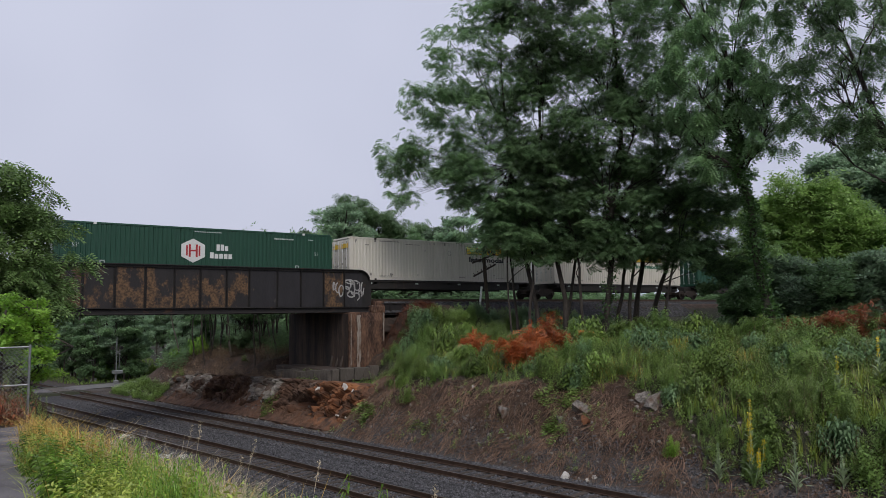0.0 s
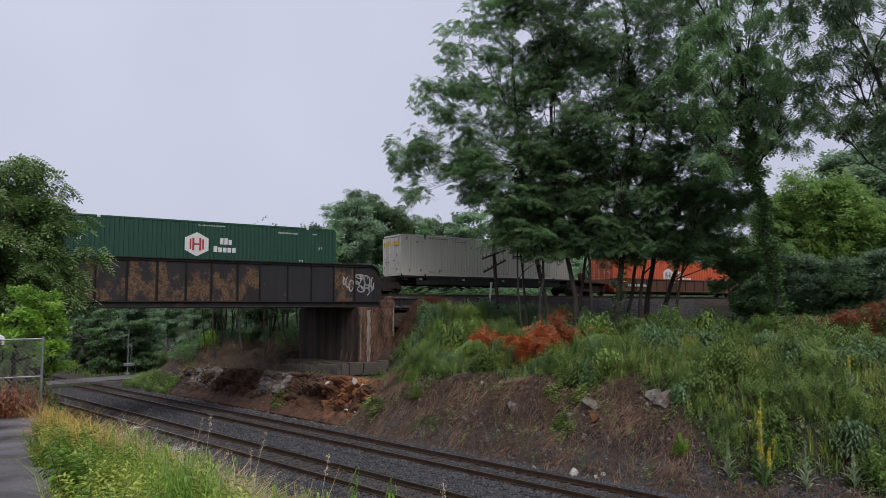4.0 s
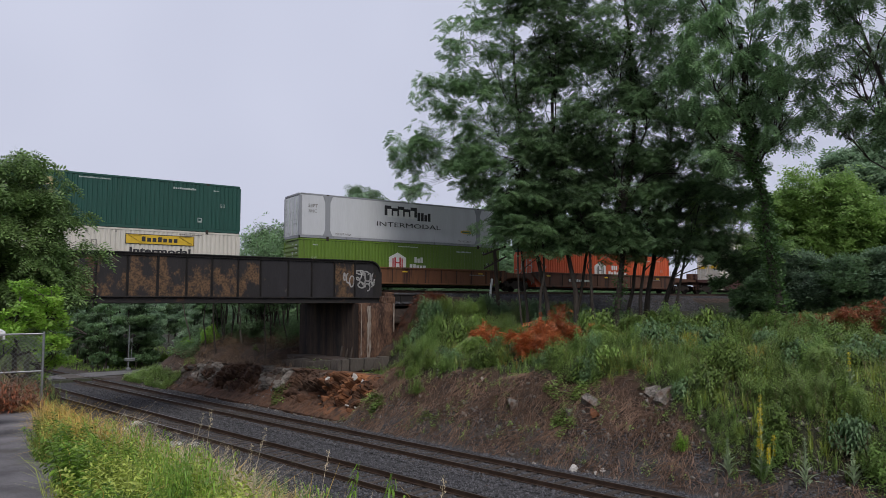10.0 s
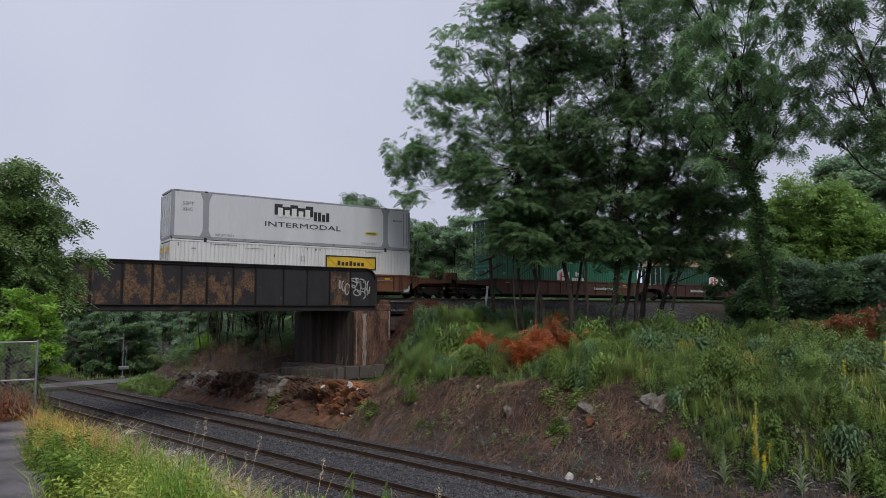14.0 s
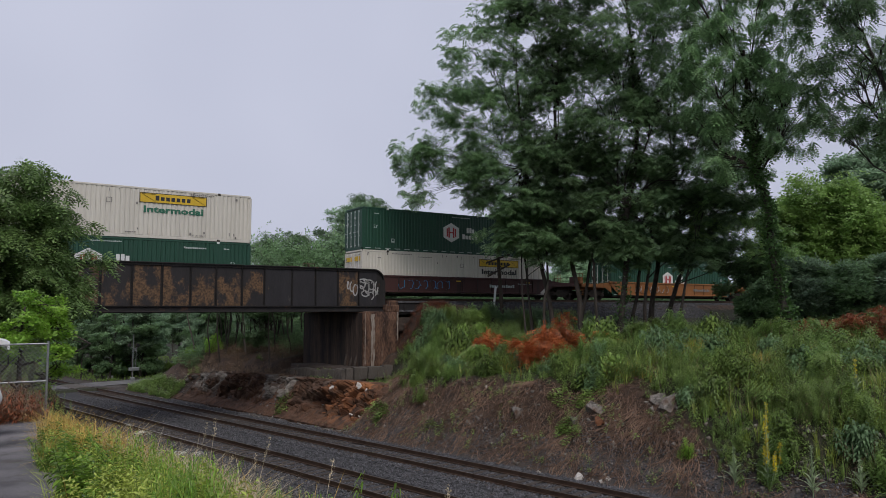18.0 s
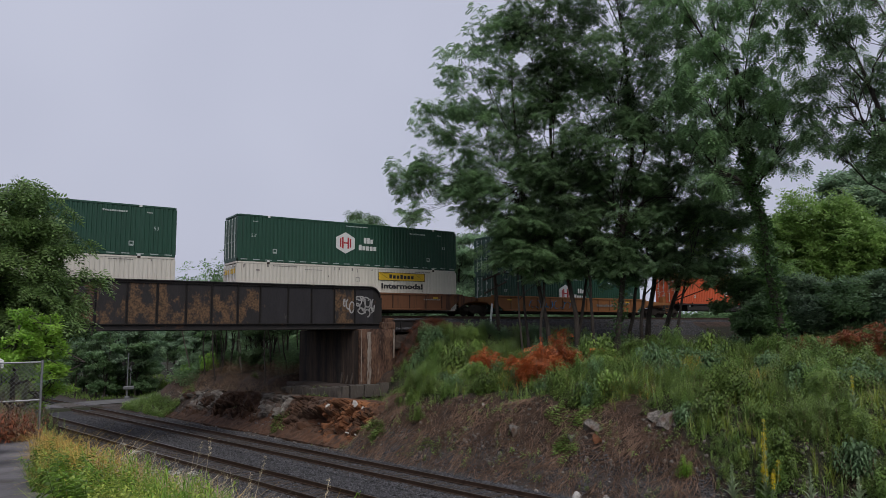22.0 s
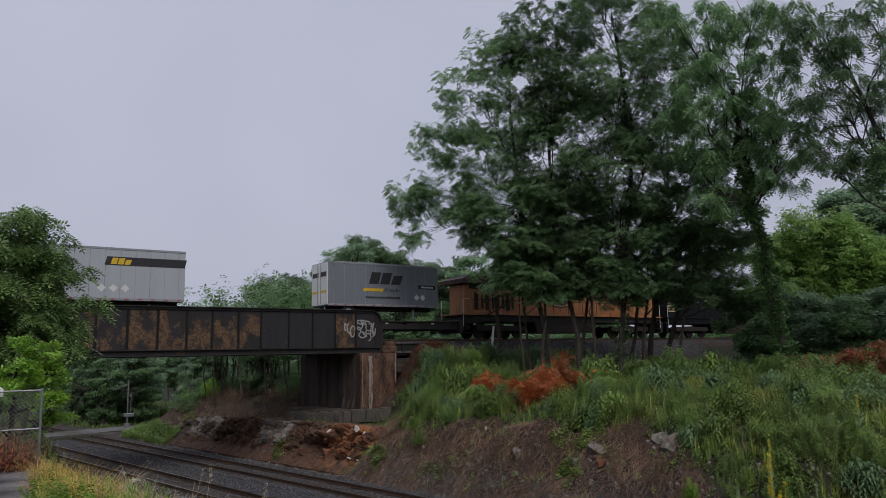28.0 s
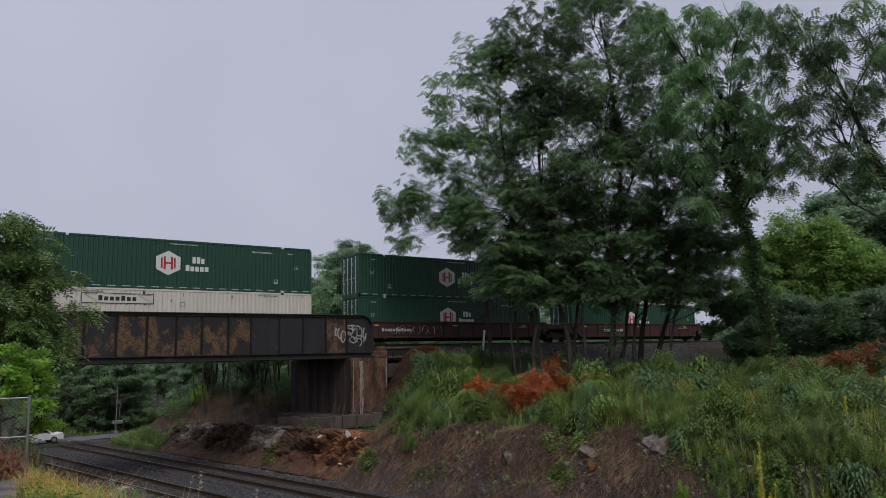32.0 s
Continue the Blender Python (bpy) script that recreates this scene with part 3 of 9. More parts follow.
def make_track(name, label, line, v0, v1, ties_step, base, bed_half, bed_drop, tie_count=300):
    """line(t, off) gives a point t along the track, off across it."""
    tr = thing(name, label, "railway track", kind="structure")
    for off in (-0.7525, 0.7525):
        mb = MB()
        n = 6
        for k in range(n):
            a, b = v0 + (v1 - v0) * k / n, v0 + (v1 - v0) * (k + 1) / n
            rail_profile(mb, line(a, off), line(b, off), base)
        part("rail", mb, [M["rail"], M["rail_top"]], tr, "rust-brown steel rail with a worn head")
    # ballast bed: a crowned strip with sloping shoulders
    prof = [(-bed_half - 0.75, -bed_drop), (-bed_half, -0.235), (-1.2, -0.2), (0, -0.235), (1.2, -0.2), (bed_half, -0.235), (bed_half + 0.75, -bed_drop)]
    mb = MB()
    vs, fs = [], []
    ts = np.arange(v0, v1 + 0.01, (v1 - v0) / 60)
    for t in ts:
        for o, z in prof:
            p = line(t, o)
            vs.append((p[0], p[1], base + z))
    k = len(prof)
    for i in range(len(ts) - 1):
        for j in range(k - 1):
            fs.append((i * k + j, i * k + j + 1, (i + 1) * k + j + 1, (i + 1) * k + j))
    mb.add(vs, fs)
    part("ballast", mb, M["ballast"], tr, "grey crushed-stone ballast")
    return tr


def line_n(t, off):
    return to_xy(TRACK_N + off, t)


def line_f(t, off):
    return to_xy(TRACK_F + off, t)


def line_up(t, off):
    return (t, -off)


near_track = make_track("near_track", "rusty main-line track on grey ballast beside a bank", line_n, -30, 130, 0.52, 0.0, 2.19, 0.5)
far_track = make_track("far_track", "rusty main-line track on grey ballast below the cutting", line_f, -30, 130, 0.52, 0.0, 2.19, 0.5)
upper_track = make_track("upper_track", "track on high ballast that crosses the bridge", line_up, 22.9, 720, 0.52, UPPER, 2.0, 0.95)
upper_track_west = make_track("upper_track", "track on high ballast west of the bridge", line_up, -640, 2.6, 0.52, UPPER, 2.0, 0.95)

tie_mesh = box(MB(), (0, 0, 0), (0.23, 2.6, 0.18), 0.015).mesh("tie")
tie_mesh.materials.append(M["tie"])


def lay_ties(track, line, t0, t1, base, turn, rng):
    for t in np.arange(t0, t1, 0.52):
        p = line(t + rng.uniform(-0.03, 0.03), rng.uniform(-0.05, 0.05))
        part("tie", tie_mesh, M["tie"], track, m=pose(p[0], p[1], base - 0.272 + rng.uniform(-0.01, 0.012), 0, 0, turn + rng.uniform(-1.2, 1.2)))


# ---- bridge ----
G_Y, G_TOP, G_WEB, G_BOT, G_X0, G_X1 = -2.6, 8.93, 6.5, 6.17, 1.6, 22.62


def girder(y, out):
    """A riveted plate girder: web, flanges, stiffeners; out is the side towards which its outer face looks."""
    g = thing("plate_girder", "blackened riveted steel plate girder with ochre rust between its stiffeners", "bridge girder")
    r = 0.75
    top = [(G_X1 - r + r * math.sin(a), G_TOP - 0.05 - r * 0.9 + r * 0.9 * math.cos(a)) for a in np.linspace(0, math.pi / 2, 7)]
    mb = MB()
    plate(mb, [(G_X0, G_WEB - 0.1), (G_X1 - 0.02, G_WEB - 0.1)] + [(x - 0.02, z) for x, z in top[::-1]] + [(G_X0, G_TOP - 0.05)], y - 0.02, y + 0.02)
    part("web", mb, M["girder_dark"], g)
    stations = [2.7, 4.2, 5.7, 7.25, 8.79, 10.33, 11.74, 13.25, 14.59, 16.32, 17.85, 19.37, 20.82, 22.2]
    edges = [G_X0] + stations
    for k in range(len(edges) - 1):
        a, b = edges[k] + 0.06, edges[k + 1] - 0.06
        mb = MB()
        plate(mb, [(a, G_WEB + 0.04), (b, G_WEB + 0.04), (b, G_TOP - 0.2), (a, G_TOP - 0.2)], y + out * 0.022, y + out * 0.03)
        part("web_panel", mb, M["panel_worn"] if edges[k] < 14 or 19 < edges[k] < 20.5 else M["panel_dark"], g, "rust-stained web panel")
    mb = MB()
    box(mb, ((G_X0 + G_X1 - r) / 2, y, G_TOP - 0.03), (G_X1 - r - G_X0, 0.36, 0.06), 0.01)
    box(mb, ((G_X0 + G_X1 - r) / 2, y + out * 0.06, G_TOP - 0.12), (G_X1 - r - G_X0, 0.08, 0.14), 0.01)
    arc = [(G_X1 - r + (r + 0.0) * math.sin(a), G_TOP - 0.03 - r * 0.9 + r * 0.9 * math.cos(a)) for a in np.linspace(0, math.pi / 2, 9)]
    for k in range(8):
        a, b = arc[k], arc[k + 1]
        bar(mb, (a[0], y, a[1]), (b[0], y, b[1]), 0.36, 0.06)
    bar(mb, (G_X1, y, arc[-1][1]), (G_X1, y, G_BOT + 0.1), 0.36, 0.05)
    part("top_flange", mb, M["girder_dark"], g)
    mid, ln = (G_X0 + G_X1) / 2, G_X1 - G_X0
    part("bottom_chord", boxes(((mid, y, G_BOT + 0.16), (ln, 0.1, 0.34)), bev=0.01), M["girder_dark"], g)
    part("ledge_plate", boxes(((mid, y, G_WEB + 0.005), (ln, 0.34, 0.05)), bev=0.01), M["girder_dark"], g)
    part("bottom_flange", boxes(((mid, y, G_BOT + 0.03), (ln, 0.42, 0.06)), bev=0.01), M["girder_dark"], g)
    stiff = boxes(((0, out * 0.09, (G_WEB + G_TOP) / 2), (0.016, 0.14, G_TOP - G_WEB - 0.1)), ((0.05, out * 0.032, (G_WEB + G_TOP) / 2), (0.09, 0.018, G_TOP - G_WEB - 0.1)), bev=0.003)
    me = stiff.mesh("stiffener")
    for s in stations:
        if s < 22:
            part("stiffener", me, M["girder_dark"], g, m=pose(s, y, 0))
    riv = MB()
    for z in (G_WEB + 0.08, G_WEB + 0.2, G_TOP - 0.14):
        for x in np.arange(G_X0 + 0.1, G_X1 - r, 0.14):
            box(riv, (x, y + out * (0.036 if z < 8 else 0.105), z), (0.032, 0.02, 0.032), 0.008)
    for s in stations:
        for z in np.arange(G_WEB + 0.3, G_TOP - 0.25, 0.16):
            box(riv, (s + 0.06, y + out * 0.045, z), (0.03, 0.016, 0.03), 0.007)
    tagged(part("rivets", riv, M["girder_dark"], g), kind="stuff")
    return g


near_girder = girder(G_Y, -1)
far_girder = girder(-G_Y, 1)


def graffiti():
    """Loose loops of spray paint on the end panel."""
    mb = MB()
    rng = random.Random(4)
    y = G_Y - 0.036
    strokes = []
    for cx, cz, rx, rz in ((20.35, 7.75, 0.12, 0.3), (20.62, 7.55, 0.17, 0.36), (21.1, 7.95, 0.22, 0.3), (21.45, 7.75, 0.14, 0.42), (21.75, 7.9, 0.2, 0.32), (22.15, 7.7, 0.1, 0.4),
                           (21.3, 7.35, 0.25, 0.2), (21.75, 7.2, 0.18, 0.24), (20.1, 7.85, 0.05, 0.25), (21.0, 7.6, 0.2, 0.22), (21.6, 8.1, 0.25, 0.12), (22.0, 7.4, 0.12, 0.2), (21.2, 8.15, 0.3, 0.12)):
        a0 = rng.uniform(0, 6)
        strokes.append([(cx + rx * math.cos(a0 + t), cz + rz * math.sin(a0 + t * rng.uniform(0.9, 1.1))) for t in np.linspace(0, rng.uniform(4, 6.2), 12)])
    for st in strokes:
        for (x0, z0), (x1, z1) in zip(st, st[1:]):
            bar(mb, (x0, y, z0), (x1, y, z1), 0.006, 0.085)
    part("graffiti", mb, M["chalk"], near_girder, "faded white spray-painted scrawl")


graffiti()


def bridge_deck():
    d = thing("bridge_deck", "open timber deck with rails carried on steel floor beams", "bridge deck")
    me = boxes(((0, 0, 6.62), (0.12, 4.9, 0.5)), ((0, 0, 6.87), (0.3, 4.9, 0.03)), ((0, 0, 6.38), (0.3, 4.9, 0.03)), bev=0.006).mesh("floor_beam")
    for x in np.arange(2.2, 22.5, 2.9):
        part("floor_beam", me, M["girder_dark"], d, m=pose(x, 0, 0))
    for y in (-0.85, 0.85):
        part("stringer", boxes((((G_X0 + G_X1) / 2, y, 6.66), (G_X1 - G_X0, 0.1, 0.4)), bev=0.01), M["girder_dark"], d)
    me = boxes(((0, 0, 6.82), (0.24, 3.2, 0.17)), bev=0.012).mesh("bridge_tie")
    for x in np.arange(G_X0 + 0.2, G_X1, 0.42):
        part("bridge_tie", me, M["tie"], d, m=pose(x, 0, 0))
    for y in (-0.7525, 0.7525):
        mb = MB()
        rail_profile(mb, (2.5, y), (23.0, y), UPPER)
        part("rail", mb, [M["rail"], M["rail_top"]], d)
    return d


bridge_deck()


def uneven(mb, c, s, seed, amount=0.03, cuts=(6, 2, 6)):
    """A block of masonry with uneven faces and worn arrises."""
    bm = bmesh.new()
    bmesh.ops.create_cube(bm, size=1)
    bmesh.ops.subdivide_edges(bm, edges=bm.edges[:], cuts=cuts[0], use_grid_fill=True)
    for v in bm.verts:
        p = Vector((v.co.x * s[0], v.co.y * s[1], v.co.z * s[2]))
        edge = sum(1 for a in v.co if abs(a) > 0.49)
        n = noise.noise_vector(p * 1.3 + Vector((seed, 0, 0))) * amount + noise.noise_vector(p * 5 + Vector((0, seed, 0))) * amount * 0.5
        if edge >= 2:
            p *= 1 - 0.012 * edge
        v.co = p + n + Vector(c)
    mb.add([v.co[:] for v in bm.verts], [tuple(v.index for v in f.verts) for f in bm.faces])
    bm.free()
    return mb


def abutment():
    a = thing("bridge_abutment", "massive stained concrete abutment, streaked white and rust", "bridge abutment")
    shaft = uneven(MB(), (22.25, 0.15, 4.25), (2.7, 6.7, 3.9), 3, 0.05)
    shaft.v = [(x - SU * (y + 3.2), y, z) for x, y, z in shaft.v]
    part("pier_shaft", shaft, M["concrete"], a, "rust-brown concrete with pale lime streaks")
    rng = random.Random(6)
    for x0, z0, z1, w in ((21.55, 2.7, 6.0, 0.3), (21.0, 2.9, 6.1, 0.06), (23.35, 4.3, 6.15, 0.12)):
        mb = MB()
        n = 14
        zs = [z1 + (z0 - z1) * k / n for k in range(n + 1)]
        lf = [(x0 - w * rng.uniform(0.25, 0.6), z) for z in zs]
        rt = [(x0 + w * rng.uniform(0.25, 0.6), z) for z in zs]
        mb.add([(x, -3.27, z) for x, z in lf] + [(x, -3.27, z) for x, z in rt], [(k, k + 1, n + 2 + k, n + 1 + k) for k in range(n)])
        part("lime_streak", mb, M["lime_wash"], a, "pale lime streak run down the concrete")
    # sheet over the pier's left face, its colour darkened for shade under the span
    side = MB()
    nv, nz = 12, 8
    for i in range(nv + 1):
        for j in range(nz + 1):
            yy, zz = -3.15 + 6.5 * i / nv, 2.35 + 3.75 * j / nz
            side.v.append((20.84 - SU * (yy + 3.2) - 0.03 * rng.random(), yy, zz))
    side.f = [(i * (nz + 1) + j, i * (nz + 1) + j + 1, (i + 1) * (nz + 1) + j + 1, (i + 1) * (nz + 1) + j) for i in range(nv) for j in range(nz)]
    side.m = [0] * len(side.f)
    part("soot_facing", side, M["shaded_concrete"], a, "stain-streaked face of the pier, coloured dark for the shade under the bridge")
    part("bearing_shelf", uneven(MB(), (23.1, -1.4, 6.35), (1.0, 3.2, 0.5), 12, 0.05), M["concrete"], a)
    part("parapet_block", uneven(MB(), (23.35, -2.35, 6.6), (0.75, 0.7, 0.6), 15, 0.05), M["concrete"], a)
    part("wing_wall", uneven(MB(), (24.9, -2.2, 5.3), (2.4, 1.0, 1.0), 19, 0.12), M["concrete_dark"], a, "broken stepped end of the wing wall")
    for k, (x, tilt) in enumerate(((19.0, 14), (19.35, 18), (19.75, 10))):
        part("loose_timber", boxes(((0, 0, 0.4), (0.12, 0.1, 0.85)), bev=0.01), M["tie"], a, m=pose(20.55 - SU * k * 0.5, -2.6 + k * 0.5, 2.6, 0, tilt, 0))
    return a


abutment()


def ledge_wall():
    w = thing("retaining_ledge", "low wall of upright weathered slabs below the abutment", "retaining wall")
    rng = random.Random(9)
    corner = Vector((19.25, -4.0, 0))
    for way, turn, length in ((Vector((1, 0, 0)), 0, 3.6), (Vector((-SU, CU, 0)), 100.75, 6.2)):
        t = 0.0
        while t < length:
            wd = rng.uniform(0.28, 0.75)
            h = rng.uniform(0.7, 0.85) - (0.2 if turn and 1.5 < t < 3 else 0)
            p = corner + way * (t + wd / 2)
            mb = uneven(MB(), (0, 0, 0), (wd - 0.02, 0.5, h), (t + turn) * 7 + 3, 0.03, (2, 1, 2))
            part("slab", mb, M["stone_wall"], w, m=pose(p.x + rng.uniform(-0.04, 0.04), p.y + rng.uniform(-0.04, 0.04), (2.42 if not turn else 2.36 - 0.05 * t) + rng.uniform(-0.05, 0.03), rng.uniform(-3, 3), rng.uniform(-2, 2), turn))
            t += wd
    mb = uneven(MB(), (21.3, -0.6, 2.4), (3.6, 6.4, 0.62), 33, 0.06, (6, 2, 2))
    mb.v = [(x - SU * (y + 3.8), y, z) for x, y, z in mb.v]
    part("footing", mb, M["concrete_dark"], w)
    return w


ledge_wall()


def steel_skirt():
    s = thing("steel_retainer", "black steel plate that holds back the ballast", "retaining plate")
    mb = MB()
    plate(mb, [(23.75, 5.98), (26.6, 6.0), (27.15, 6.68), (23.6, 6.76)], -2.66, -2.58)
    part("plate", mb, M["girder_dark"], s)
    part("cap", boxes(((25.4, -2.62, 6.74), (3.7, 0.22, 0.05)), bev=0.01), M["girder_dark"], s)
    for x in (24.2, 25.4, 26.4):
        part("rib", boxes(((x, -2.7, 6.35), (0.06, 0.1, 0.7))), M["girder_dark"], s)


steel_skirt()


def west_abutment():
    a = thing("bridge_abutment", "concrete abutment half hidden by trees", "bridge abutment")
    part("pier_shaft", uneven(MB(), (0.8, 0, 3.2), (2.6, 6.4, 6.0), 43, 0.05), M["concrete_dark"], a)


west_abutment()


# ---- lettering and signs on the train ----
TEXTS = {}


def lettering(text, size):
    """A flat mesh of words, 6 mm thick, lying in x-z, its lower left corner at the origin, facing -y."""
    key = (text, size)
    if key not in TEXTS:
        cu = bpy.data.curves.new("lettering", "FONT")
        cu.body, cu.size, cu.extrude, cu.resolution_u = text, size, 0.003, 2
        cu.offset = {"Intermodal": 0.035, "ATGS": 0.045}.get(text, 0.0) * size
        tmp = bpy.data.objects.new("lettering", cu)
        scene.collection.objects.link(tmp)
        bpy.context.view_layer.update()
        me = bpy.data.meshes.new_from_object(tmp.evaluated_get(bpy.context.evaluated_depsgraph_get()))
        bpy.data.objects.remove(tmp)
        me.transform(Matrix.Rotation(radians(90), 4, "X"))
        TEXTS[key] = me
    return TEXTS[key].copy()


def word(parent, text, x, z, size, mat, y=-1.302, width=0, slant=0):
    me = lettering(text, size)
    if width:
        xs = [v.co.x for v in me.vertices]
        me.transform(Matrix.Diagonal((width / (max(xs) - min(xs)), 1, 1, 1)))
    if slant:
        me.transform(Matrix(((1, 0, slant, 0), (0, 1, 0, 0), (0, 0, 1, 0), (0, 0, 0, 1))))
    return part("lettering", me, M[mat], parent, m=pose(x, y, z))


def blocks(parent, x0, x1, z0, z1, n, mat, y=-1.302, seed=1, name="name_lettering", slant=0.0, fat=0.78):
    """Plain upright bars the size of letters, in place of a name."""
    rng = random.Random(seed * 97 + n)
    mb = MB()
    w = (x1 - x0) / n
    h = z1 - z0
    for k in range(n):
        a = x0 + k * w
        b = a + w * fat
        top = z1 - (0.0 if k == 0 or rng.random() < 0.25 else 0.22 * h)
        plate(mb, [(a, z0), (b, z0), (b + slant * h, top), (a + slant * h, top)], y - 0.003, y + 0.003)
    return part(name, mb, M[mat], parent)


def panel(parent, x0, x1, z0, z1, mat, y=-1.298, name="sign_panel", label="", shear=0.0):
    mb = MB()
    plate(mb, [(x0, z0), (x1, z0), (x1 + shear, z1), (x0 + shear, z1)], y - 0.003, y + 0.003)
    return part(name, mb, M[mat], parent, label)


def outline(mb, x0, x1, z0, z1, w, y):
    for a, b, c, d in ((x0, x1, z0, z0 + w), (x0, x1, z1 - w, z1), (x0, x0 + w, z0, z1), (x1 - w, x1, z0, z1)):
        plate(mb, [(a, c), (b, c), (b, d), (a, d)], y - 0.003, y + 0.003)


# ---- containers ----
CL, CW, CH = 16.15, 2.59, 2.896
POSTS = (1.98, 14.17)


def corrugated(n, x0, x1, z0, z1, y_out, depth):
    """A wall of trapezoid folds between x0 and x1; y_out is the outer plane."""
    mb = MB()
    p = (x1 - x0) / n
    s = 1 if y_out < 0 else -1
    pts = []
    for k in range(n):
        a = x0 + k * p
        pts += [(a, y_out + s * depth), (a + 0.16 * p, y_out), (a + 0.55 * p, y_out), (a + 0.71 * p, y_out + s * depth)]
    pts.append((x1, y_out + s * depth))
    vs = [(x, y, z0) for x, y in pts] + [(x, y, z1) for x, y in pts]
    m = len(pts)
    mb.add(vs, [(i, i + 1, m + i + 1, m + i) for i in range(m - 1)])
    return mb


CM = {}


def container_meshes():
    side = MB()
    side = corrugated(64, 0.16, CL - 0.16, 0.2, CH - 0.12, -CW / 2 + 0.004, 0.036)
    CM["side"] = side.mesh("side_panel")
    smooth = MB()
    plate(smooth, [(0.1, 0.2), (CL - 0.1, 0.2), (CL - 0.1, CH - 0.1), (0.1, CH - 0.1)], -CW / 2 + 0.012, -CW / 2 + 0.05)
    CM["smooth"] = smooth.mesh("side_panel")
    fr = MB()
    for y in (-1, 1):
        box(fr, (CL / 2, y * (CW / 2 - 0.04), 0.1), (CL - 0.2, 0.08, 0.17), 0.012)
        box(fr, (CL / 2, y * (CW / 2 - 0.04), CH - 0.06), (CL - 0.2, 0.08, 0.11), 0.012)
    for x in (0.05, CL - 0.05):
        box(fr, (x, 0, 0.1), (0.1, CW - 0.3, 0.18), 0.01)
        box(fr, (x, 0, CH - 0.06), (0.1, CW - 0.3, 0.12), 0.01)
    CM["frame"] = fr.mesh("rail_frame")
    post = boxes(((0, 0, CH / 2), (0.2, 0.14, CH - 0.3)), bev=0.015)
    CM["corner"] = post.mesh("corner_post")
    post = boxes(((0, 0.02, CH / 2), (0.24, 0.05, CH - 0.3)), bev=0.01)
    CM["mid"] = post.mesh("lifting_post")
    bone = MB()
    zs = [(0.16, 0.36), (0.34, 0.27), (0.55, 0.17), (CH - 0.55, 0.17), (CH - 0.3, 0.27), (CH - 0.1, 0.36)]
    plate(bone, [(w, z) for z, w in zs] + [(-w, z) for z, w in zs[::-1]], -0.018, 0.03)
    CM["bone"] = bone.mesh("lifting_post")
    CM["casting"] = boxes(((0, 0, 0), (0.18, 0.17, 0.13)), bev=0.012).mesh("corner_casting")
    roof = MB()
    box(roof, (CL / 2, 0, CH - 0.05), (CL - 0.2, CW - 0.16, 0.03))
    for k in range(30):
        box(roof, (0.5 + k * (CL - 1) / 29, 0, CH - 0.03), (0.22, CW - 0.3, 0.02))
    CM["roof"] = roof.mesh("roof")
    CM["floor"] = boxes(((CL / 2, 0, 0.09), (CL - 0.24, CW - 0.2, 0.12))).mesh("underframe")
    CM["far_end"] = boxes(((CL - 0.05, 0, CH / 2), (0.05, CW - 0.3, CH - 0.3)), bev=0.01).mesh("end_wall")
    door = MB()
    box(door, (0.05, 0, CH / 2 + 0.01), (0.05, CW / 2 - 0.16, CH - 0.34), 0.01)
    for z in (0.55, 1.1, 1.65, 2.2):
        box(door, (0.018, 0, z), (0.02, CW / 2 - 0.3, 0.3), 0.008)
    CM["door"] = door.mesh("door")
    rod = MB()
    tube(rod, [(-0.025, 0, 0.2), (-0.025, 0, CH - 0.2)], 0.022, 6)
    for z in (0.3, 0.95, 1.7, CH - 0.3):
        box(rod, (-0.012, 0, z), (0.05, 0.12, 0.07), 0.01)
    box(rod, (-0.045, 0.12, 1.2), (0.02, 0.3, 0.04), 0.008)
    CM["rod"] = rod.mesh("locking_rod")
    fe = MB()
    prof = [(0.06, 0.16)]
    for k in range(8):
        z = 0.3 + k * 0.29
        prof += [(0.06, z), (0.01, z + 0.04), (0.01, z + 0.15), (0.06, z + 0.19)]
    prof.append((0.06, CH - 0.16))
    vs = [(x, -CW / 2 + 0.15, z) for x, z in prof] + [(x, CW / 2 - 0.15, z) for x, z in prof]
    fe.add(vs, [(i, i + 1, len(prof) + i + 1, len(prof) + i) for i in range(len(prof) - 1)])
    CM["ribbed_end"] = fe.mesh("end_wall")
    dash = MB()
    box(dash, (0, -CW / 2 - 0.002, 0.12), (0.42, 0.006, 0.045))
    CM["dash"] = dash.mesh("reflective_dash")
    for me in CM.values():
        me.update()


container_meshes()


def swap(me, mat):
    """A mesh of its own for each paint, made once."""
    key = (me.name, mat)
    if key not in CM:
        c = me.copy()
        c.materials.clear()
        c.materials.append(M[mat])
        CM[key] = c
    return CM[key]


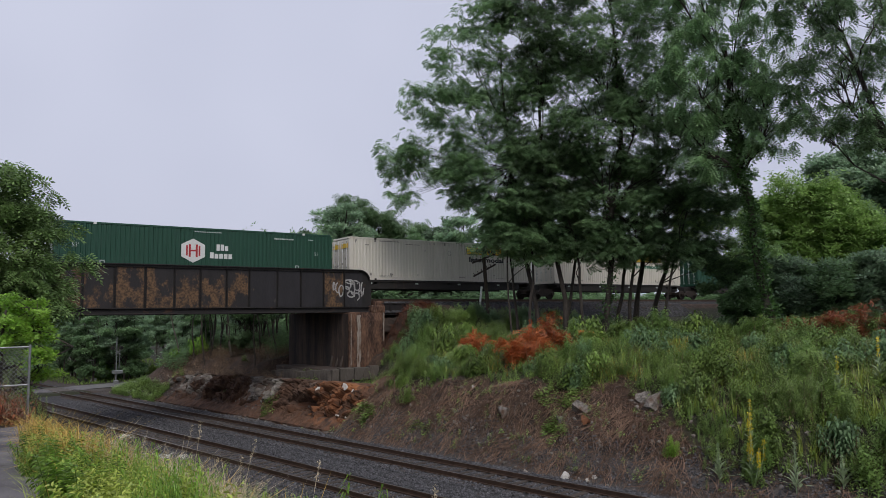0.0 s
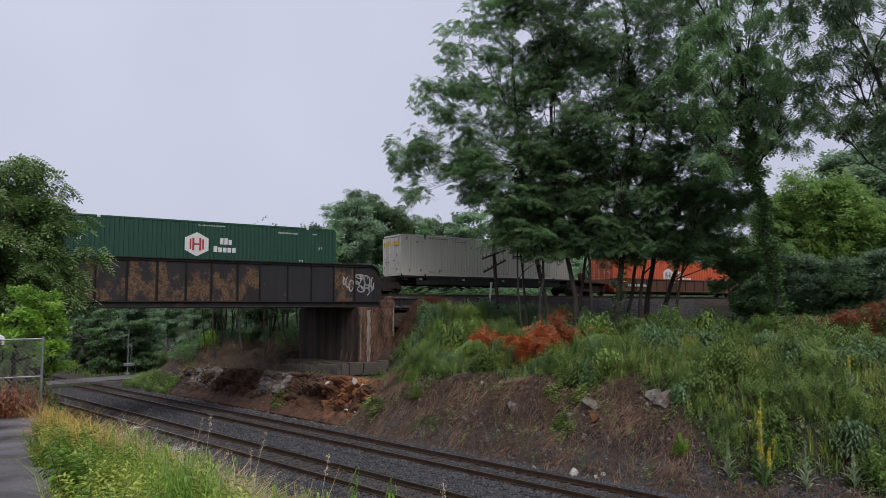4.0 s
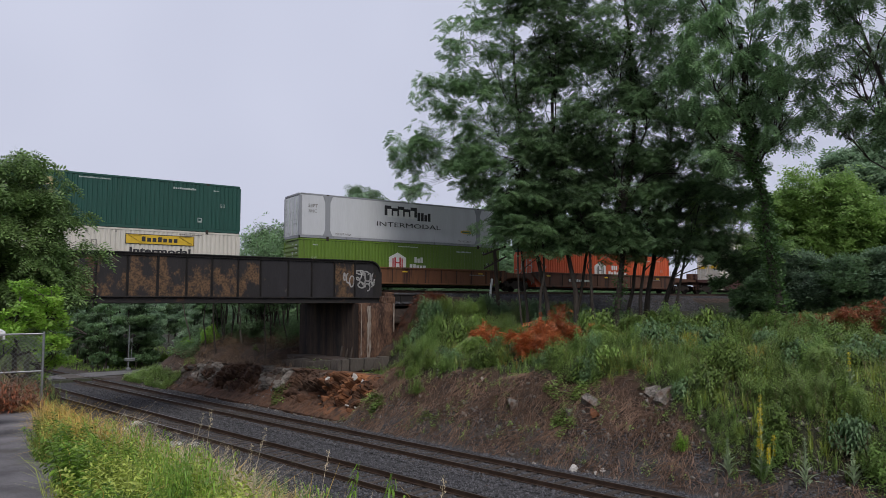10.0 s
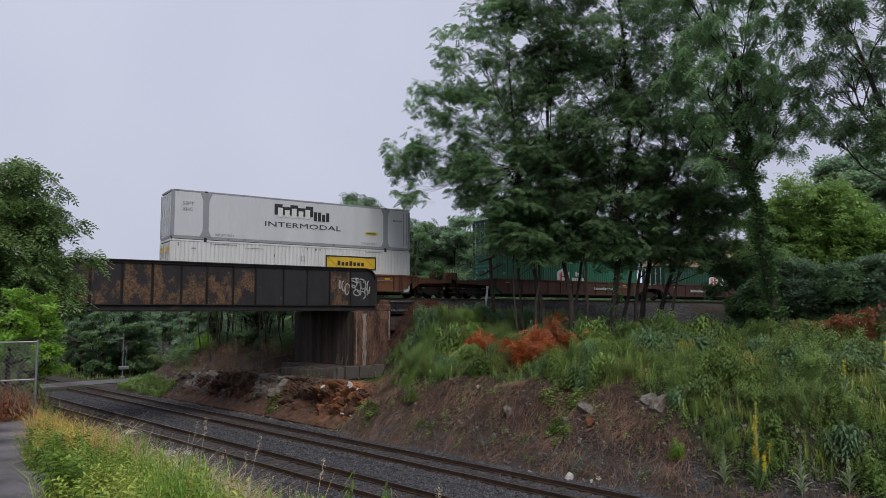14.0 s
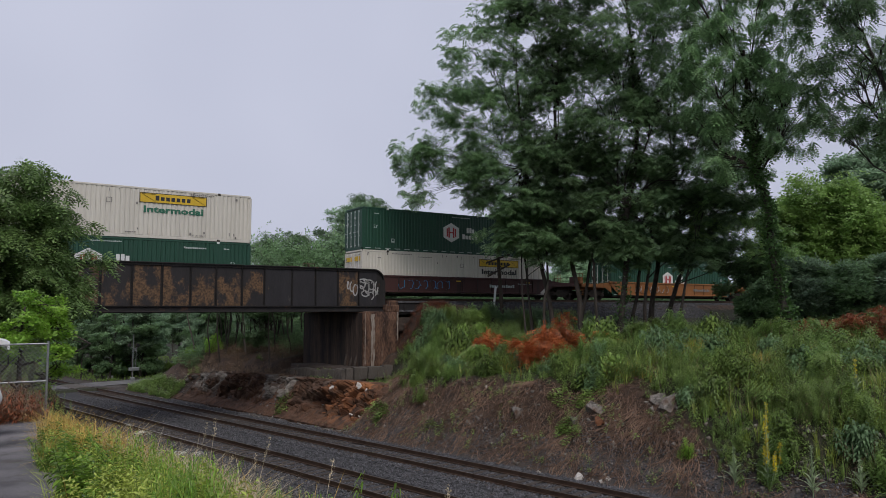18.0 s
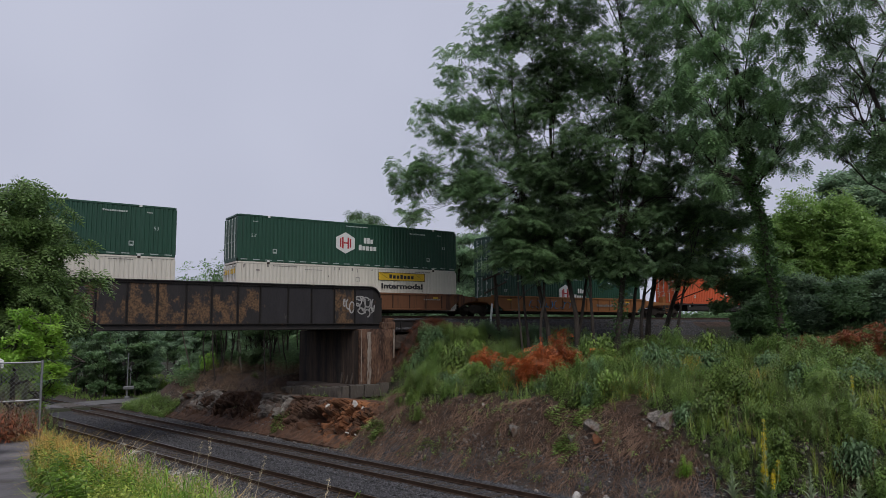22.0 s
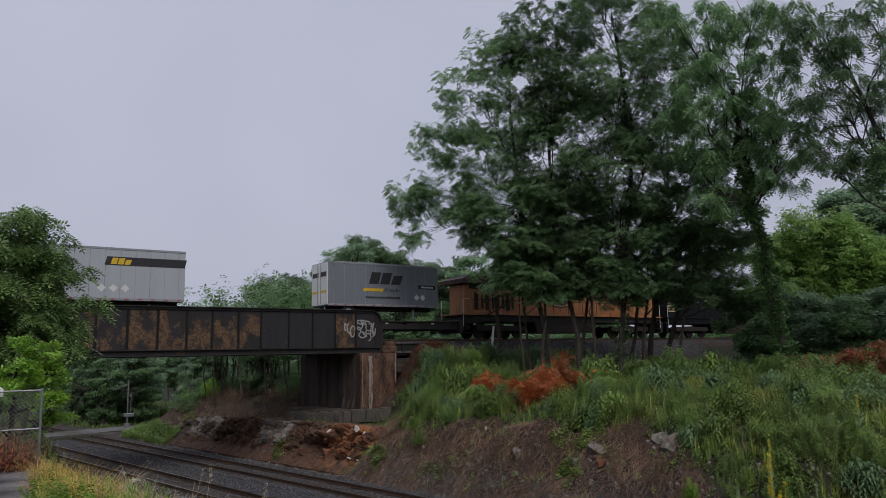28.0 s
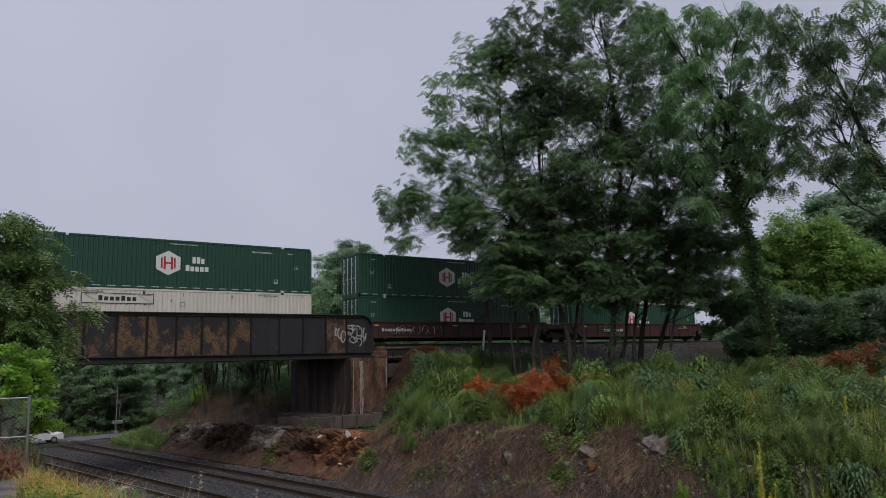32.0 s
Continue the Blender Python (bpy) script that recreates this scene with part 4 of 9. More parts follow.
def container_body(c, paint_key, smooth=False, end="door", frame_paint=None, mid_paint=None, bar_paint=None):
    fp = frame_paint or paint_key
    mid = mid_paint or paint_key
    side = CM["smooth"] if smooth else CM["side"]
    part("side_panel", swap(side, paint_key), None, c)
    part("side_panel", swap(side, paint_key), None, c, m=pose(CL, 0, 0, 0, 0, 180))
    part("rail_frame", swap(CM["frame"], fp), None, c)
    part("roof", swap(CM["roof"], paint_key), None, c)
    part("underframe", swap(CM["floor"], "iron"), None, c)
    part("end_wall", swap(CM["far_end"], paint_key), None, c)
    for x in (0.1, CL - 0.1):
        for y in (-1, 1):
            part("corner_post", swap(CM["corner"], fp), None, c, m=pose(x, y * (CW / 2 - 0.07), 0))
    for x in POSTS:
        for y in (-1, 1):
            part("lifting_post", swap(CM["bone"] if smooth else CM["mid"], mid), None, c, m=pose(x, y * (CW / 2 - (0.0 if smooth else 0.026)), 0, 0, 0, 0 if y < 0 else 180))
            for z in (0.065, CH - 0.065):
                part("corner_casting", swap(CM["casting"], "letter_white" if paint_key in ("hub_green", "mid_green") and y < 0 else "iron"), None, c, m=pose(x, y * (CW / 2 - 0.08), z))
    if end == "door":
        for y in (-1, 1):
            d = part("door", swap(CM["door"], paint_key), None, c, m=pose(0, y * (CW / 4 - 0.06), 0))
            for o in (-0.3, 0.28):
                part("locking_rod", swap(CM["rod"], bar_paint or "marking"), None, d, m=pose(0, o, 0))
    else:
        part("end_wall", swap(CM["ribbed_end"], paint_key), None, c)


def small_marks(c, mat, seed):
    blocks(c, 7.3, 8.9, 2.62, 2.69, 16, mat, seed=seed, name="marking")
    blocks(c, 12.2, 13.5, 2.42, 2.53, 11, mat, seed=seed + 1, name="marking")
    blocks(c, 0.95, 1.3, 2.45, 2.52, 4, mat, seed=seed + 2, name="marking")
    blocks(c, 14.5, 14.85, 2.45, 2.52, 4, mat, seed=seed + 3, name="marking")
    for x in (2.25, 13.6):
        mb = MB()
        outline(mb, x, x + 0.26, 0.55, 0.82, 0.045, -1.302)
        box(mb, (x + 0.13, -1.302, 0.62), (0.15, 0.006, 0.06))
        part("marking", mb, M[mat], c)


def hexagon(c, cx, cz, w, h, mat):
    mb = MB()
    plate(mb, [(cx, cz - h / 2), (cx + w / 2, cz - h / 4), (cx + w / 2, cz + h / 4), (cx, cz + h / 2), (cx - w / 2, cz + h / 4), (cx - w / 2, cz - h / 4)], -1.304, -1.298)
    return part("emblem", mb, M[mat], c, "white six-sided emblem")


def mark_hexagon(c, seed, dashes=True, ink="letter_red", wide=False):
    end_labels(c, seed, "marking")
    e = hexagon(c, 7.24, 1.52, 1.36, 1.42, "letter_white")
    for x, z, w, h in ((-0.36, 0, 0.1, 0.6), (-0.2, 0, 0.12, 0.74), (0.2, 0, 0.12, 0.74), (0.36, 0, 0.1, 0.6), (0, 0, 0.28, 0.1)):
        part("emblem_bar", boxes(((7.24 + x, -1.307, 1.52 + z), (w, 0.006, h))), M[ink], e)
    blocks(c, 8.6, 9.35, 1.57, 1.95, 3, "letter_white", seed=seed)
    blocks(c, 8.22, 9.6 + (0.9 if wide else 0), 1.1, 1.46, 7 if wide else 5, "letter_white", seed=seed + 5)
    small_marks(c, "marking", seed)
    word(c, "53'", 0.86, 1.5, 0.3, "marking")
    word(c, "53", 14.9, 1.5, 0.3, "marking")
    if dashes:
        for k in range(21):
            part("reflective_dash", swap(CM["dash"], "marking"), None, c, m=pose(0.45 + k * 0.765, 0, 0))


def end_labels(c, seed, mat):
    """Small printed labels on the door end."""
    rng = random.Random(seed + 40)
    mb = MB()
    for k in range(22):
        y, z = rng.choice((-0.95, -0.75, -0.35, 0.35, 0.75, 0.95)), rng.uniform(0.4, 2.65)
        box(mb, (-0.035, y, z), (0.008, rng.uniform(0.08, 0.26), rng.choice((0.03, 0.04, 0.09))))
    tagged(part("end_marking", mb, M[mat], c), kind="stuff")


def mark_yellow_sign(c, seed, left=False, ink="letter_black", plain=False, low=False, dark_sign=False):
    x0 = 2.8 if left else 9.72
    z0, z1 = (1.47, 2.36) if low else (2.03, 2.6)
    x1 = x0 + 3.72
    s = panel(c, x0, x1, z0, z1, "cream" if plain else "yellow", name="sign_panel", label="yellow name panel with a black border" if not plain else "pale name panel with a black border", y=-1.3)
    mb = MB()
    outline(mb, x0, x1, z0, z1, 0.09 if low else 0.035, -1.305)
    h = z1 - z0
    for a, b, sg in ((x0 + 0.12, x0 + 0.85, 1), (x1 - 0.85, x1 - 0.12, 1)):
        bar(mb, (a, -1.305, z1 - 0.12 * h), (b, -1.305, z0 + 0.15 * h), 0.05, 0.006)
        bar(mb, (a, -1.305, z1 - 0.12 * h), (b, -1.305, z1 - 0.12 * h), 0.04, 0.006)
    part("sign_border", mb, M["letter_black"], s)
    blocks(s, x0 + 0.85, x1 - 0.85, z0 + 0.27 * h, z0 + (0.62 if low else 0.76) * h, 7, "letter_black", y=-1.306, seed=seed + 3, fat=0.7)
    if not plain:
        word(c, "Intermodal", x0 + (0.5 if low else 0.2), 0.9 if low else 1.5, 0.4 if low else 0.5, ink, width=2.7 if low else 3.3)
    mb = MB()
    dx = 8.15 if not left else 8.1
    outline(mb, dx - 0.14, dx + 0.14, 1.9, 2.18, 0.025, -1.302)
    outline(mb, 1.2, 1.45, 2.35, 2.42, 0.03, -1.302)
    box(mb, (0.45, -1.302, 2.6), (0.07, 0.006, 0.2))
    box(mb, (8.14, -1.302, 2.6), (0.03, 0.006, 0.22))
    part("marking", mb, M["grey_mark"], c)
    blocks(c, 2.3, 3.9, 2.66, 2.72, 14, "grey_mark", seed=seed, name="marking")
    blocks(c, 12.6, 13.9, 2.66, 2.72, 11, "grey_mark", seed=seed + 1, name="marking")
    blocks(c, 4.4, 5.6, 2.52, 2.57, 9, "grey_mark", seed=seed + 2, name="marking")
    word(c, "TOP LIFT ONLY", 2.3, 0.25, 0.13, "grey_mark")
    word(c, "TOP LIFT ONLY", 12.5, 0.25, 0.13, "grey_mark")
    rng = random.Random(seed)
    mb = MB()
    for k in range(16):
        x, z = rng.uniform(0.4, 15.8), rng.choice((rng.uniform(0.22, 0.5), rng.uniform(0.3, 2.6), 2.68))
        box(mb, (x, -1.3, z), (rng.uniform(0.04, 0.12), 0.006, rng.uniform(0.06, 0.2)))
    tagged(part("scrapes", mb, M["grey_mark"], c, "dark scrapes and chipped paint"), kind="stuff")
    blocks(c, 9.0, 9.6, 0.3, 0.36, 5, "grey_mark", seed=seed + 5, name="marking")
    end_labels(c, seed, "grey_mark")
    # end plates
    mb = MB()
    for y in (-0.62, 0.62):
        box(mb, (-0.02, y, 2.3), (0.02, 0.9, 0.3))
    part("end_plate", mb, M["yellow"], c)


def mark_gold_square(c, seed, x0):
    p = panel(c, x0, x0 + 1.5, 1.62, 2.5, "pale_yellow", name="sign_panel", label="gold square emblem panel", y=-1.3)
    blocks(p, x0 + 0.12, x0 + 0.6, 1.72, 2.42, 1, "letter_black", y=-1.306, seed=seed)
    blocks(p, x0 + 0.66, x0 + 1.42, 1.72, 2.2, 2, "navy", y=-1.306, seed=seed)
    mb = MB()
    x = x0 - 0.75 if x0 < 8 else x0 + 2.2
    plate(mb, [(x, 1.6), (x + 0.27, 1.87), (x, 2.14), (x - 0.27, 1.87)], -1.305, -1.299)
    part("placard", mb, M["letter_white"], c, "white diamond placard")
    small_marks(c, "marking", seed)
    word(c, "53'", 0.86, 1.5, 0.3, "marking")
    word(c, "53", 14.9, 1.5, 0.3, "marking")


def mark_prime(c, seed):
    blocks(c, 6.2, 8.8, 1.85, 2.53, 5, "letter_black", y=-1.305, seed=seed, fat=1.0)
    blocks(c, 6.42, 8.72, 1.72, 2.3, 5, "letter_white", y=-1.31, seed=seed, fat=0.7)
    blocks(c, 8.85, 10.0, 1.62, 2.2, 4, "letter_black", y=-1.305, seed=seed + 2)
    word(c, "INTERMODAL", 5.54, 1.08, 0.45, "letter_black", width=5.2)
    word(c, "53FT", 0.6, 2.0, 0.3, "grey_mark", width=0.66)
    word(c, "XHC", 0.62, 1.66, 0.3, "grey_mark", width=0.58)
    word(c, "TOP LIFT ONLY", 2.5, 0.3, 0.17, "grey_mark")
    word(c, "TOP LIFT ONLY", 12.3, 0.3, 0.17, "grey_mark")
    e = MB()
    plate(e, [(13.08 + 0.52 * math.cos(a), 1.05 + 0.13 * math.sin(a)) for a in np.linspace(0, 6.28, 17)[:-1]], -1.305, -1.299)
    b = part("eco_badge", e, M["yellow"], c, "green and yellow oval badge")
    mb = MB()
    box(mb, (13.05, -1.308, 1.05), (0.7, 0.006, 0.1))
    part("badge_bar", mb, M["letter_green"], b)
    blocks(c, 14.75, 15.5, 2.0, 2.12, 8, "grey_mark", seed=seed + 4, name="marking")
    part("ladder_bracket", boxes(((15.85, -1.25, 1.5), (0.05, 0.1, 2.3)), ((15.6, -1.25, 1.5), (0.05, 0.1, 2.3)), ((15.72, -1.25, 0.8), (0.25, 0.05, 0.05)), ((15.72, -1.25, 1.5), (0.25, 0.05, 0.05)), ((15.72, -1.25, 2.2), (0.25, 0.05, 0.05))), M["grey_post"], c)


def mark_blue_panels(c, seed):
    for x0, x1 in ((2.3, 5.1), (11.2, 14.0)):
        p = panel(c, x0, x1, 1.0, 2.62, "navy", name="sign_panel", label="navy blue picture panel", y=-1.3)
        mb = MB()
        cx = (x0 + x1) / 2
        plate(mb, [(cx - 0.85, 2.0), (cx - 0.2, 2.1), (cx + 0.5, 1.95), (cx + 0.85, 2.2), (cx + 0.4, 2.28), (cx - 0.3, 2.25)], -1.309, -1.305)
        plate(mb, [(cx - 0.8, 1.9), (cx - 0.75, 1.82), (cx, 1.95), (cx, 2.02)], -1.309, -1.305)
        part("emblem", mb, M["letter_white"], p)
        blocks(p, cx - 0.75, cx + 0.8, 1.3, 1.68, 4, "letter_white", y=-1.306, seed=seed, fat=0.8)
    word(c, "EXCELLENCE", 5.7, 1.5, 0.46, "letter_blue", width=3.35)
    word(c, "THROUGH", 6.2, 1.2, 0.22, "letter_blue", width=1.3)
    word(c, "EXECUTION!", 7.7, 1.12, 0.4, "letter_black", width=3.0)
    blocks(c, 14.55, 15.3, 2.0, 2.2, 4, "letter_black", seed=seed, name="marking")
    blocks(c, 14.45, 15.4, 1.65, 1.85, 6, "letter_black", seed=seed + 2, name="marking")
    word(c, "53FT", 0.7, 2.0, 0.22, "grey_mark")


KINDS = {
    "hub": ("hub_green", "dark green corrugated steel freight container with a white six-sided emblem"),
    "hub_mid": ("mid_green", "mid-green corrugated steel freight container with a white six-sided emblem"),
    "hub_lime": ("lime", "lime green corrugated steel freight container with a white emblem"),
    "hub_orange": ("orange", "orange corrugated steel freight container with a white emblem"),
    "jb": ("cream", "cream corrugated steel freight container with a yellow name panel"),
    "jb_left": ("cream", "cream corrugated container with a yellow name panel near its front"),
    "jb_dark_left": ("cream", "cream corrugated container with a yellow name panel and bold black lettering"),
    "jb_green": ("cream", "cream corrugated steel freight container with green lettering"),
    "jb_low": ("white", "white corrugated freight container with a black-bordered yellow panel"),
    "jb_plain": ("cream", "cream corrugated freight container with an unpainted name panel"),
    "jb_plain_left": ("cream", "cream corrugated container with a plain panel near its front"),
    "jb_rusty": ("rusty", "cream freight container streaked heavily with orange rust"),
    "emp_l": ("emp_green", "blue-green corrugated container with a gold emblem near its front"),
    "emp_r": ("emp_green", "blue-green corrugated container with a gold emblem near its rear"),
    "prime": ("reefer", "smooth white refrigerated container with grey lifting posts"),
    "kllm": ("reefer", "smooth white refrigerated container with navy picture panels"),
}
MODELS = {}
ROLLING, MOVERS = [], []


def make_container(kind, seed):
    key, label = KINDS[kind]
    c = thing("freight_container", label, "freight container", group="containers on the train")
    smooth = kind in ("prime", "kllm")
    end = "ribbed" if kind in ("jb_left", "jb_dark_left", "jb_plain_left", "hub_lime", "hub_mid") else "door"
    container_body(c, key, smooth, end, frame_paint="grey_post" if kind == "prime" else None, mid_paint="grey_post" if kind == "prime" else None,
                   bar_paint={"jb_rusty": "well_rust", "jb": "white"}.get(kind))
    if kind == "hub":
        mark_hexagon(c, seed)
    elif kind in ("hub_mid", "hub_lime"):
        mark_hexagon(c, seed, dashes=False)
    elif kind == "hub_orange":
        mark_hexagon(c, seed, dashes=False, ink="grey_mark", wide=True)
    elif kind.startswith("jb"):
        mark_yellow_sign(c, seed, left=kind.endswith("left"), ink="letter_green" if kind in ("jb_green", "jb_left") else "letter_black",
                         plain=kind.startswith("jb_plain") or kind == "jb_rusty", low=kind == "jb_low")
        if kind == "jb_rusty":
            word(c, "Intermodal", 9.92, 1.5, 0.5, "letter_black", width=3.3)
    elif kind == "emp_l":
        mark_gold_square(c, seed, 4.58)
    elif kind == "emp_r":
        mark_gold_square(c, seed, 10.15)
    elif kind == "prime":
        mark_prime(c, seed)
    else:
        mark_blue_panels(c, seed)
    return c


def load(kind, s, z):
    if kind not in MODELS:
        ob = MODELS[kind] = make_container(kind, len(MODELS) * 13 + 5)
    else:
        ob = copy_thing(MODELS[kind], Matrix())
    ROLLING.append((ob, s, 0.0, UPPER + z))


# ---- railway cars ----
def wheelset():
    mb = MB()
    for y in (-0.76, 0.76):
        tube(mb, [(0, y - 0.07, 0), (0, y - 0.065, 0), (0, y + 0.065, 0), (0, y + 0.07, 0)], [0.36, 0.42, 0.42, 0.36], 18)
    tube(mb, [(0, -0.9, 0), (0, 0.9, 0)], 0.08, 8)
    return mb.mesh("wheelset")


def bogie_meshes():
    CM["wheelset"] = wheelset()
    mb = MB()
    plate(mb, [(-1.15, 0.36), (-1.15, 0.56), (-0.55, 0.62), (-0.35, 0.82), (0.35, 0.82), (0.55, 0.62), (1.15, 0.56), (1.15, 0.36), (0.6, 0.42), (0.3, 0.22), (-0.3, 0.22), (-0.6, 0.42)], -0.09, 0.09)
    for x in (-0.18, 0, 0.18):
        tube(mb, [(x, -0.02, 0.3), (x, -0.02, 0.7)], 0.07, 8)
    for x in (-0.89, 0.89):
        box(mb, (x, -0.1, 0.42), (0.26, 0.1, 0.24), 0.03)
    CM["sideframe"] = mb.mesh("side_frame")
    CM["bolster"] = boxes(((0, 0, 0.6), (0.4, 2.1, 0.26)), bev=0.02).mesh("bolster")


bogie_meshes()


def bogie(parent, x, mat="iron"):
    b = part("bogie", swap(CM["bolster"], mat), None, parent, m=pose(x, 0, 0))
    for y in (-1, 1):
        part("side_frame", swap(CM["sideframe"], mat), None, b, m=pose(0, y * 1.0, 0, 0, 0, 0 if y < 0 else 180))
    for dx in (-0.89, 0.89):
        part("wheelset", swap(CM["wheelset"], mat), None, b, m=pose(dx, 0, 0.42))


WELL_LABEL = {"well_brown": "brown double-stack well car with riveted side sills", "well_rust": "rust-red double-stack well car", "well_yellow": "ochre-yellow double-stack well car with scuffed sills",
              "well_maroon": "dark maroon double-stack well car marked with graffiti"}


def well_car(left_outer, right_outer, mat, tag):
    """Origin at the front end of the well; well 16.35 m long, shared bogies at inner ends."""
    c = thing("well_car", WELL_LABEL[mat], "railway car", group="well cars of the train")
    el, er = (3.75 if left_outer else 1.72), (3.75 if right_outer else 1.72)
    x0, x1 = -0.15, CL + 0.15
    for y in (-1, 1):
        mb = MB()
        plate(mb, [(x0 - 0.2, 1.3), (x0 + 0.9, 0.42), (x1 - 0.9, 0.42), (x1 + 0.2, 1.3), (x1 + 0.2, 1.5), (x0 - 0.2, 1.5)], y * 1.44 - 0.02, y * 1.44 + 0.02)
        sill = part("side_sill", mb, M[mat], c, "deep pressed side sill")
        mb = MB()
        box(mb, (CL / 2, y * 1.45, 1.5), (x1 - x0 + 0.6, 0.14, 0.12), 0.015)
        box(mb, (CL / 2, y * 1.45, 0.45), (x1 - x0 - 1.6, 0.16, 0.1), 0.015)
        part("chord", mb, M[mat], sill)
        if y < 0:
            rib = boxes(((0, y * 1.475, 0.97), (0.07, 0.07, 0.95)), bev=0.01).mesh("rib")
            for k in range(11):
                part("rib", rib, M[mat], sill, m=pose(1.4 + k * 1.335, 0, 0))
    part("well_floor", boxes(((CL / 2, 0, 0.32), (CL, 2.7, 0.06)), ((CL / 2, 0, 0.27), (CL, 0.3, 0.12))), M["iron"], c)
    for sgn, e, xe in ((-1, el, x0), (1, er, x1)):
        mb = MB()
        xa, xb = xe, xe + sgn * e
        xm, ln = (xa + xb) / 2, abs(xb - xa)
        box(mb, (xm, 0, 1.02), (ln, 1.1, 0.34), 0.03)
        for y in (-1, 1):
            plate(mb, [(xa, 1.5), (xa + sgn * min(1.5, e), 1.36), (xb, 1.3), (xb, 1.1), (xa + sgn * 0.7, 1.02), (xa, 0.6)], y * 1.36 - 0.03, y * 1.36 + 0.03)
        box(mb, (xm, 0, 1.28), (ln, 2.7, 0.05), 0.01)
        part("end_platform", mb, M[mat], c)
        if e > 2:
            bogie(c, xe + sgn * 1.75)
            mb = MB()
            tube(mb, [(xb, 0, 0.88), (xb + sgn * 0.2, 0, 0.88)], 0.13, 8)
            part("coupler", mb, M["iron"], c)
            for y in (-1.3, 1.3):
                mb = MB()
                for dx in (0, 0.42):
                    tube(mb, [(xb - sgn * (0.1 + dx), y, 0.35), (xb - sgn * (0.1 + dx), y, 2.15)], 0.02, 5)
                for z in (0.45, 0.8, 1.5, 1.85, 2.15):
                    tube(mb, [(xb - sgn * 0.1, y, z), (xb - sgn * 0.52, y, z)], 0.018, 5)
                part("ladder", mb, M[mat], c)
            part("brake_box", boxes(((xb - sgn * 0.5, -0.9, 1.6), (0.35, 0.5, 0.55)), bev=0.03), M[mat], c)
        elif sgn > 0:
            bogie(c, xe + 1.72)
    # conspicuity strips, stencilled marks and scrawl
    rng = random.Random(tag)
    for k in range(3):
        panel(c, 1.0 + k * 6.5, 1.4 + k * 6.5, 1.22, 1.3, "yellow", y=-1.53, name="reflector_strip")
    x = rng.choice((1.6, 10.5, 3.4))
    blocks(c, x, x + 2.4, 0.85, 1.07, 11, "grey_mark" if mat == "well_yellow" else "marking", y=-1.53, seed=tag, name="stencilled_mark")
    blocks(c, 13.2, 14.6, 1.1, 1.2, 9, "grey_mark", y=-1.53, seed=tag + 3, name="stencilled_mark")
    if tag == 4:
        word(c, "ATGS", 5.05, 0.42, 1.05, "chalk", y=-1.53, width=4.05)
    if tag in (7, 13, 15, 16, 17, 18, 12):
        mb = MB()
        x = rng.uniform(2.2, 5)
        for g in range(7):
            a0 = rng.uniform(0, 6)
            pts = [(x + g * 0.62 + rng.uniform(0.2, 0.34) * math.cos(a0 + t), 0.95 + 0.3 * math.sin(a0 + t * rng.uniform(0.8, 1.3))) for t in np.linspace(0, rng.uniform(3, 5.5), 9)]
            for p, q in zip(pts, pts[1:]):
                bar(mb, (p[0], -1.525, p[1]), (q[0], -1.525, q[1]), 0.07, 0.006)
        part("graffiti", mb, M[rng.choice(["chalk", "marking", "letter_blue", "chalk"])], c, "looping spray-painted scrawl")
    return c


def spine_car(s, ln, left=True, right=False):
    c = thing("spine_car", "black skeletal spine car with a low centre sill", "railway car", group="spine cars of the train")
    mb = MB()
    box(mb, (ln / 2, 0, 0.98), (ln + 1.6, 0.66, 0.42), 0.03)
    part("centre_sill", mb, M["spine"], c)
    me = boxes(((0, 0, 1.22), (0.5, 2.6, 0.1)), ((0, 0, 1.08), (0.3, 2.5, 0.2)), bev=0.01).mesh("cross_arm")
    for x in (0.4, POSTS[0], ln / 2, POSTS[1] if ln > 15 else ln - 1.5, ln - 0.4):
        part("cross_arm", me, M["spine"], c, m=pose(x, 0, 0))
    for y in (-1, 1):
        part("side_skirt", boxes(((ln / 2, y * 1.22, 0.93), (ln - 2.6, 0.06, 0.52)), ((ln / 2, y * 1.25, 1.2), (ln, 0.14, 0.08)), bev=0.01), M["spine"], c)
        part("walkway", boxes(((ln / 2, y * 0.8, 1.17), (ln + 1.0, 0.4, 0.03))), M["spine"], c)
    for k in range(4):
        panel(c, 1.5 + k * 3.7, 1.75 + k * 3.7, 1.02, 1.12, "marking", y=-1.26, name="reflector_strip")
    part("brake_reservoir", tube(MB(), [(ln / 2 - 0.6, -0.7, 0.75), (ln / 2 + 0.6, -0.7, 0.75)], 0.22, 10), M["spine"], c)
    bogie(c, -1.0 if left else 0.2)
    if right:
        bogie(c, ln + 1.0)
    ROLLING.append((c, s, 0.0, UPPER))
    return c


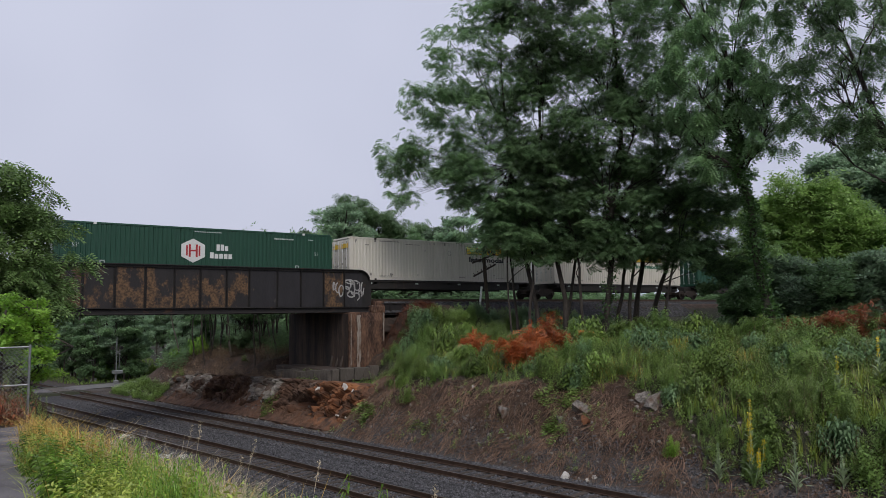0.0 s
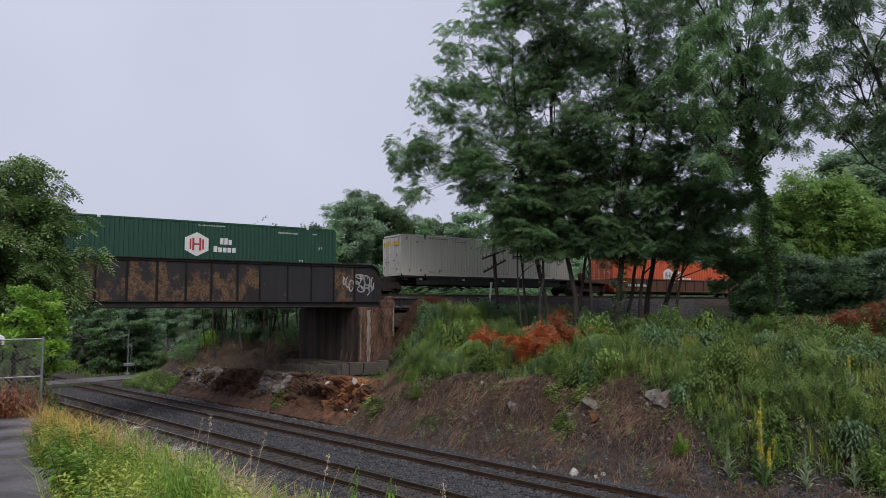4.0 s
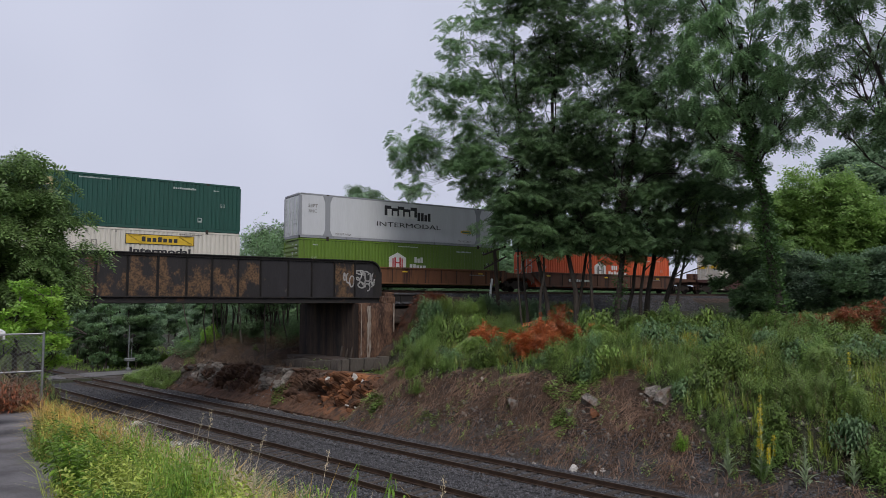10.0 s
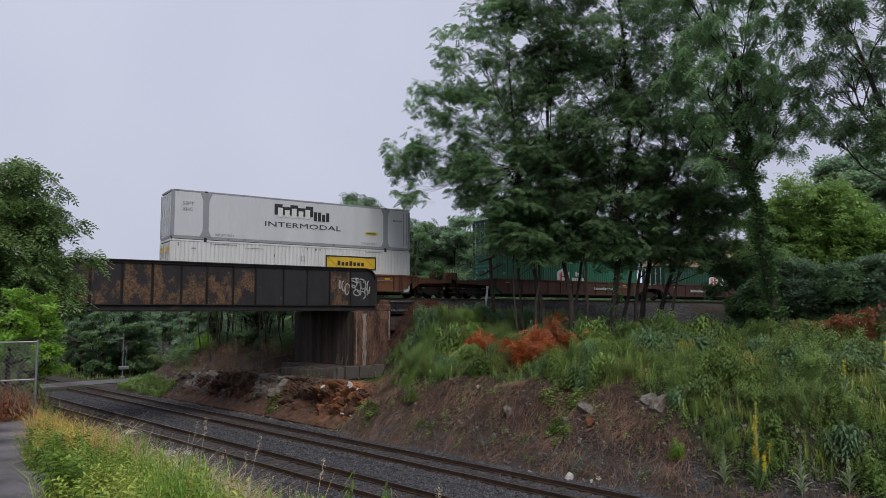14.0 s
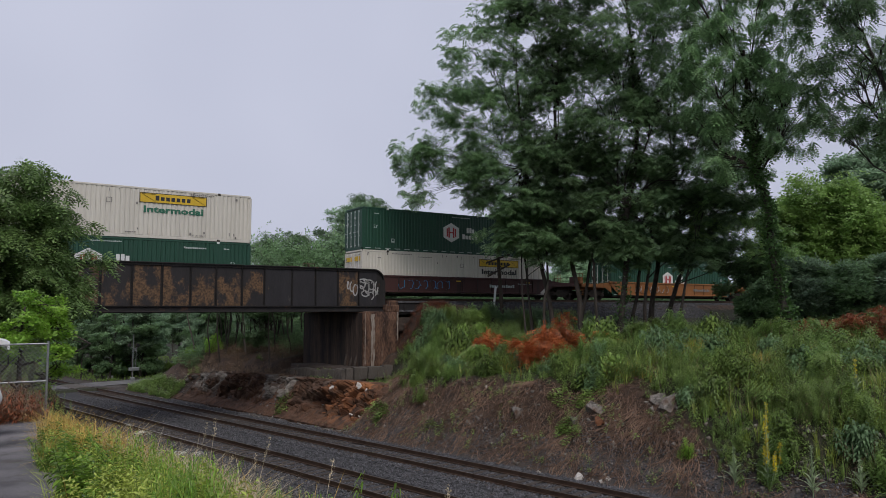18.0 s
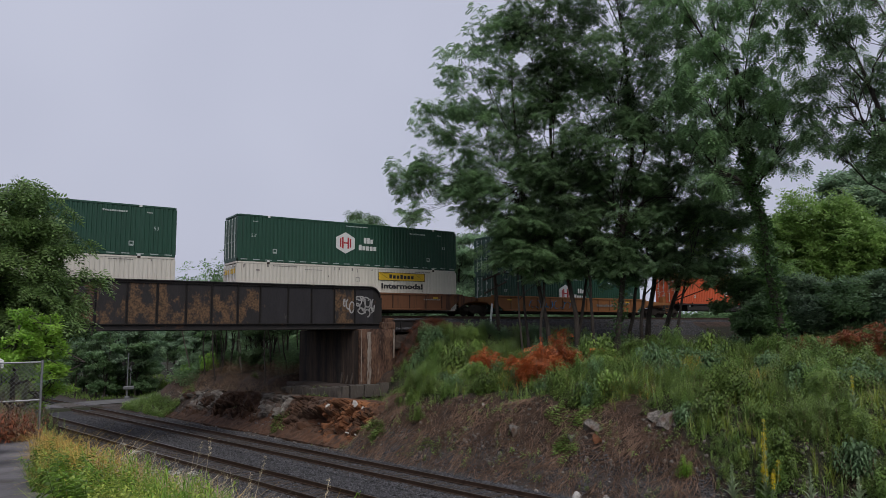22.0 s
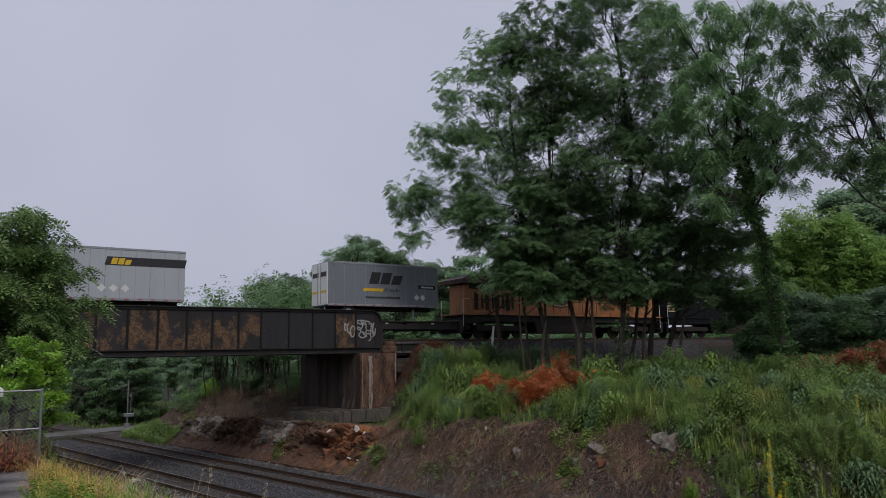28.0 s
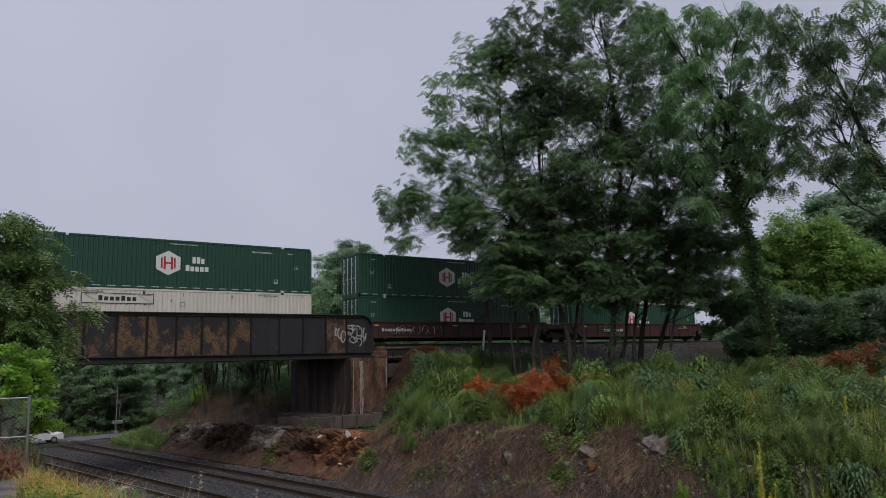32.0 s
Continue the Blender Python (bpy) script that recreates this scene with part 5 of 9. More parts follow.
SINGLES = [(4.45, "hub"), (21.9, "jb"), (40.5, "jb_green"), (59.3, "hub"), (78.0, "hub"), (99.1, "jb"), (464.85, "hub_orange"), (483.4, "jb_dark_left")]
STACKS = [(120.1, "hub_orange", "hub", "well_brown", 1, 0), (139.7, "kllm", "jb_low", "well_rust", 0, 0), (159.5, "hub_mid", "hub_mid", "well_rust", 0, 1),
          (183.0, "jb", "emp_l", "well_brown", 1, 0), (202.92, "hub_lime", "prime", "well_rust", 0, 0), (222.65, "hub_orange", "emp_r", "well_brown", 0, 1),
          (246.3, "jb", "jb_plain", "well_maroon", 1, 1), (270.05, "jb_low", "prime", "well_rust", 1, 1),
          (293.6, "hub_mid", "hub", "well_brown", 1, 0), (313.47, "hub", "jb_rusty", "well_maroon", 0, 0), (333.06, "hub", "jb_green", "well_brown", 0, 1),
          (356.75, "jb", "hub", "well_maroon", 1, 1), (380.4, "hub", "hub", "well_yellow", 1, 1), (404.1, "jb_left", "hub", "well_rust", 1, 0),
          (423.8, "jb", "hub", "well_rust", 0, 0), (443.5, "hub", "hub", "well_yellow", 0, 1),
          (602.5, "jb_plain_left", "hub", "well_maroon", 1, 0), (622.07, "hub", "hub", "well_maroon", 0, 0), (641.75, "hub", "jb", "well_maroon", 0, 1)]


def assemble_train():
    for s, kind in SINGLES:
        load(kind, s, 1.28)
        spine_car(s, CL, right=s in (99.1, 483.4))
    for tag, (s, low, high, mat, lo, ro) in enumerate(STACKS):
        load(low, s, 0.36)
        load(high, s, 3.262)
        ROLLING.append((well_car(lo, ro, mat, tag + 1), s, 0.0, UPPER))


assemble_train()


def wheel(mb_r, w):
    mb = MB()
    tube(mb, [(0, -w / 2, 0), (0, -w / 2 + 0.03, 0), (0, w / 2 - 0.03, 0), (0, w / 2, 0)], [mb_r * 0.86, mb_r, mb_r, mb_r * 0.86], 20)
    return mb


def pup_trailer(s, style):
    t = thing("semi_trailer", "short slate-grey highway trailer riding on a spine car" if style else "short silver trailer with a dark stripe on a spine car", "trailer", group="trailers on the train")
    ln, h = 8.5, 2.93
    mb = MB()
    box(mb, (ln / 2, 0, h / 2), (ln, CW, h - 0.02), 0.03)
    part("box_body", mb, M["slate" if style else "silver"], t)
    mb = MB()
    for y in (-1, 1):
        box(mb, (ln / 2, y * (CW / 2 + 0.004), h - 0.06), (ln, 0.03, 0.12), 0.008)
        box(mb, (ln / 2, y * (CW / 2 + 0.004), 0.07), (ln, 0.03, 0.14), 0.008)
    for k in range(11):
        box(mb, (0.35 + k * 0.78, -CW / 2 - 0.001, h / 2), (0.025, 0.006, h - 0.3))
    part("side_rail", mb, M["grey_post"], t)
    mb = MB()
    for k in range(12):
        box(mb, (0.5 + k * 0.7, -CW / 2 - 0.022, 0.07), (0.22, 0.006, 0.05))
    part("reflective_dash", mb, M["letter_red"], t)
    for y in (-1, 1):
        d = part("rear_door", boxes(((-0.03, y * 0.63, h / 2), (0.06, 1.2, h - 0.16)), bev=0.01), M["white"], t)
        part("locking_rod", tube(MB(), [(-0.08, y * 0.25, 0.15), (-0.08, y * 0.25, h - 0.15)], 0.02, 6), M["galv"], d)
        part("sign_panel", boxes(((-0.068, y * 0.63, 2.1), (0.012, 0.95, 0.3))), M["letter_black"], d)
        part("sign_panel", boxes(((-0.068, y * 0.63, 0.95), (0.012, 0.95, 0.16))), M["yellow"], d)
    yl = -CW / 2 - 0.012
    if style == 0:
        panel(t, 4.2, 8.46, 1.95, 2.42, "letter_black", y=yl, shear=0.12, label="dark stripe")
        blocks(t, 4.5, 5.55, 2.0, 2.36, 3, "yellow", y=yl - 0.008, seed=3, slant=0.3, fat=0.85)
        xs = (4.1, 4.7, 5.3)
    else:
        blocks(t, 2.95, 5.5, 1.52, 2.32, 3, "letter_black", y=yl, seed=3, slant=0.3, fat=0.85)
        panel(t, 2.5, 4.0, 1.02, 1.22, "yellow", y=yl, name="stripe", shear=0.08)
        word(t, "Freight", 4.15, 1.04, 0.28, "letter_black", y=yl, width=1.2)
        blocks(t, 2.7, 5.4, 0.55, 0.7, 16, "letter_black", y=yl, seed=8)
        panel(t, 6.85, 8.25, 1.28, 1.56, "letter_black", y=yl)
        blocks(t, 7.1, 8.1, 1.36, 1.48, 8, "letter_white", y=yl - 0.008, seed=4)
        xs = (6.7, 7.2)
    for x in xs:
        mb = MB()
        plate(mb, [(x, 0.46), (x + 0.22, 0.68), (x, 0.9), (x - 0.22, 0.68)], yl - 0.003, yl + 0.003)
        part("placard", mb, M["letter_white"], t)
    part("underframe", boxes(((ln / 2, 0, -0.12), (ln - 0.4, 1.0, 0.22)), bev=0.02), M["iron"], t)
    for y in (-0.95, 0.95):
        w = part("wheel", wheel(0.5, 0.5), M["tyre"], t, m=pose(1.5, y, -0.42))
        part("rim", tube(MB(), [(0, -0.26, 0), (0, 0.26, 0)], 0.27, 14), M["alloy"], w)
        part("landing_leg", boxes(((ln - 1.8, y * 0.8, -0.5), (0.12, 0.12, 0.75)), bev=0.01), M["grey_post"], t)
    part("underride_guard", boxes(((0.05, 0, -0.55), (0.08, 2.3, 0.1)), ((0.05, -0.6, -0.3), (0.08, 0.08, 0.5)), ((0.05, 0.6, -0.3), (0.08, 0.08, 0.5)), bev=0.01), M["galv"], t)
    ROLLING.append((t, s, 0.0, UPPER + 2.2))
    spine_car(s - 1.0, 13.5)


pup_trailer(508.3, 1)
pup_trailer(525.7, 0)
pup_trailer(543.25, 1)


# ---- locomotives: origin at the rear, rail level ----
def loco_running_gear(c, ln, mat, deck_mat):
    part("frame", boxes(((ln / 2, 0, 1.5), (ln - 0.8, 2.6, 0.5)), bev=0.04), M[mat], c, "deep frame along the walkway")
    part("deck", boxes(((ln / 2, 0, 1.8), (ln - 0.3, 3.05, 0.1)), bev=0.01), M[deck_mat], c)
    mb = MB()
    plate(mb, [(7.4, 0.45), (13.6, 0.45), (13.9, 1.25), (7.1, 1.25)], -1.3, 1.3)
    part("fuel_tank", mb, M["iron"], c)
    for xc in (3.9, ln - 3.9):
        b = part("bogie_frame", boxes(((xc, -1.1, 0.78), (4.6, 0.2, 0.4)), ((xc, 1.1, 0.78), (4.6, 0.2, 0.4)), ((xc, 0, 0.85), (0.8, 2.2, 0.4)), bev=0.03), M["iron"], c)
        for dx in (-1.85, 0, 1.85):
            w = MB()
            for y in (-0.76, 0.76):
                tube(w, [(0, y - 0.07, 0), (0, y + 0.07, 0)], 0.52, 20)
            tube(w, [(0, -0.95, 0), (0, 0.95, 0)], 0.1, 8)
            part("wheelset", w, M["iron"], b, m=pose(xc + dx, 0, 0.52))
    for xe, sg in ((0.1, -1), (ln - 0.1, 1)):
        part("pilot", boxes(((xe, 0, 0.9), (0.3, 2.9, 0.95)), bev=0.04), M[mat], c)
        part("coupler", tube(MB(), [(xe, 0, 0.88), (xe + sg * 0.55, 0, 0.88)], 0.14, 8), M["iron"], c)
        mb = MB()
        for y in (-1.35, 1.35):
            for z in (0.45, 0.8, 1.15, 1.5):
                box(mb, (xe - sg * 0.45, y, z), (0.5, 0.28, 0.04))
        part("steps", mb, M["iron"], c)
        mb = MB()
        for y in (-1.42, 1.42):
            tube(mb, [(xe - sg * 0.15, y, 0.9), (xe - sg * 0.15, y, 2.9), (xe - sg * 0.7, y, 2.95)], 0.025, 6)
        part("grab_rail", mb, M["loco_orange"] if mat == "loco_grey" else M["letter_white"], c)


def handrail(c, x0, x1, n, mat):
    for y in (-1.47, 1.47):
        r = part("handrail", tube(MB(), [(x0, y, 2.88), (x1, y, 2.88)], 0.022, 6), M[mat], c)
        me = tube(MB(), [(0, 0, 1.85), (0, 0, 2.88)], 0.022, 6).mesh("stanchion")
        for k in range(n):
            part("stanchion", me, M[mat], r, m=pose(x0 + (x1 - x0) * k / (n - 1), y, 0))


def loco_cab(c, x0, x1, body, roof, trim, nose_x, nose_z):
    """Wide-nosed cab between x0 and x1, nose out to nose_x."""
    cab = part("cab", boxes((((x0 + x1) / 2, 0, 3.2), (x1 - x0, 3.0, 2.8)), bev=0.06), M[body], c)
    part("cab_roof", boxes((((x0 + x1) / 2, 0, 4.66), (x1 - x0 + 0.15, 2.9, 0.16)), (((x0 + x1) / 2, 0, 4.76), (x1 - x0 - 0.5, 2.0, 0.1)), bev=0.05), M[roof], cab)
    for wx0, wx1 in ((x0 + 0.25, x0 + 0.68), (x0 + 0.78, x0 + 1.55), (x0 + 1.65, x1 - 0.12)):
        w = part("window", boxes((((wx0 + wx1) / 2, -1.5, 4.0), (wx1 - wx0, 0.03, 0.62)), bev=0.01), M["glass"], cab)
        mb = MB()
        outline(mb, wx0 - 0.04, wx1 + 0.04, 3.65, 4.35, 0.05, -1.515)
        part("window_frame", mb, M[trim], w)
    mb = MB()
    pts = [(x1, 1.85), (nose_x, 1.85), (nose_x, nose_z - 0.1), (nose_x - 0.12, nose_z), (x1, nose_z + 0.28)]
    plate(mb, pts, -1.2, 1.2)
    part("nose", mb, M[body], c)
    for y in (-0.62, 0.62):
        part("windscreen", boxes(((x1 + 0.01, y, 4.15), (0.03, 1.05, 0.6)), bev=0.01), M["glass"], cab)
    part("headlight", boxes(((nose_x + 0.02, 0, nose_z - 0.5), (0.06, 0.5, 0.22)), bev=0.02), M["letter_white"], c)
    return cab


def hood_doors(c, x0, x1, n, mat, z0=2.05, z1=3.9):
    me = boxes(((0, -0.915, (z0 + z1) / 2), ((x1 - x0) / n - 0.06, 0.025, z1 - z0)), bev=0.008).mesh("hood_door")
    lt = boxes(((0.2, -0.935, 2.9), (0.05, 0.03, 0.16))).mesh("latch")
    for k in range(n):
        d = part("hood_door", me, M[mat], c, m=pose(x0 + (k + 0.5) * (x1 - x0) / n, 0, 0))
        part("latch", lt, M["iron"], d)


def loco_orange():
    c = thing("diesel_locomotive", "weathered orange-yellow diesel locomotive with grey roof and a painted flag", "locomotive")
    ln = 22.0
    loco_running_gear(c, ln, "spine", "loco_orange")
    part("long_hood", boxes(((12.2, 0, 3.15), (10.6, 1.8, 2.6)), bev=0.05), M["loco_orange"], c)
    part("hood_roof", boxes(((12.2, 0, 4.5), (10.6, 1.7, 0.22)), bev=0.06), M["loco_grey"], c)
    part("radiator_body", boxes(((3.9, 0, 2.95), (6.4, 2.0, 2.2)), bev=0.04), M["loco_orange"], c)
    part("radiator_recess", boxes(((3.9, 0, 3.92), (5.6, 2.06, 0.42)), bev=0.01), M["iron"], c)
    mb = MB()
    plate(mb, [(0.25, 4.1), (7.0, 4.1), (7.0, 4.55), (6.8, 4.66), (0.8, 4.66), (0.2, 4.4)], -1.52, 1.52)
    part("radiator_wing", mb, M["loco_wing"], c, "overhanging radiator wing darkened by soot")
    part("radiator_roof", boxes(((3.8, 0, 4.68), (6.0, 2.9, 0.06)), bev=0.02), M["loco_grey"], c)
    part("roof_panel", boxes(((5.4, -0.4, 4.73), (2.8, 1.6, 0.04)), bev=0.01), M["galv"], c)
    for k, x in enumerate((1.75, 2.3, 2.75, 3.3, 3.75, 4.3, 4.75, 5.2)):
        g = part("louvre_panel", boxes(((x, -1.02, 2.8), (0.36, 0.03, 1.3)), bev=0.008), M["loco_orange"] if k % 2 else M["iron"], c)
        part("louvre", boxes(((x, -1.04, 2.8), (0.2, 0.02, 1.1))), M["iron"], g)
    part("exhaust", boxes(((10.0, 0, 4.66), (0.9, 0.9, 0.22)), bev=0.04), M["iron"], c)
    part("horn", boxes(((8.3, 0, 4.75), (0.5, 0.3, 0.18)), ((8.3, -0.2, 4.85), (0.6, 0.06, 0.08)), bev=0.02), M["iron"], c)
    hood_doors(c, 7.2, 17.1, 13, "loco_orange")
    part("stripe", boxes(((12.2, -0.925, 4.0), (10.4, 0.02, 0.06))), M["letter_red"], c)
    part("grey_band", boxes(((14.4, -0.93, 4.2), (6.0, 0.03, 0.36))), M["loco_grey"], c)
    for x in (12.3, 15.2):
        part("intake_grille", boxes(((x, -0.95, 4.18), (1.1, 0.03, 0.4)), bev=0.01), M["iron"], c)
    def wave(x):
        return 0.13 * math.sin((x - 7.7) * 1.9) - 0.05 * (x - 7.7)
    mb = MB()
    for j in range(8):
        x = 9.6 + j * 0.19
        plate(mb, [(x, 3.22 + wave(x)), (x + 0.19, 3.22 + wave(x + 0.19)), (x + 0.19, 3.92 + wave(x + 0.19)), (x, 3.92 + wave(x))], -0.962, -0.956)
    f = part("flag", mb, M["loco_grey"], c, "painted flag with waving stripes")
    for k in range(9):
        mb = MB()
        for j in range(19):
            x = 7.6 + j * 0.19
            z = 3.72 - k * 0.13
            plate(mb, [(x, z + wave(x)), (x + 0.19, z + wave(x + 0.19)), (x + 0.19, z + 0.12 + wave(x + 0.19)), (x, z + 0.12 + wave(x))], -0.953, -0.947)
        part("stripe", mb, M["flag_cream"] if k % 2 else M["flag_red"], f)
    loco_cab(c, 17.2, 19.65, "loco_orange", "silver", "galv", 21.1, 3.55)
    word(c, "BUILDING AMERICA", 13.55, 3.1, 0.24, "letter_black", y=-0.96, width=2.4)
    word(c, "7422", 17.75, 2.93, 0.62, "letter_red", y=-1.525, width=1.85)
    sh = panel(c, 16.0, 16.68, 3.2, 3.45, "letter_blue", y=-0.965, name="shield", label="red, white and blue shield")
    for k in range(4):
        panel(sh, 16.02 + k * 0.17, 16.11 + k * 0.17, 2.87, 3.2, "letter_red", y=-0.965, name="stripe")
    part("sand_box", boxes(((18.6, -1.3, 2.35), (2.4, 0.5, 0.6)), bev=0.04), M["loco_orange"], c)
    handrail(c, 1.1, 17.0, 11, "iron")
    ROLLING.append((c, 553.6, 0.0, UPPER))


def loco_black():
    c = thing("diesel_locomotive", "black diesel locomotive with white numbers and pale stripes on its nose", "locomotive")
    ln = 22.0
    loco_running_gear(c, ln, "loco_black", "loco_black")
    part("long_hood", boxes(((9.2, 0, 3.1), (16.6, 1.8, 2.5)), bev=0.05), M["loco_black"], c)
    part("raised_hood", boxes(((14.3, 0, 4.5), (6.1, 1.9, 0.5)), bev=0.05), M["loco_black"], c)
    mb = MB()
    plate(mb, [(0.6, 3.75), (6.0, 3.75), (6.0, 4.45), (0.9, 4.5), (0.6, 4.3)], -1.45, 1.45)
    part("radiator_wing", mb, M["loco_black"], c)
    part("exhaust", boxes(((6.9, 0, 4.5), (0.8, 0.9, 0.36)), bev=0.04), M["iron"], c)
    part("horn", boxes(((8.6, 0, 4.55), (0.6, 0.25, 0.16)), ((8.6, -0.2, 4.66), (0.7, 0.06, 0.08)), bev=0.02), M["iron"], c)
    hood_doors(c, 2.0, 17.1, 18, "loco_black")
    loco_cab(c, 17.4, 19.8, "loco_black", "silver", "iron", 21.1, 3.72)
    word(c, "9897", 17.85, 3.17, 0.44, "letter_white", y=-1.525, width=1.45)
    word(c, "9897", 0.75, 3.62, 0.3, "letter_white", y=-1.47, width=0.6)
    for k in range(4):
        panel(c, 20.35 + 0.07 * k, 21.05, 2.42 + k * 0.2, 2.5 + k * 0.2, "pale_yellow", y=-1.21, name="nose_stripe")
        panel(c, 0.95, 1.9 - k * 0.12, 2.35 + k * 0.24, 2.48 + k * 0.24, "pale_yellow", y=-0.96, name="end_stripe")
    e = panel(c, 9.0, 9.35, 3.1, 3.7, "pale_yellow", y=-0.95, name="emblem", shear=0.3)
    blocks(e, 9.5, 11.1, 3.1, 3.7, 2, "pale_yellow", y=-0.95, seed=2, slant=0.2, fat=0.86)
    for k in range(4):
        panel(e, 6.25, 8.6 - k * 0.18, 3.08 + k * 0.15, 3.15 + k * 0.15, "pale_yellow", y=-0.95, name="streak")
    blocks(e, 8.75, 10.6, 2.62, 2.8, 7, "chalk", y=-0.95, seed=5, slant=0.3)
    blocks(e, 8.75, 10.8, 2.3, 2.48, 8, "chalk", y=-0.95, seed=6, slant=0.3)
    panel(c, 19.9, 20.6, 2.08, 2.34, "white", y=-1.25, name="notice_plate")
    for x, z, mk in ((17.7, 2.95, "letter_red"), (2.6, 3.3, "letter_white"), (5.2, 3.3, "letter_white"), (13.2, 3.6, "letter_white"), (16.2, 3.4, "letter_white"), (13.0, 2.6, "letter_white")):
        panel(c, x, x + 0.3, z, z + 0.1, mk, y=-0.95 if x < 17.3 else -1.52, name="small_sign")
    handrail(c, 1.5, 17.0, 12, "iron")
    ROLLING.append((c, 576.2, 0.0, UPPER))


loco_orange()
loco_black()


# ---- trees ----
def pinnate(pairs, lw, ll, droop=0.25):
    """A feather-shaped leaf one unit long: leaflets in pairs along a drooping stalk."""
    v, f = [], []
    rows = [(0.18 + 0.74 * k / max(pairs - 1, 1), s) for k in range(pairs) for s in (-1, 1)] + [(1.0, 0)]
    for x, s in rows:
        z = -droop * x * x
        if s:
            a, d = (x, 0.015 * s, z), Vector((0.35, s, -0.12)).normalized()
        else:
            a, d = (x - 0.04, 0, z), Vector((1, 0, -0.4)).normalized()
        w = Vector((-d.y, d.x, 0)).normalized() * lw
        a = Vector(a)
        n = len(v)
        v += [tuple(a), tuple(a + d * ll * 0.5 - w), tuple(a + d * ll), tuple(a + d * ll * 0.5 + w)]
        f.append((n, n + 1, n + 2, n + 3))
    return v, f


def tuft(n, size, seed, upright=0.3):
    """A spray of n pointed leaves from one place."""
    r = random.Random(seed)
    v, f = [], []
    for k in range(n):
        a = 2 * math.pi * (k + r.random() * 0.7) / n
        d = Vector((math.cos(a), math.sin(a), r.uniform(-0.3, 0.3) + upright)).normalized()
        w = Vector((-d.y, d.x, r.uniform(-0.3, 0.3))).normalized() * size * 0.24
        o = d * size * 0.25 + Vector((r.uniform(-0.2, 0.2), r.uniform(-0.2, 0.2), r.uniform(-0.2, 0.2))) * size
        m = len(v)
        v += [tuple(o), tuple(o + d * size * 0.5 - w), tuple(o + d * size - Vector((0, 0, 0.12 * size))), tuple(o + d * size * 0.5 + w)]
        f.append((m, m + 1, m + 2, m + 3))
    return v, f


LOCUST = pinnate(5, 0.105, 0.31)
FROND = pinnate(6, 0.08, 0.3, 0.6)
SUMAC = pinnate(5, 0.07, 0.34, 0.4)
SPRAY = tuft(7, 0.5, 2)


def crown_points(blobs, clumps, per_r2, rng, hang=0.4, flat=0.1, star=1):
    """Each ball of the crown is a set of flat sprays, one above another, that fan outwards and droop at their tips;
    star leaves spring from each twig's end.
    Gives the sprays' centres, the leaves' places and the leaves' turns."""
    centres, leaves, ways, ups = [], [], [], []
    for x, y, z, r in blobs:
        k = max(4, int(clumps * (0.5 + 0.7 * r / 2.5)))
        d = rng.normal(size=(k, 3))
        d /= np.linalg.norm(d, axis=1)[:, None]
        c = np.array([x, y, z]) + d * r * rng.uniform(0.2, 0.95, (k, 1)) ** 0.6 * np.array([1, 1, 0.85])
        az = np.arctan2(d[:, 1], d[:, 0]) + rng.normal(0, 0.5, k)
        long = r * rng.uniform(0.4, 0.7, k) * (0.7 + 0.3 * min(1, 1.8 / r))
        n = int(per_r2 * r * r * np.interp(z, [8, 14], [1.4, 1.0]) / star) * star
        i = np.repeat(rng.integers(0, k, n // star), star)
        s, w = np.repeat(rng.uniform(0, 1, n // star) ** 0.8, star), np.repeat(rng.uniform(-1, 1, n // star), star)
        w *= 1 - 0.55 * s
        out = np.stack([np.cos(az[i]), np.sin(az[i]), np.zeros(n)], 1)
        side = np.stack([-out[:, 1], out[:, 0], np.zeros(n)], 1)
        p = c[i] + out * ((s - 0.4) * 1.25 * long[i])[:, None] + side * (w * 0.8 * long[i])[:, None]
        p[:, 2] += -hang * 0.5 * long[i] * (s ** 2 + 0.5 * w ** 2) + np.repeat(rng.normal(0, flat * r, n // star), star)
        way = out * (0.35 + 0.8 * s)[:, None] + side * (w * 1.3)[:, None] + rng.normal(size=(n, 3)) * 0.35
        if star > 1:
            a = rng.uniform(0, 2 * np.pi, n)
            way = out * 0.45 + np.stack([np.cos(a), np.sin(a), rng.uniform(-0.25, 0.3, n)], 1)
            p = p + rng.normal(size=(n, 3)) * 0.05
        way[:, 2] -= hang * rng.uniform(0.2, 1.3, n)
        centres.append(c)
        leaves.append(p)
        ways.append(way)
        ups.append(np.array([0, 0, 1.0]) + out * 0.25 + rng.normal(size=(n, 3)) * 0.38)
    e1, up = np.concatenate(ways), np.concatenate(ups)
    e1 /= np.linalg.norm(e1, axis=1)[:, None]
    e2 = np.cross(up, e1)
    e2 /= np.linalg.norm(e2, axis=1)[:, None]
    return centres, np.concatenate(leaves), np.stack([e1, e2, np.cross(e1, e2)], 2)


def wander(a, b, n, rng, amount):
    a, b = np.array(a, float), np.array(b, float)
    out = []
    off = np.zeros(3)
    for k in range(n + 1):
        t = k / n
        out.append(tuple(a + (b - a) * t + off * math.sin(math.pi * t)))
        off = off + rng.normal(size=3) * amount * np.array([1, 1, 0.4])
    return out


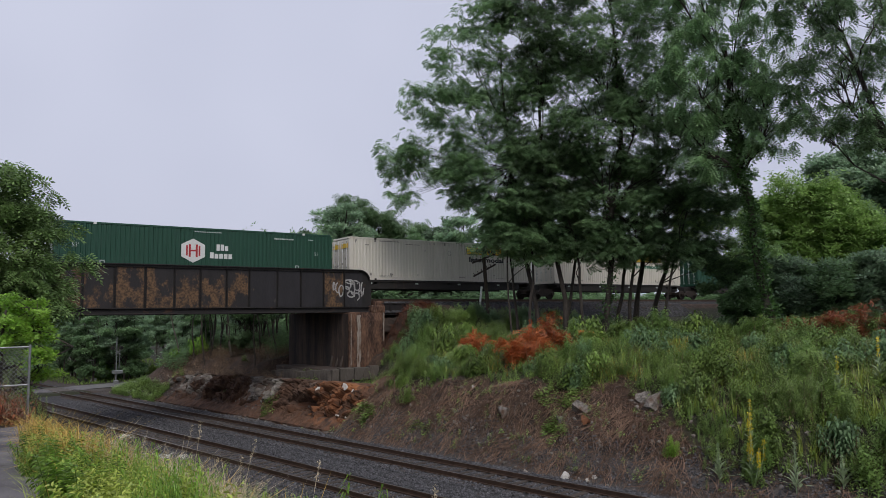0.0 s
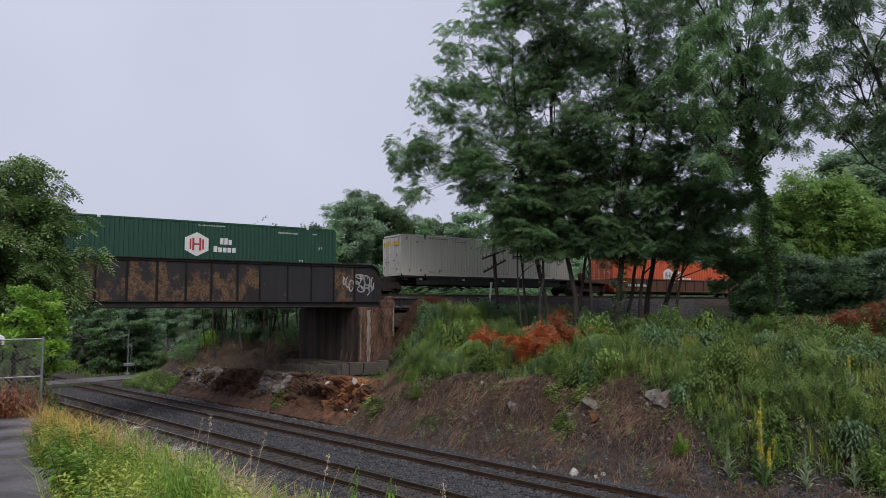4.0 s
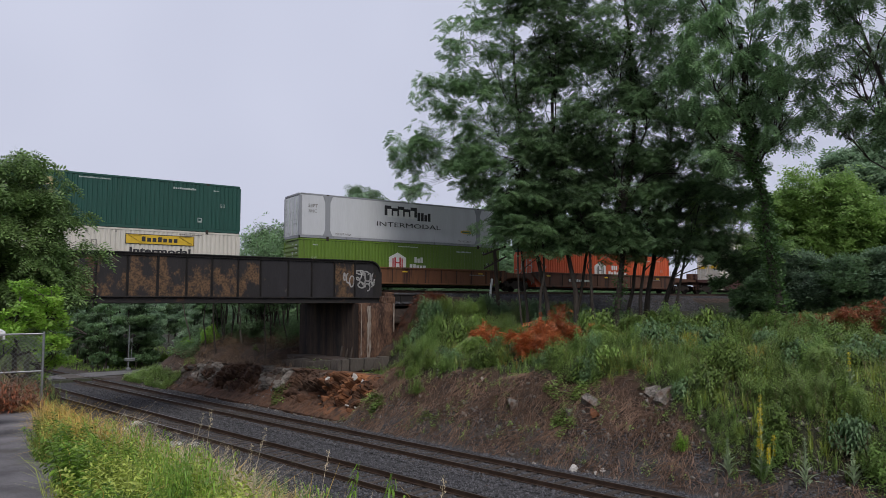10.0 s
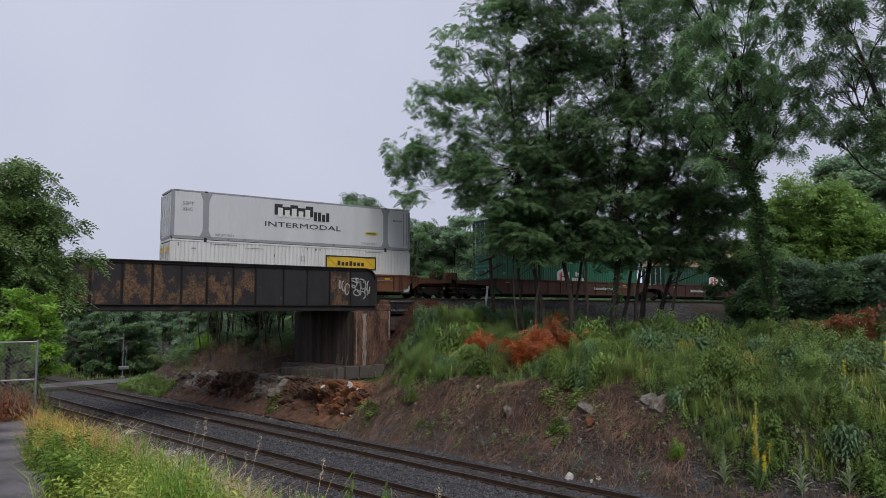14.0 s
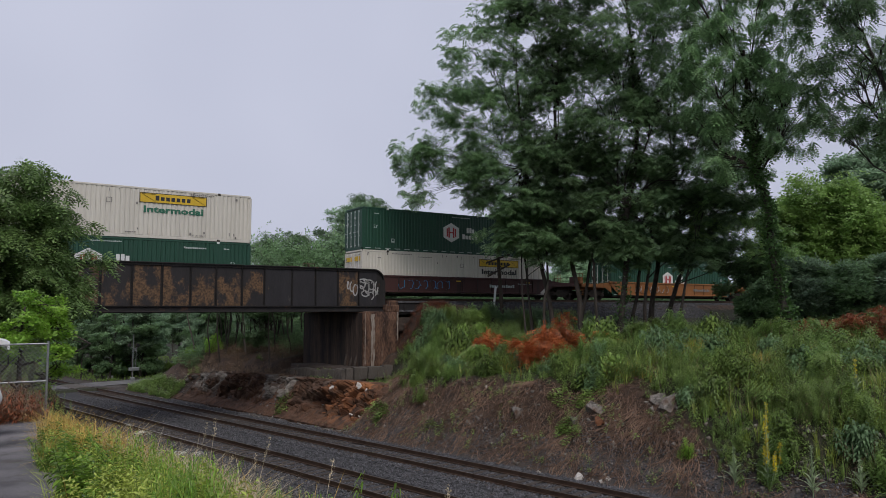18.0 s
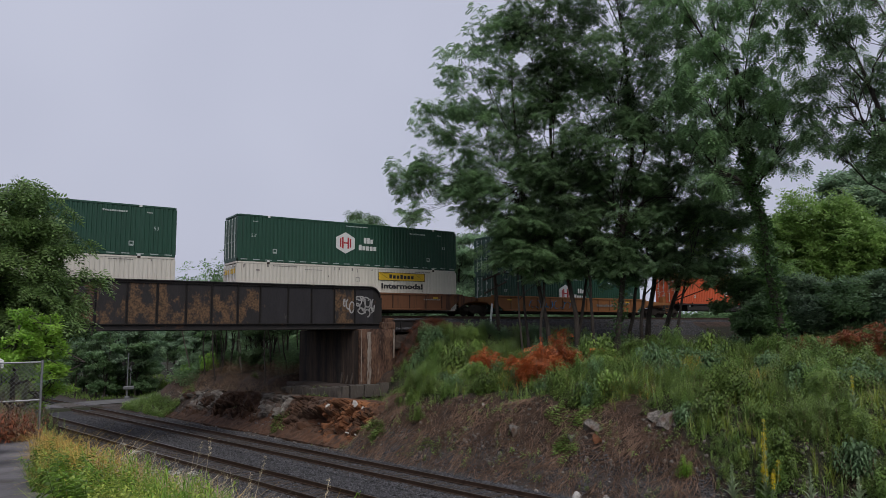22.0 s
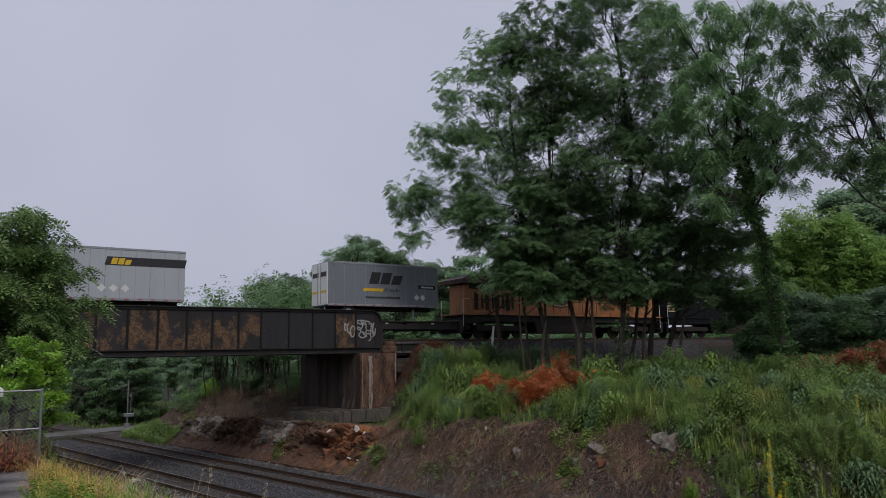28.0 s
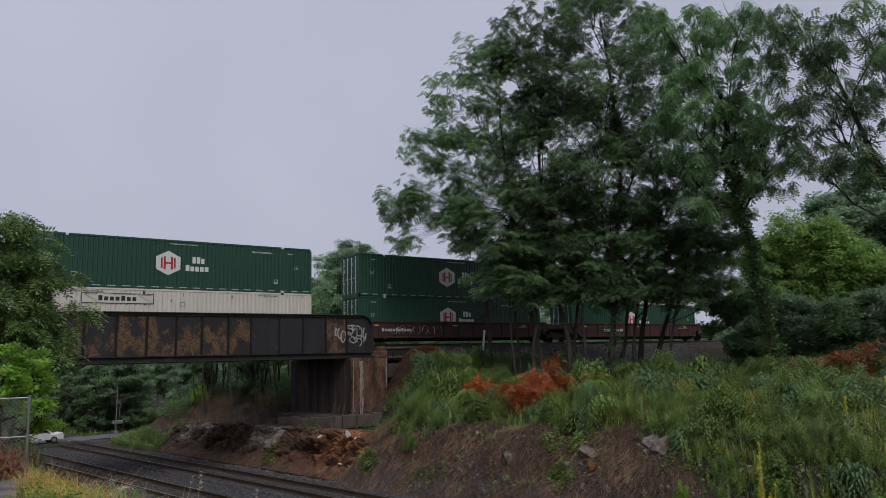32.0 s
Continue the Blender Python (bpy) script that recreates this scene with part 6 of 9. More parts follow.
def tree(label, base, top, r0, blobs, leaf, template, scale, per_r2, seed, clumps=19, bark="bark", first=0.35, category="tree", group="", ivy=0, hang=0.4, flat=0.1, star=1, name="tree"):
    rng = np.random.default_rng(seed)
    t = thing(name, label, category, Matrix.Translation(base), group=group)
    o = np.array(base)
    stem = [np.array(p) - o for p in wander(base, top, 9, rng, 0.14 * (top[2] - base[2]) / 14)]
    radii = [r0 * (1.25 if k == 0 else 1.0) * (1 - 0.075 * k) for k in range(10)]
    mb = MB()
    tube(mb, [stem[0] - np.array([0, 0, 0.35])] + stem, [r0 * 1.5] + radii, 9)
    part("trunk", mb.mesh("trunk", True), M[bark], t)
    blobs = [(b[0] - o[0], b[1] - o[1], b[2] - o[2], b[3]) for b in blobs]
    centres, leaves, rots = crown_points(blobs, clumps, per_r2, rng, hang, flat, star)
    for b, cs in zip(blobs, centres):
        h = stem[-1][2]
        want = np.clip((b[2] - b[3] * 0.8) / max(h, 0.1) - 0.12, first, 0.92)
        k = int(want * 9)
        a = stem[k]
        mb = MB()
        c = np.array(b[:3])
        rl = max(radii[k] * 0.5, 0.03) * (0.55 if math.hypot(b[0] - a[0], b[1] - a[1]) > 3.2 else 1.0)
        limb = wander(a, c, 5, rng, 0.26)
        tube(mb, limb, [rl * (1 - 0.13 * j) for j in range(6)], 6)
        for q in cs:
            j = int(rng.integers(2, 6))
            tw = wander(limb[j], q, 3, rng, 0.1)
            tube(mb, tw, [rl * 0.4, rl * 0.3, rl * 0.2, rl * 0.1], 4, cap=False)
        part("limb", mb.mesh("limb", True), M[bark], t)
    me = cluster_mesh("crown", *template, rots, leaves, scale * rng.uniform(0.7, 1.25, len(leaves)))
    part("crown", me, M[leaf], t)
    if ivy:
        k = ivy
        s = rng.uniform(0.02, 0.8, k) ** 0.9
        pts = np.array([np.array(stem)[np.minimum((s * 9).astype(int), 8)] * (1 - (s * 9) % 1)[:, None] + np.array(stem)[np.minimum((s * 9).astype(int) + 1, 9)] * ((s * 9) % 1)[:, None]])[0]
        pts = pts + rng.normal(size=(k, 3)) * np.array([0.2, 0.2, 0.2]) * (1 + 0.4 * np.sin(s * 23))[:, None]
        me = cluster_mesh("ivy", *tuft(5, 0.24, 7), turns(rng, k, 0.9), pts, rng.uniform(0.6, 1.2, k))
        part("ivy", me, M["ivy"], t, "ivy climbing the trunk")
    return t


GROVE = "locust grove beside the upper track"
tree("tall locust tree with a leaning stem and a spreading feathery crown", (30.9, -10.0, 4.3), (29.3, -8.6, 24.0), 0.15,
     [(24.2, -4.7, 16.8, 1.7), (24.1, -4.8, 13.8, 1.0), (26.5, -6.4, 15.0, 1.5), (30.0, -9.0, 16.5, 2.4), (30.2, -9.2, 21.0, 2.2), (23.6, -4.3, 15.6, 1.2), (25.5, -5.6, 20.1, 2.2), (27.2, -6.8, 23.5, 2.5), (29.1, -8.2, 26.2, 2.3), (26.2, -6.0, 17.0, 2.3), (28.4, -7.6, 19.9, 3.1), (28.5, -7.8, 15.3, 2.7),
      (27.5, -7.0, 13.7, 1.5), (30.2, -9.1, 13.0, 2.2), (28.6, -8.4, 11.6, 1.9), (30.0, -9.6, 10.4, 1.6), (28.7, -9.0, 11.4, 1.4), (28.3, -8.9, 13.1, 1.8), (26.8, -8.0, 15.1, 1.5), (30.5, -10.8, 10.0, 1.4), (29.9, -10.2, 11.6, 1.8)], "leaf", LOCUST, 0.41, 168, 1, first=0.58, star=3, group=GROVE)
tree("tall locust tree with a slender pale stem", (31.6, -11.6, 4.5), (32.2, -9.9, 26.5), 0.16,
     [(31.0, -11.2, 13.6, 2.0), (30.2, -10.6, 15.5, 1.8), (31.6, -11.6, 16.6, 2.0), (29.4, -10.0, 12.6, 1.6), (31.8, -9.3, 28.1, 2.8), (30.4, -8.9, 26.6, 2.0), (32.8, -10.2, 23.9, 3.5), (31.6, -9.0, 18.9, 3.5), (32.8, -10.2, 14.2, 2.8), (31.3, -9.6, 22.6, 2.6), (30.6, -9.0, 11.6, 1.7), (32.6, -11.2, 11.0, 1.9), (32.1, -12.3, 10.2, 1.4), (31.2, -11.6, 10.4, 1.3)], "leaf", LOCUST, 0.41, 172, 2, star=3, group=GROVE)
tree("tall locust tree with ivy round its trunk", (33.2, -13.2, 4.5), (33.6, -13.9, 27.5), 0.19,
     [(33.6, -13.9, 27.8, 2.8), (35.1, -15.7, 26.3, 2.3), (33.8, -14.2, 22.8, 3.4), (33.4, -13.7, 17.6, 3.4), (33.7, -14.1, 13.6, 2.7), (32.9, -13.2, 30.3, 2.2), (35.2, -15.4, 19.8, 2.4), (33.3, -13.0, 11.4, 1.7), (34.6, -14.6, 11.0, 2.0), (35.4, -15.6, 14.5, 2.2), (33.3, -13.6, 9.9, 1.3), (34.4, -14.4, 10.0, 1.3), (32.8, -13.1, 10.5, 1.8), (33.2, -12.0, 19.5, 2.6), (33.0, -11.8, 16.0, 2.4), (33.3, -12.2, 23.5, 2.4)], "leaf", LOCUST, 0.41, 159, 3, star=3, group=GROVE, ivy=600)
tree("locust tree forked close to the ground", (36.4, -12.9, 4.9), (37.8, -14.3, 22.5), 0.17,
     [(38.2, -14.8, 25.0, 2.2), (37.8, -14.3, 20.4, 2.9), (38.1, -14.7, 16.2, 2.9), (37.8, -14.2, 12.8, 2.3), (39.0, -15.9, 12.7, 2.1), (36.9, -13.4, 11.0, 1.6), (38.6, -15.8, 10.0, 1.8), (39.6, -17.0, 15.0, 2.0), (35.4, -14.4, 10.1, 1.4), (36.2, -15.5, 9.8, 1.3), (37.2, -16.8, 9.6, 1.3), (38.8, -17.4, 15.3, 1.8), (38.3, -17.8, 12.4, 1.7), (38.0, -16.4, 17.6, 2.0)], "leaf", LOCUST, 0.41, 159, 4, star=3, group=GROVE)
tree("slim dark locust tree with a crooked stem", (37.0, -13.5, 4.9), (38.8, -15.4, 13.5), 0.17,
     [(39.2, -16.2, 12.4, 2.1), (40.4, -17.6, 11.2, 1.9), (38.2, -15.2, 10.6, 1.6), (40.8, -18.4, 9.6, 1.6)], "leaf_mid", LOCUST, 0.41, 105, 5, star=3, group=GROVE)
tree("thin dark sapling among the locust trees", (30.5, -8.3, 4.6), (30.1, -8.2, 13.5), 0.1,
     [(30.0, -8.2, 13.6, 1.5), (29.7, -8.0, 11.6, 1.3)], "leaf", LOCUST, 0.41, 175, 6, clumps=8, star=3, group=GROVE)
tree("crooked dark locust stem under the canopy", (31.9, -11.0, 4.5), (33.9, -12.4, 15.0), 0.12,
     [(34.2, -12.6, 15.2, 1.8), (33.4, -12.0, 12.3, 1.4)], "leaf", LOCUST, 0.41, 168, 7, clumps=8, star=3, group=GROVE)
for k, (bx, by, tx, ty) in enumerate(((29.0, -9.5, 28.7, -9.2), (29.9, -10.2, 29.6, -10.0), (32.3, -12.5, 31.4, -11.9), (34.8, -13.8, 35.3, -14.4), (36.0, -15.2, 37.4, -16.6))):
    tree("slender dark locust stem in the grove", (bx, by, hz(bx, by)), (tx, ty, 12.5), (0.07, 0.11, 0.12, 0.13, 0.1)[k],
         [(tx, ty, 12.6, 1.6), (tx + 0.5, ty - 0.4, 10.6, 1.3)], "leaf", LOCUST, 0.41, 172, 60 + k, clumps=8, star=3, group=GROVE)
tree("dark bent locust stem under the canopy", (34.8, -12.7, 4.8), (36.4, -13.6, 15.0), 0.13,
     [(36.4, -13.6, 15.4, 1.9), (35.7, -13.4, 12.4, 1.5)], "leaf", LOCUST, 0.41, 168, 8, clumps=8, star=3, group=GROVE)
tree("tall tree with a leaning trunk thickly wrapped in ivy", (36.1, -22.4, 4.7), (35.3, -21.0, 20.5), 0.26,
     [(33.4, -18.6, 24.8, 1.6), (34.6, -20.2, 25.0, 1.6), (35.6, -22.0, 24.6, 1.7), (34.9, -20.4, 22.2, 1.9), (34.3, -19.6, 19.7, 2.2), (35.6, -21.5, 19.7, 2.2), (35.1, -20.9, 16.8, 2.1), (36.2, -22.6, 17.5, 1.8), (36.4, -23.0, 15.5, 1.2), (36.0, -22.2, 21.5, 1.9), (33.8, -19.0, 17.6, 1.6), (34.6, -20.0, 14.6, 1.2)],
     "leaf", FROND, 0.6, 104, 9, first=0.6, ivy=1500, hang=0.85, star=7)
tree("broad tree at the end of the grove, with an open crown", (38.2, -31.0, 4.7), (36.3, -26.9, 19.5), 0.24,
     [(35.7, -25.8, 22.0, 2.3), (36.7, -27.9, 22.0, 2.7), (35.4, -25.1, 18.8, 1.8), (36.1, -26.7, 18.1, 2.3), (36.6, -27.8, 15.9, 2.0), (35.5, -25.4, 15.7, 1.5), (36.4, -27.3, 14.5, 1.4), (35.1, -24.8, 22.9, 1.8), (37.3, -29.4, 19.2, 2.7), (37.8, -30.5, 15.0, 2.0)],
     "leaf", FROND, 0.53, 76, 10, first=0.55, hang=0.6, star=6)
tree("rounded bright green tree behind the shrubs", (55.2, -14.6, 5.4), (54.9, -14.6, 14.0), 0.25,
     [(54.6, -14.5, 13.6, 3.3), (53.7, -12.8, 12.4, 2.8), (55.5, -16.2, 12.1, 3.2), (54.4, -14.0, 10.1, 3.6), (56.5, -17.8, 10.4, 2.8), (53.0, -11.6, 9.6, 2.4)], "leaf_round", SPRAY, 0.55, 210, 11, clumps=30, hang=0.15, flat=0.16)
tree("grey-green tree in the distance", (81.5, -6, 6.0), (81.5, -6, 22), 0.35,
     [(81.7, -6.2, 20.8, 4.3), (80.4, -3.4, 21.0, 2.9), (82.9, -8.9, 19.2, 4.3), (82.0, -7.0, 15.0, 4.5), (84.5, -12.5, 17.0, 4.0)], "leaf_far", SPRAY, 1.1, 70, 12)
for k, (x, y, z, r) in enumerate(((39.4, -18.3, 7.6, 2.0), (41.2, -20.4, 7.2, 2.4), (41.9, -22.9, 7.0, 2.5), (42.8, -25.4, 7.4, 2.6), (43.4, -28.4, 7.2, 2.6), (45.5, -17.0, 7.8, 2.4))):
    tree("dense dark green shrub beside the bank", (x, y, 5.2), (x, y, z + 0.6), 0.09,
         [(x, y, z, r), (x + 0.8, y + 0.5, z + 1.0, r * 0.6), (x - 0.7, y - 0.6, z - 0.8, r * 0.7), (x + 0.3, y - 0.9, z + 0.4, r * 0.6)], "leaf_far" if k % 2 else "leaf", SPRAY, 0.5, 210, 30 + k, clumps=10, first=0.2, category="shrub", name="shrub")
tree("feathery tree behind the railway embankment", (37.5, 25.0, 4.0), (36.9, 25.0, 17), 0.25,
     [(36.3, 25.2, 17.9, 2.2), (38.5, 24.0, 15.8, 2.5), (34.7, 26.0, 15.0, 2.0), (41.1, 22.4, 14.9, 2.4), (44.2, 20.4, 14.0, 2.4), (37.5, 24.5, 13.2, 3.2), (41.5, 22.5, 12.2, 3.0), (35.0, 26.0, 12.6, 2.6), (45.0, 20.0, 11.5, 3.0)], "leaf", SUMAC, 0.75, 150, 13, clumps=26, star=5, hang=0.6)
tree("tree behind the bridge", (34.6, 44.8, 3.0), (34.6, 44.8, 14), 0.25,
     [(35.5, 44.2, 15.4, 2.4), (32.2, 45.5, 14.7, 2.1), (37.9, 43.3, 14.0, 2.3), (35.0, 44.5, 12.0, 3.0), (39.5, 43.5, 11.0, 2.6)], "leaf", SUMAC, 0.8, 135, 14, clumps=26, star=5, hang=0.6)
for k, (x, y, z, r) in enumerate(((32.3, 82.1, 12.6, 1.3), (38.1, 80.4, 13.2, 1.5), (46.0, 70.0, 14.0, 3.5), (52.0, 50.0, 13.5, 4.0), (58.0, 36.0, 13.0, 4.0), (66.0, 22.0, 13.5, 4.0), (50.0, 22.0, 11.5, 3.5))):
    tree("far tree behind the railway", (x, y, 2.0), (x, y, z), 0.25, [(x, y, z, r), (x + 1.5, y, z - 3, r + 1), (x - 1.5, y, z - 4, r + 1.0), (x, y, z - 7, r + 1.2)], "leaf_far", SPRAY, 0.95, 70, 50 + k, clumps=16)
tree("dense green tree close beside the bridge", (0.2, -18.6, 2.6), (0.6, -18.8, 9.5), 0.16,
     [(1.0, -18.9, 10.0, 1.1), (1.8, -18.9, 9.5, 1.0), (2.2, -19.0, 9.0, 0.75), (1.0, -18.9, 8.6, 1.5), (2.1, -19.0, 8.2, 1.1), (1.6, -18.9, 7.3, 1.5), (2.55, -19.0, 7.2, 0.6), (2.0, -19.0, 6.6, 1.0), (-0.1, -18.9, 9.4, 1.7), (0.0, -18.9, 7.2, 1.8), (-1.8, -18.9, 8.8, 1.8),
      (0.9, -19.0, 6.2, 1.0), (1.9, -19.0, 5.6, 0.8)], "leaf_mid", SUMAC, 0.42, 250, 15, clumps=22, star=5, hang=0.6)
tree("bright yellow-green young tree by the fence", (0.9, -26.4, 4.0), (1.0, -26.4, 6.2), 0.06,
     [(1.1, -26.4, 5.9, 0.55), (1.55, -26.4, 5.75, 0.5), (1.55, -26.4, 5.15, 0.45), (0.9, -26.4, 5.4, 0.6), (0.3, -26.4, 5.8, 0.7), (1.25, -26.4, 6.25, 0.5), (1.7, -26.3, 4.7, 0.4), (-0.5, -26.2, 5.9, 0.7)], "leaf_yellow", SPRAY, 0.19, 430, 16, clumps=14, first=0.2)


def woods():
    """Trees beyond the bridge: a few models, each copied to its places."""
    rng = np.random.default_rng(77)
    models = []
    for k in range(4):
        h = (9.5, 11.5, 13, 10.5)[k]
        bl = []
        for j in range(8):
            a = rng.uniform(0, 6.28)
            zz = h * rng.uniform(0.15, 1.0)
            rr = rng.uniform(0.4, 2.0)
            bl.append((rr * math.cos(a), rr * math.sin(a), zz, rng.uniform(1.1, 1.9)))
        bl.append((0, 0, h, 1.6))
        models.append(tree("woodland tree with a slim dark stem beyond the bridge", (0, 0, 0), (0.4, 0.3, h), 0.13 + 0.02 * k, bl, "leaf" if k % 2 else "leaf_far", SPRAY, 0.7, 48, 90 + k, clumps=9, first=0.3, group="woods beyond the bridge"))
    places = []
    for k in range(26):
        u, v = rng.uniform(27.5, 52), rng.uniform(47, 66)
        places.append((u, v))
    for k in range(22):
        places.append((rng.uniform(25, 58), rng.uniform(74, 100)))
    for k in range(16):
        places.append((rng.uniform(-14, 12), rng.uniform(76, 118)))
    for k in range(20):
        places.append((rng.uniform(24, 44), rng.uniform(72, 84)))
    for k in range(8):
        places.append((rng.uniform(22, 60), rng.uniform(100, 125)))
    used = [0, 0, 0, 0]
    for k, (u, v) in enumerate(places):
        x, y = to_xy(u, v)
        if y < 4.5:
            continue
        if abs(x - 37) < 3 and 20 < y < 30:
            continue
        j = k % 4
        size = rng.uniform(0.75, 1.1)
        if math.degrees(math.atan2(x, y - EYE[1])) < 24:
            size = min(size, (6 + 0.045 * math.hypot(x, y - EYE[1])) / (12.0, 14.0, 15.5, 13.0)[j])
        m = pose(x, y, hz(x, y) - 0.1, 0, 0, rng.uniform(0, 360)) @ Matrix.Diagonal((size, size, size, 1))
        if used[j] == 0:
            models[j].matrix_basis = m
        else:
            ob = copy_thing(models[j], m)
        used[j] += 1


woods()


def thin_stems():
    """Bare slender stems of young trees on the slope under the bridge."""
    rng = np.random.default_rng(5)
    for k in range(46):
        u, v = rng.uniform(26.3, 33), rng.uniform(43.5, 57)
        x, y = to_xy(u, v)
        z = hz(x, y)
        h = rng.uniform(4.5, 8)
        t = thing("sapling", "slender pale sapling stem on the slope" if k % 5 == 0 else "slender dark sapling stem on the slope", "sapling", Matrix.Translation((x, y, z)), group="saplings under the bridge")
        mb = MB()
        pts = wander((0, 0, -0.2), (rng.normal(0, 0.5), rng.normal(0, 0.5), h), 6, rng, 0.12)
        tube(mb, pts, [0.06 - 0.007 * j for j in range(7)], 6)
        part("stem", mb, M["bark_pale"] if k % 5 == 0 else M["bark"], t)
        n = 70
        lv = np.array([pts[-1]]) + rng.normal(size=(n, 3)) * np.array([0.7, 0.7, 0.9]) - np.array([0, 0, 0.6])
        part("crown", cluster_mesh("crown", *SPRAY, turns(rng, n, 0.7), lv, 0.6 * rng.uniform(0.7, 1.2, n)), M["leaf"], t)


thin_stems()


def far_woods():
    """The tree line that closes the view all round."""
    rng = np.random.default_rng(3)
    n = 5200
    a = rng.uniform(0, 2 * np.pi, n)
    r = rng.uniform(150, 175, n)
    a = np.where(np.abs(np.sin(a)) < 0.06, a + 0.35, a)
    x, y = r * np.cos(a), r * np.sin(a)
    top = 10 + 2.5 * np.sin(a * 9) + 1.5 * np.sin(a * 23 + 1)
    z = rng.uniform(0, 1, n) ** 0.7 * top
    # the leaf colour itself carries the haze of the distance
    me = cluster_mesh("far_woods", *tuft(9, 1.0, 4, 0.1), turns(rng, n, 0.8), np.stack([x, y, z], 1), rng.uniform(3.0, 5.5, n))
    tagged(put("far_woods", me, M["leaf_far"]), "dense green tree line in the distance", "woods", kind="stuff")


far_woods()


# ---- plants of the banks ----
def scatter(rng, n, u0, u1, v0, v1):
    u, v = rng.uniform(u0, u1, n), rng.uniform(v0, v1, n)
    x, y = to_xy(u, v)
    return u, v, np.array(x), np.array(y)


def weed(seed, n=12, h=1.0, lw=0.05, ll=0.3, droop=0.1, up=0.35, fold=False):
    """An upright weed: a stem with leaves in a spiral."""
    r = random.Random(seed)
    sw = min(0.012, 0.16 * lw + 0.0008)
    v, f = [(-sw, 0, 0), (sw, 0, 0), (0.4 * sw, 0, h), (-0.4 * sw, 0, h)], [(0, 1, 2, 3)]
    for k in range(n):
        a = k * 2.4 + r.uniform(-0.4, 0.4)
        z = h * (0.15 + 0.83 * k / n)
        s = ll * (1.1 - 0.55 * k / n) * r.uniform(0.8, 1.2)
        d = Vector((math.cos(a), math.sin(a), up))
        w = Vector((-d.y, d.x, 0)) * lw * (1.1 - 0.4 * k / n)
        o = Vector((0, 0, z))
        m = len(v)
        if fold:
            # an oval leaf in two halves, folded a little along its midrib
            tip, lift = o + d * s - Vector((0, 0, droop * s)), Vector((0, 0, 0.25 * lw))
            v += [tuple(o), tuple(o + d * s * 0.3 - w * 0.9 + lift), tuple(o + d * s * 0.68 - w * 0.75 + lift - Vector((0, 0, 0.4 * droop * s))), tuple(tip),
                  tuple(o + d * s * 0.68 + w * 0.75 + lift - Vector((0, 0, 0.4 * droop * s))), tuple(o + d * s * 0.3 + w * 0.9 + lift)]
            f += [(m, m + 1, m + 2, m + 3), (m, m + 3, m + 4, m + 5)]
            continue
        v += [tuple(o), tuple(o + d * s * 0.5 - w), tuple(o + d * s - Vector((0, 0, droop * s + 0.06))), tuple(o + d * s * 0.5 + w)]
        f.append((m, m + 1, m + 2, m + 3))
    return v, f


def grass_tuft(seed, n=9, h=0.7, w=0.008, lean=0.35):
    r = random.Random(seed)
    v, f = [], []
    for k in range(n):
        a = r.uniform(0, 6.28)
        d = Vector((math.cos(a), math.sin(a), 0))
        s = Vector((-d.y, d.x, 0)) * w
        b = d * r.uniform(0, 0.08)
        hh = h * r.uniform(0.6, 1.1)
        l = lean * r.uniform(0.4, 1.2) * hh
        p0, p1, p2 = b, b + d * l * 0.35 + Vector((0, 0, hh * 0.6)), b + d * l + Vector((0, 0, hh * (0.98 - 0.3 * lean)))
        m = len(v)
        v += [tuple(p0 - s), tuple(p0 + s), tuple(p1 + s * 0.8), tuple(p1 - s * 0.8), tuple(p2 + s * 0.15), tuple(p2 - s * 0.15)]
        f += [(m, m + 1, m + 2, m + 3), (m + 3, m + 2, m + 4, m + 5)]
    return v, f


def sow(name, label, category, template, mat, x, y, scale, rng, tilt=0.12, dz=-0.03):
    z = height(x, y) + dz
    me = cluster_mesh(name, *template, turns(rng, len(x), tilt), np.stack([x, y, z], 1), scale)
    return tagged(put(name, me, M[mat]), label, category, kind="stuff")


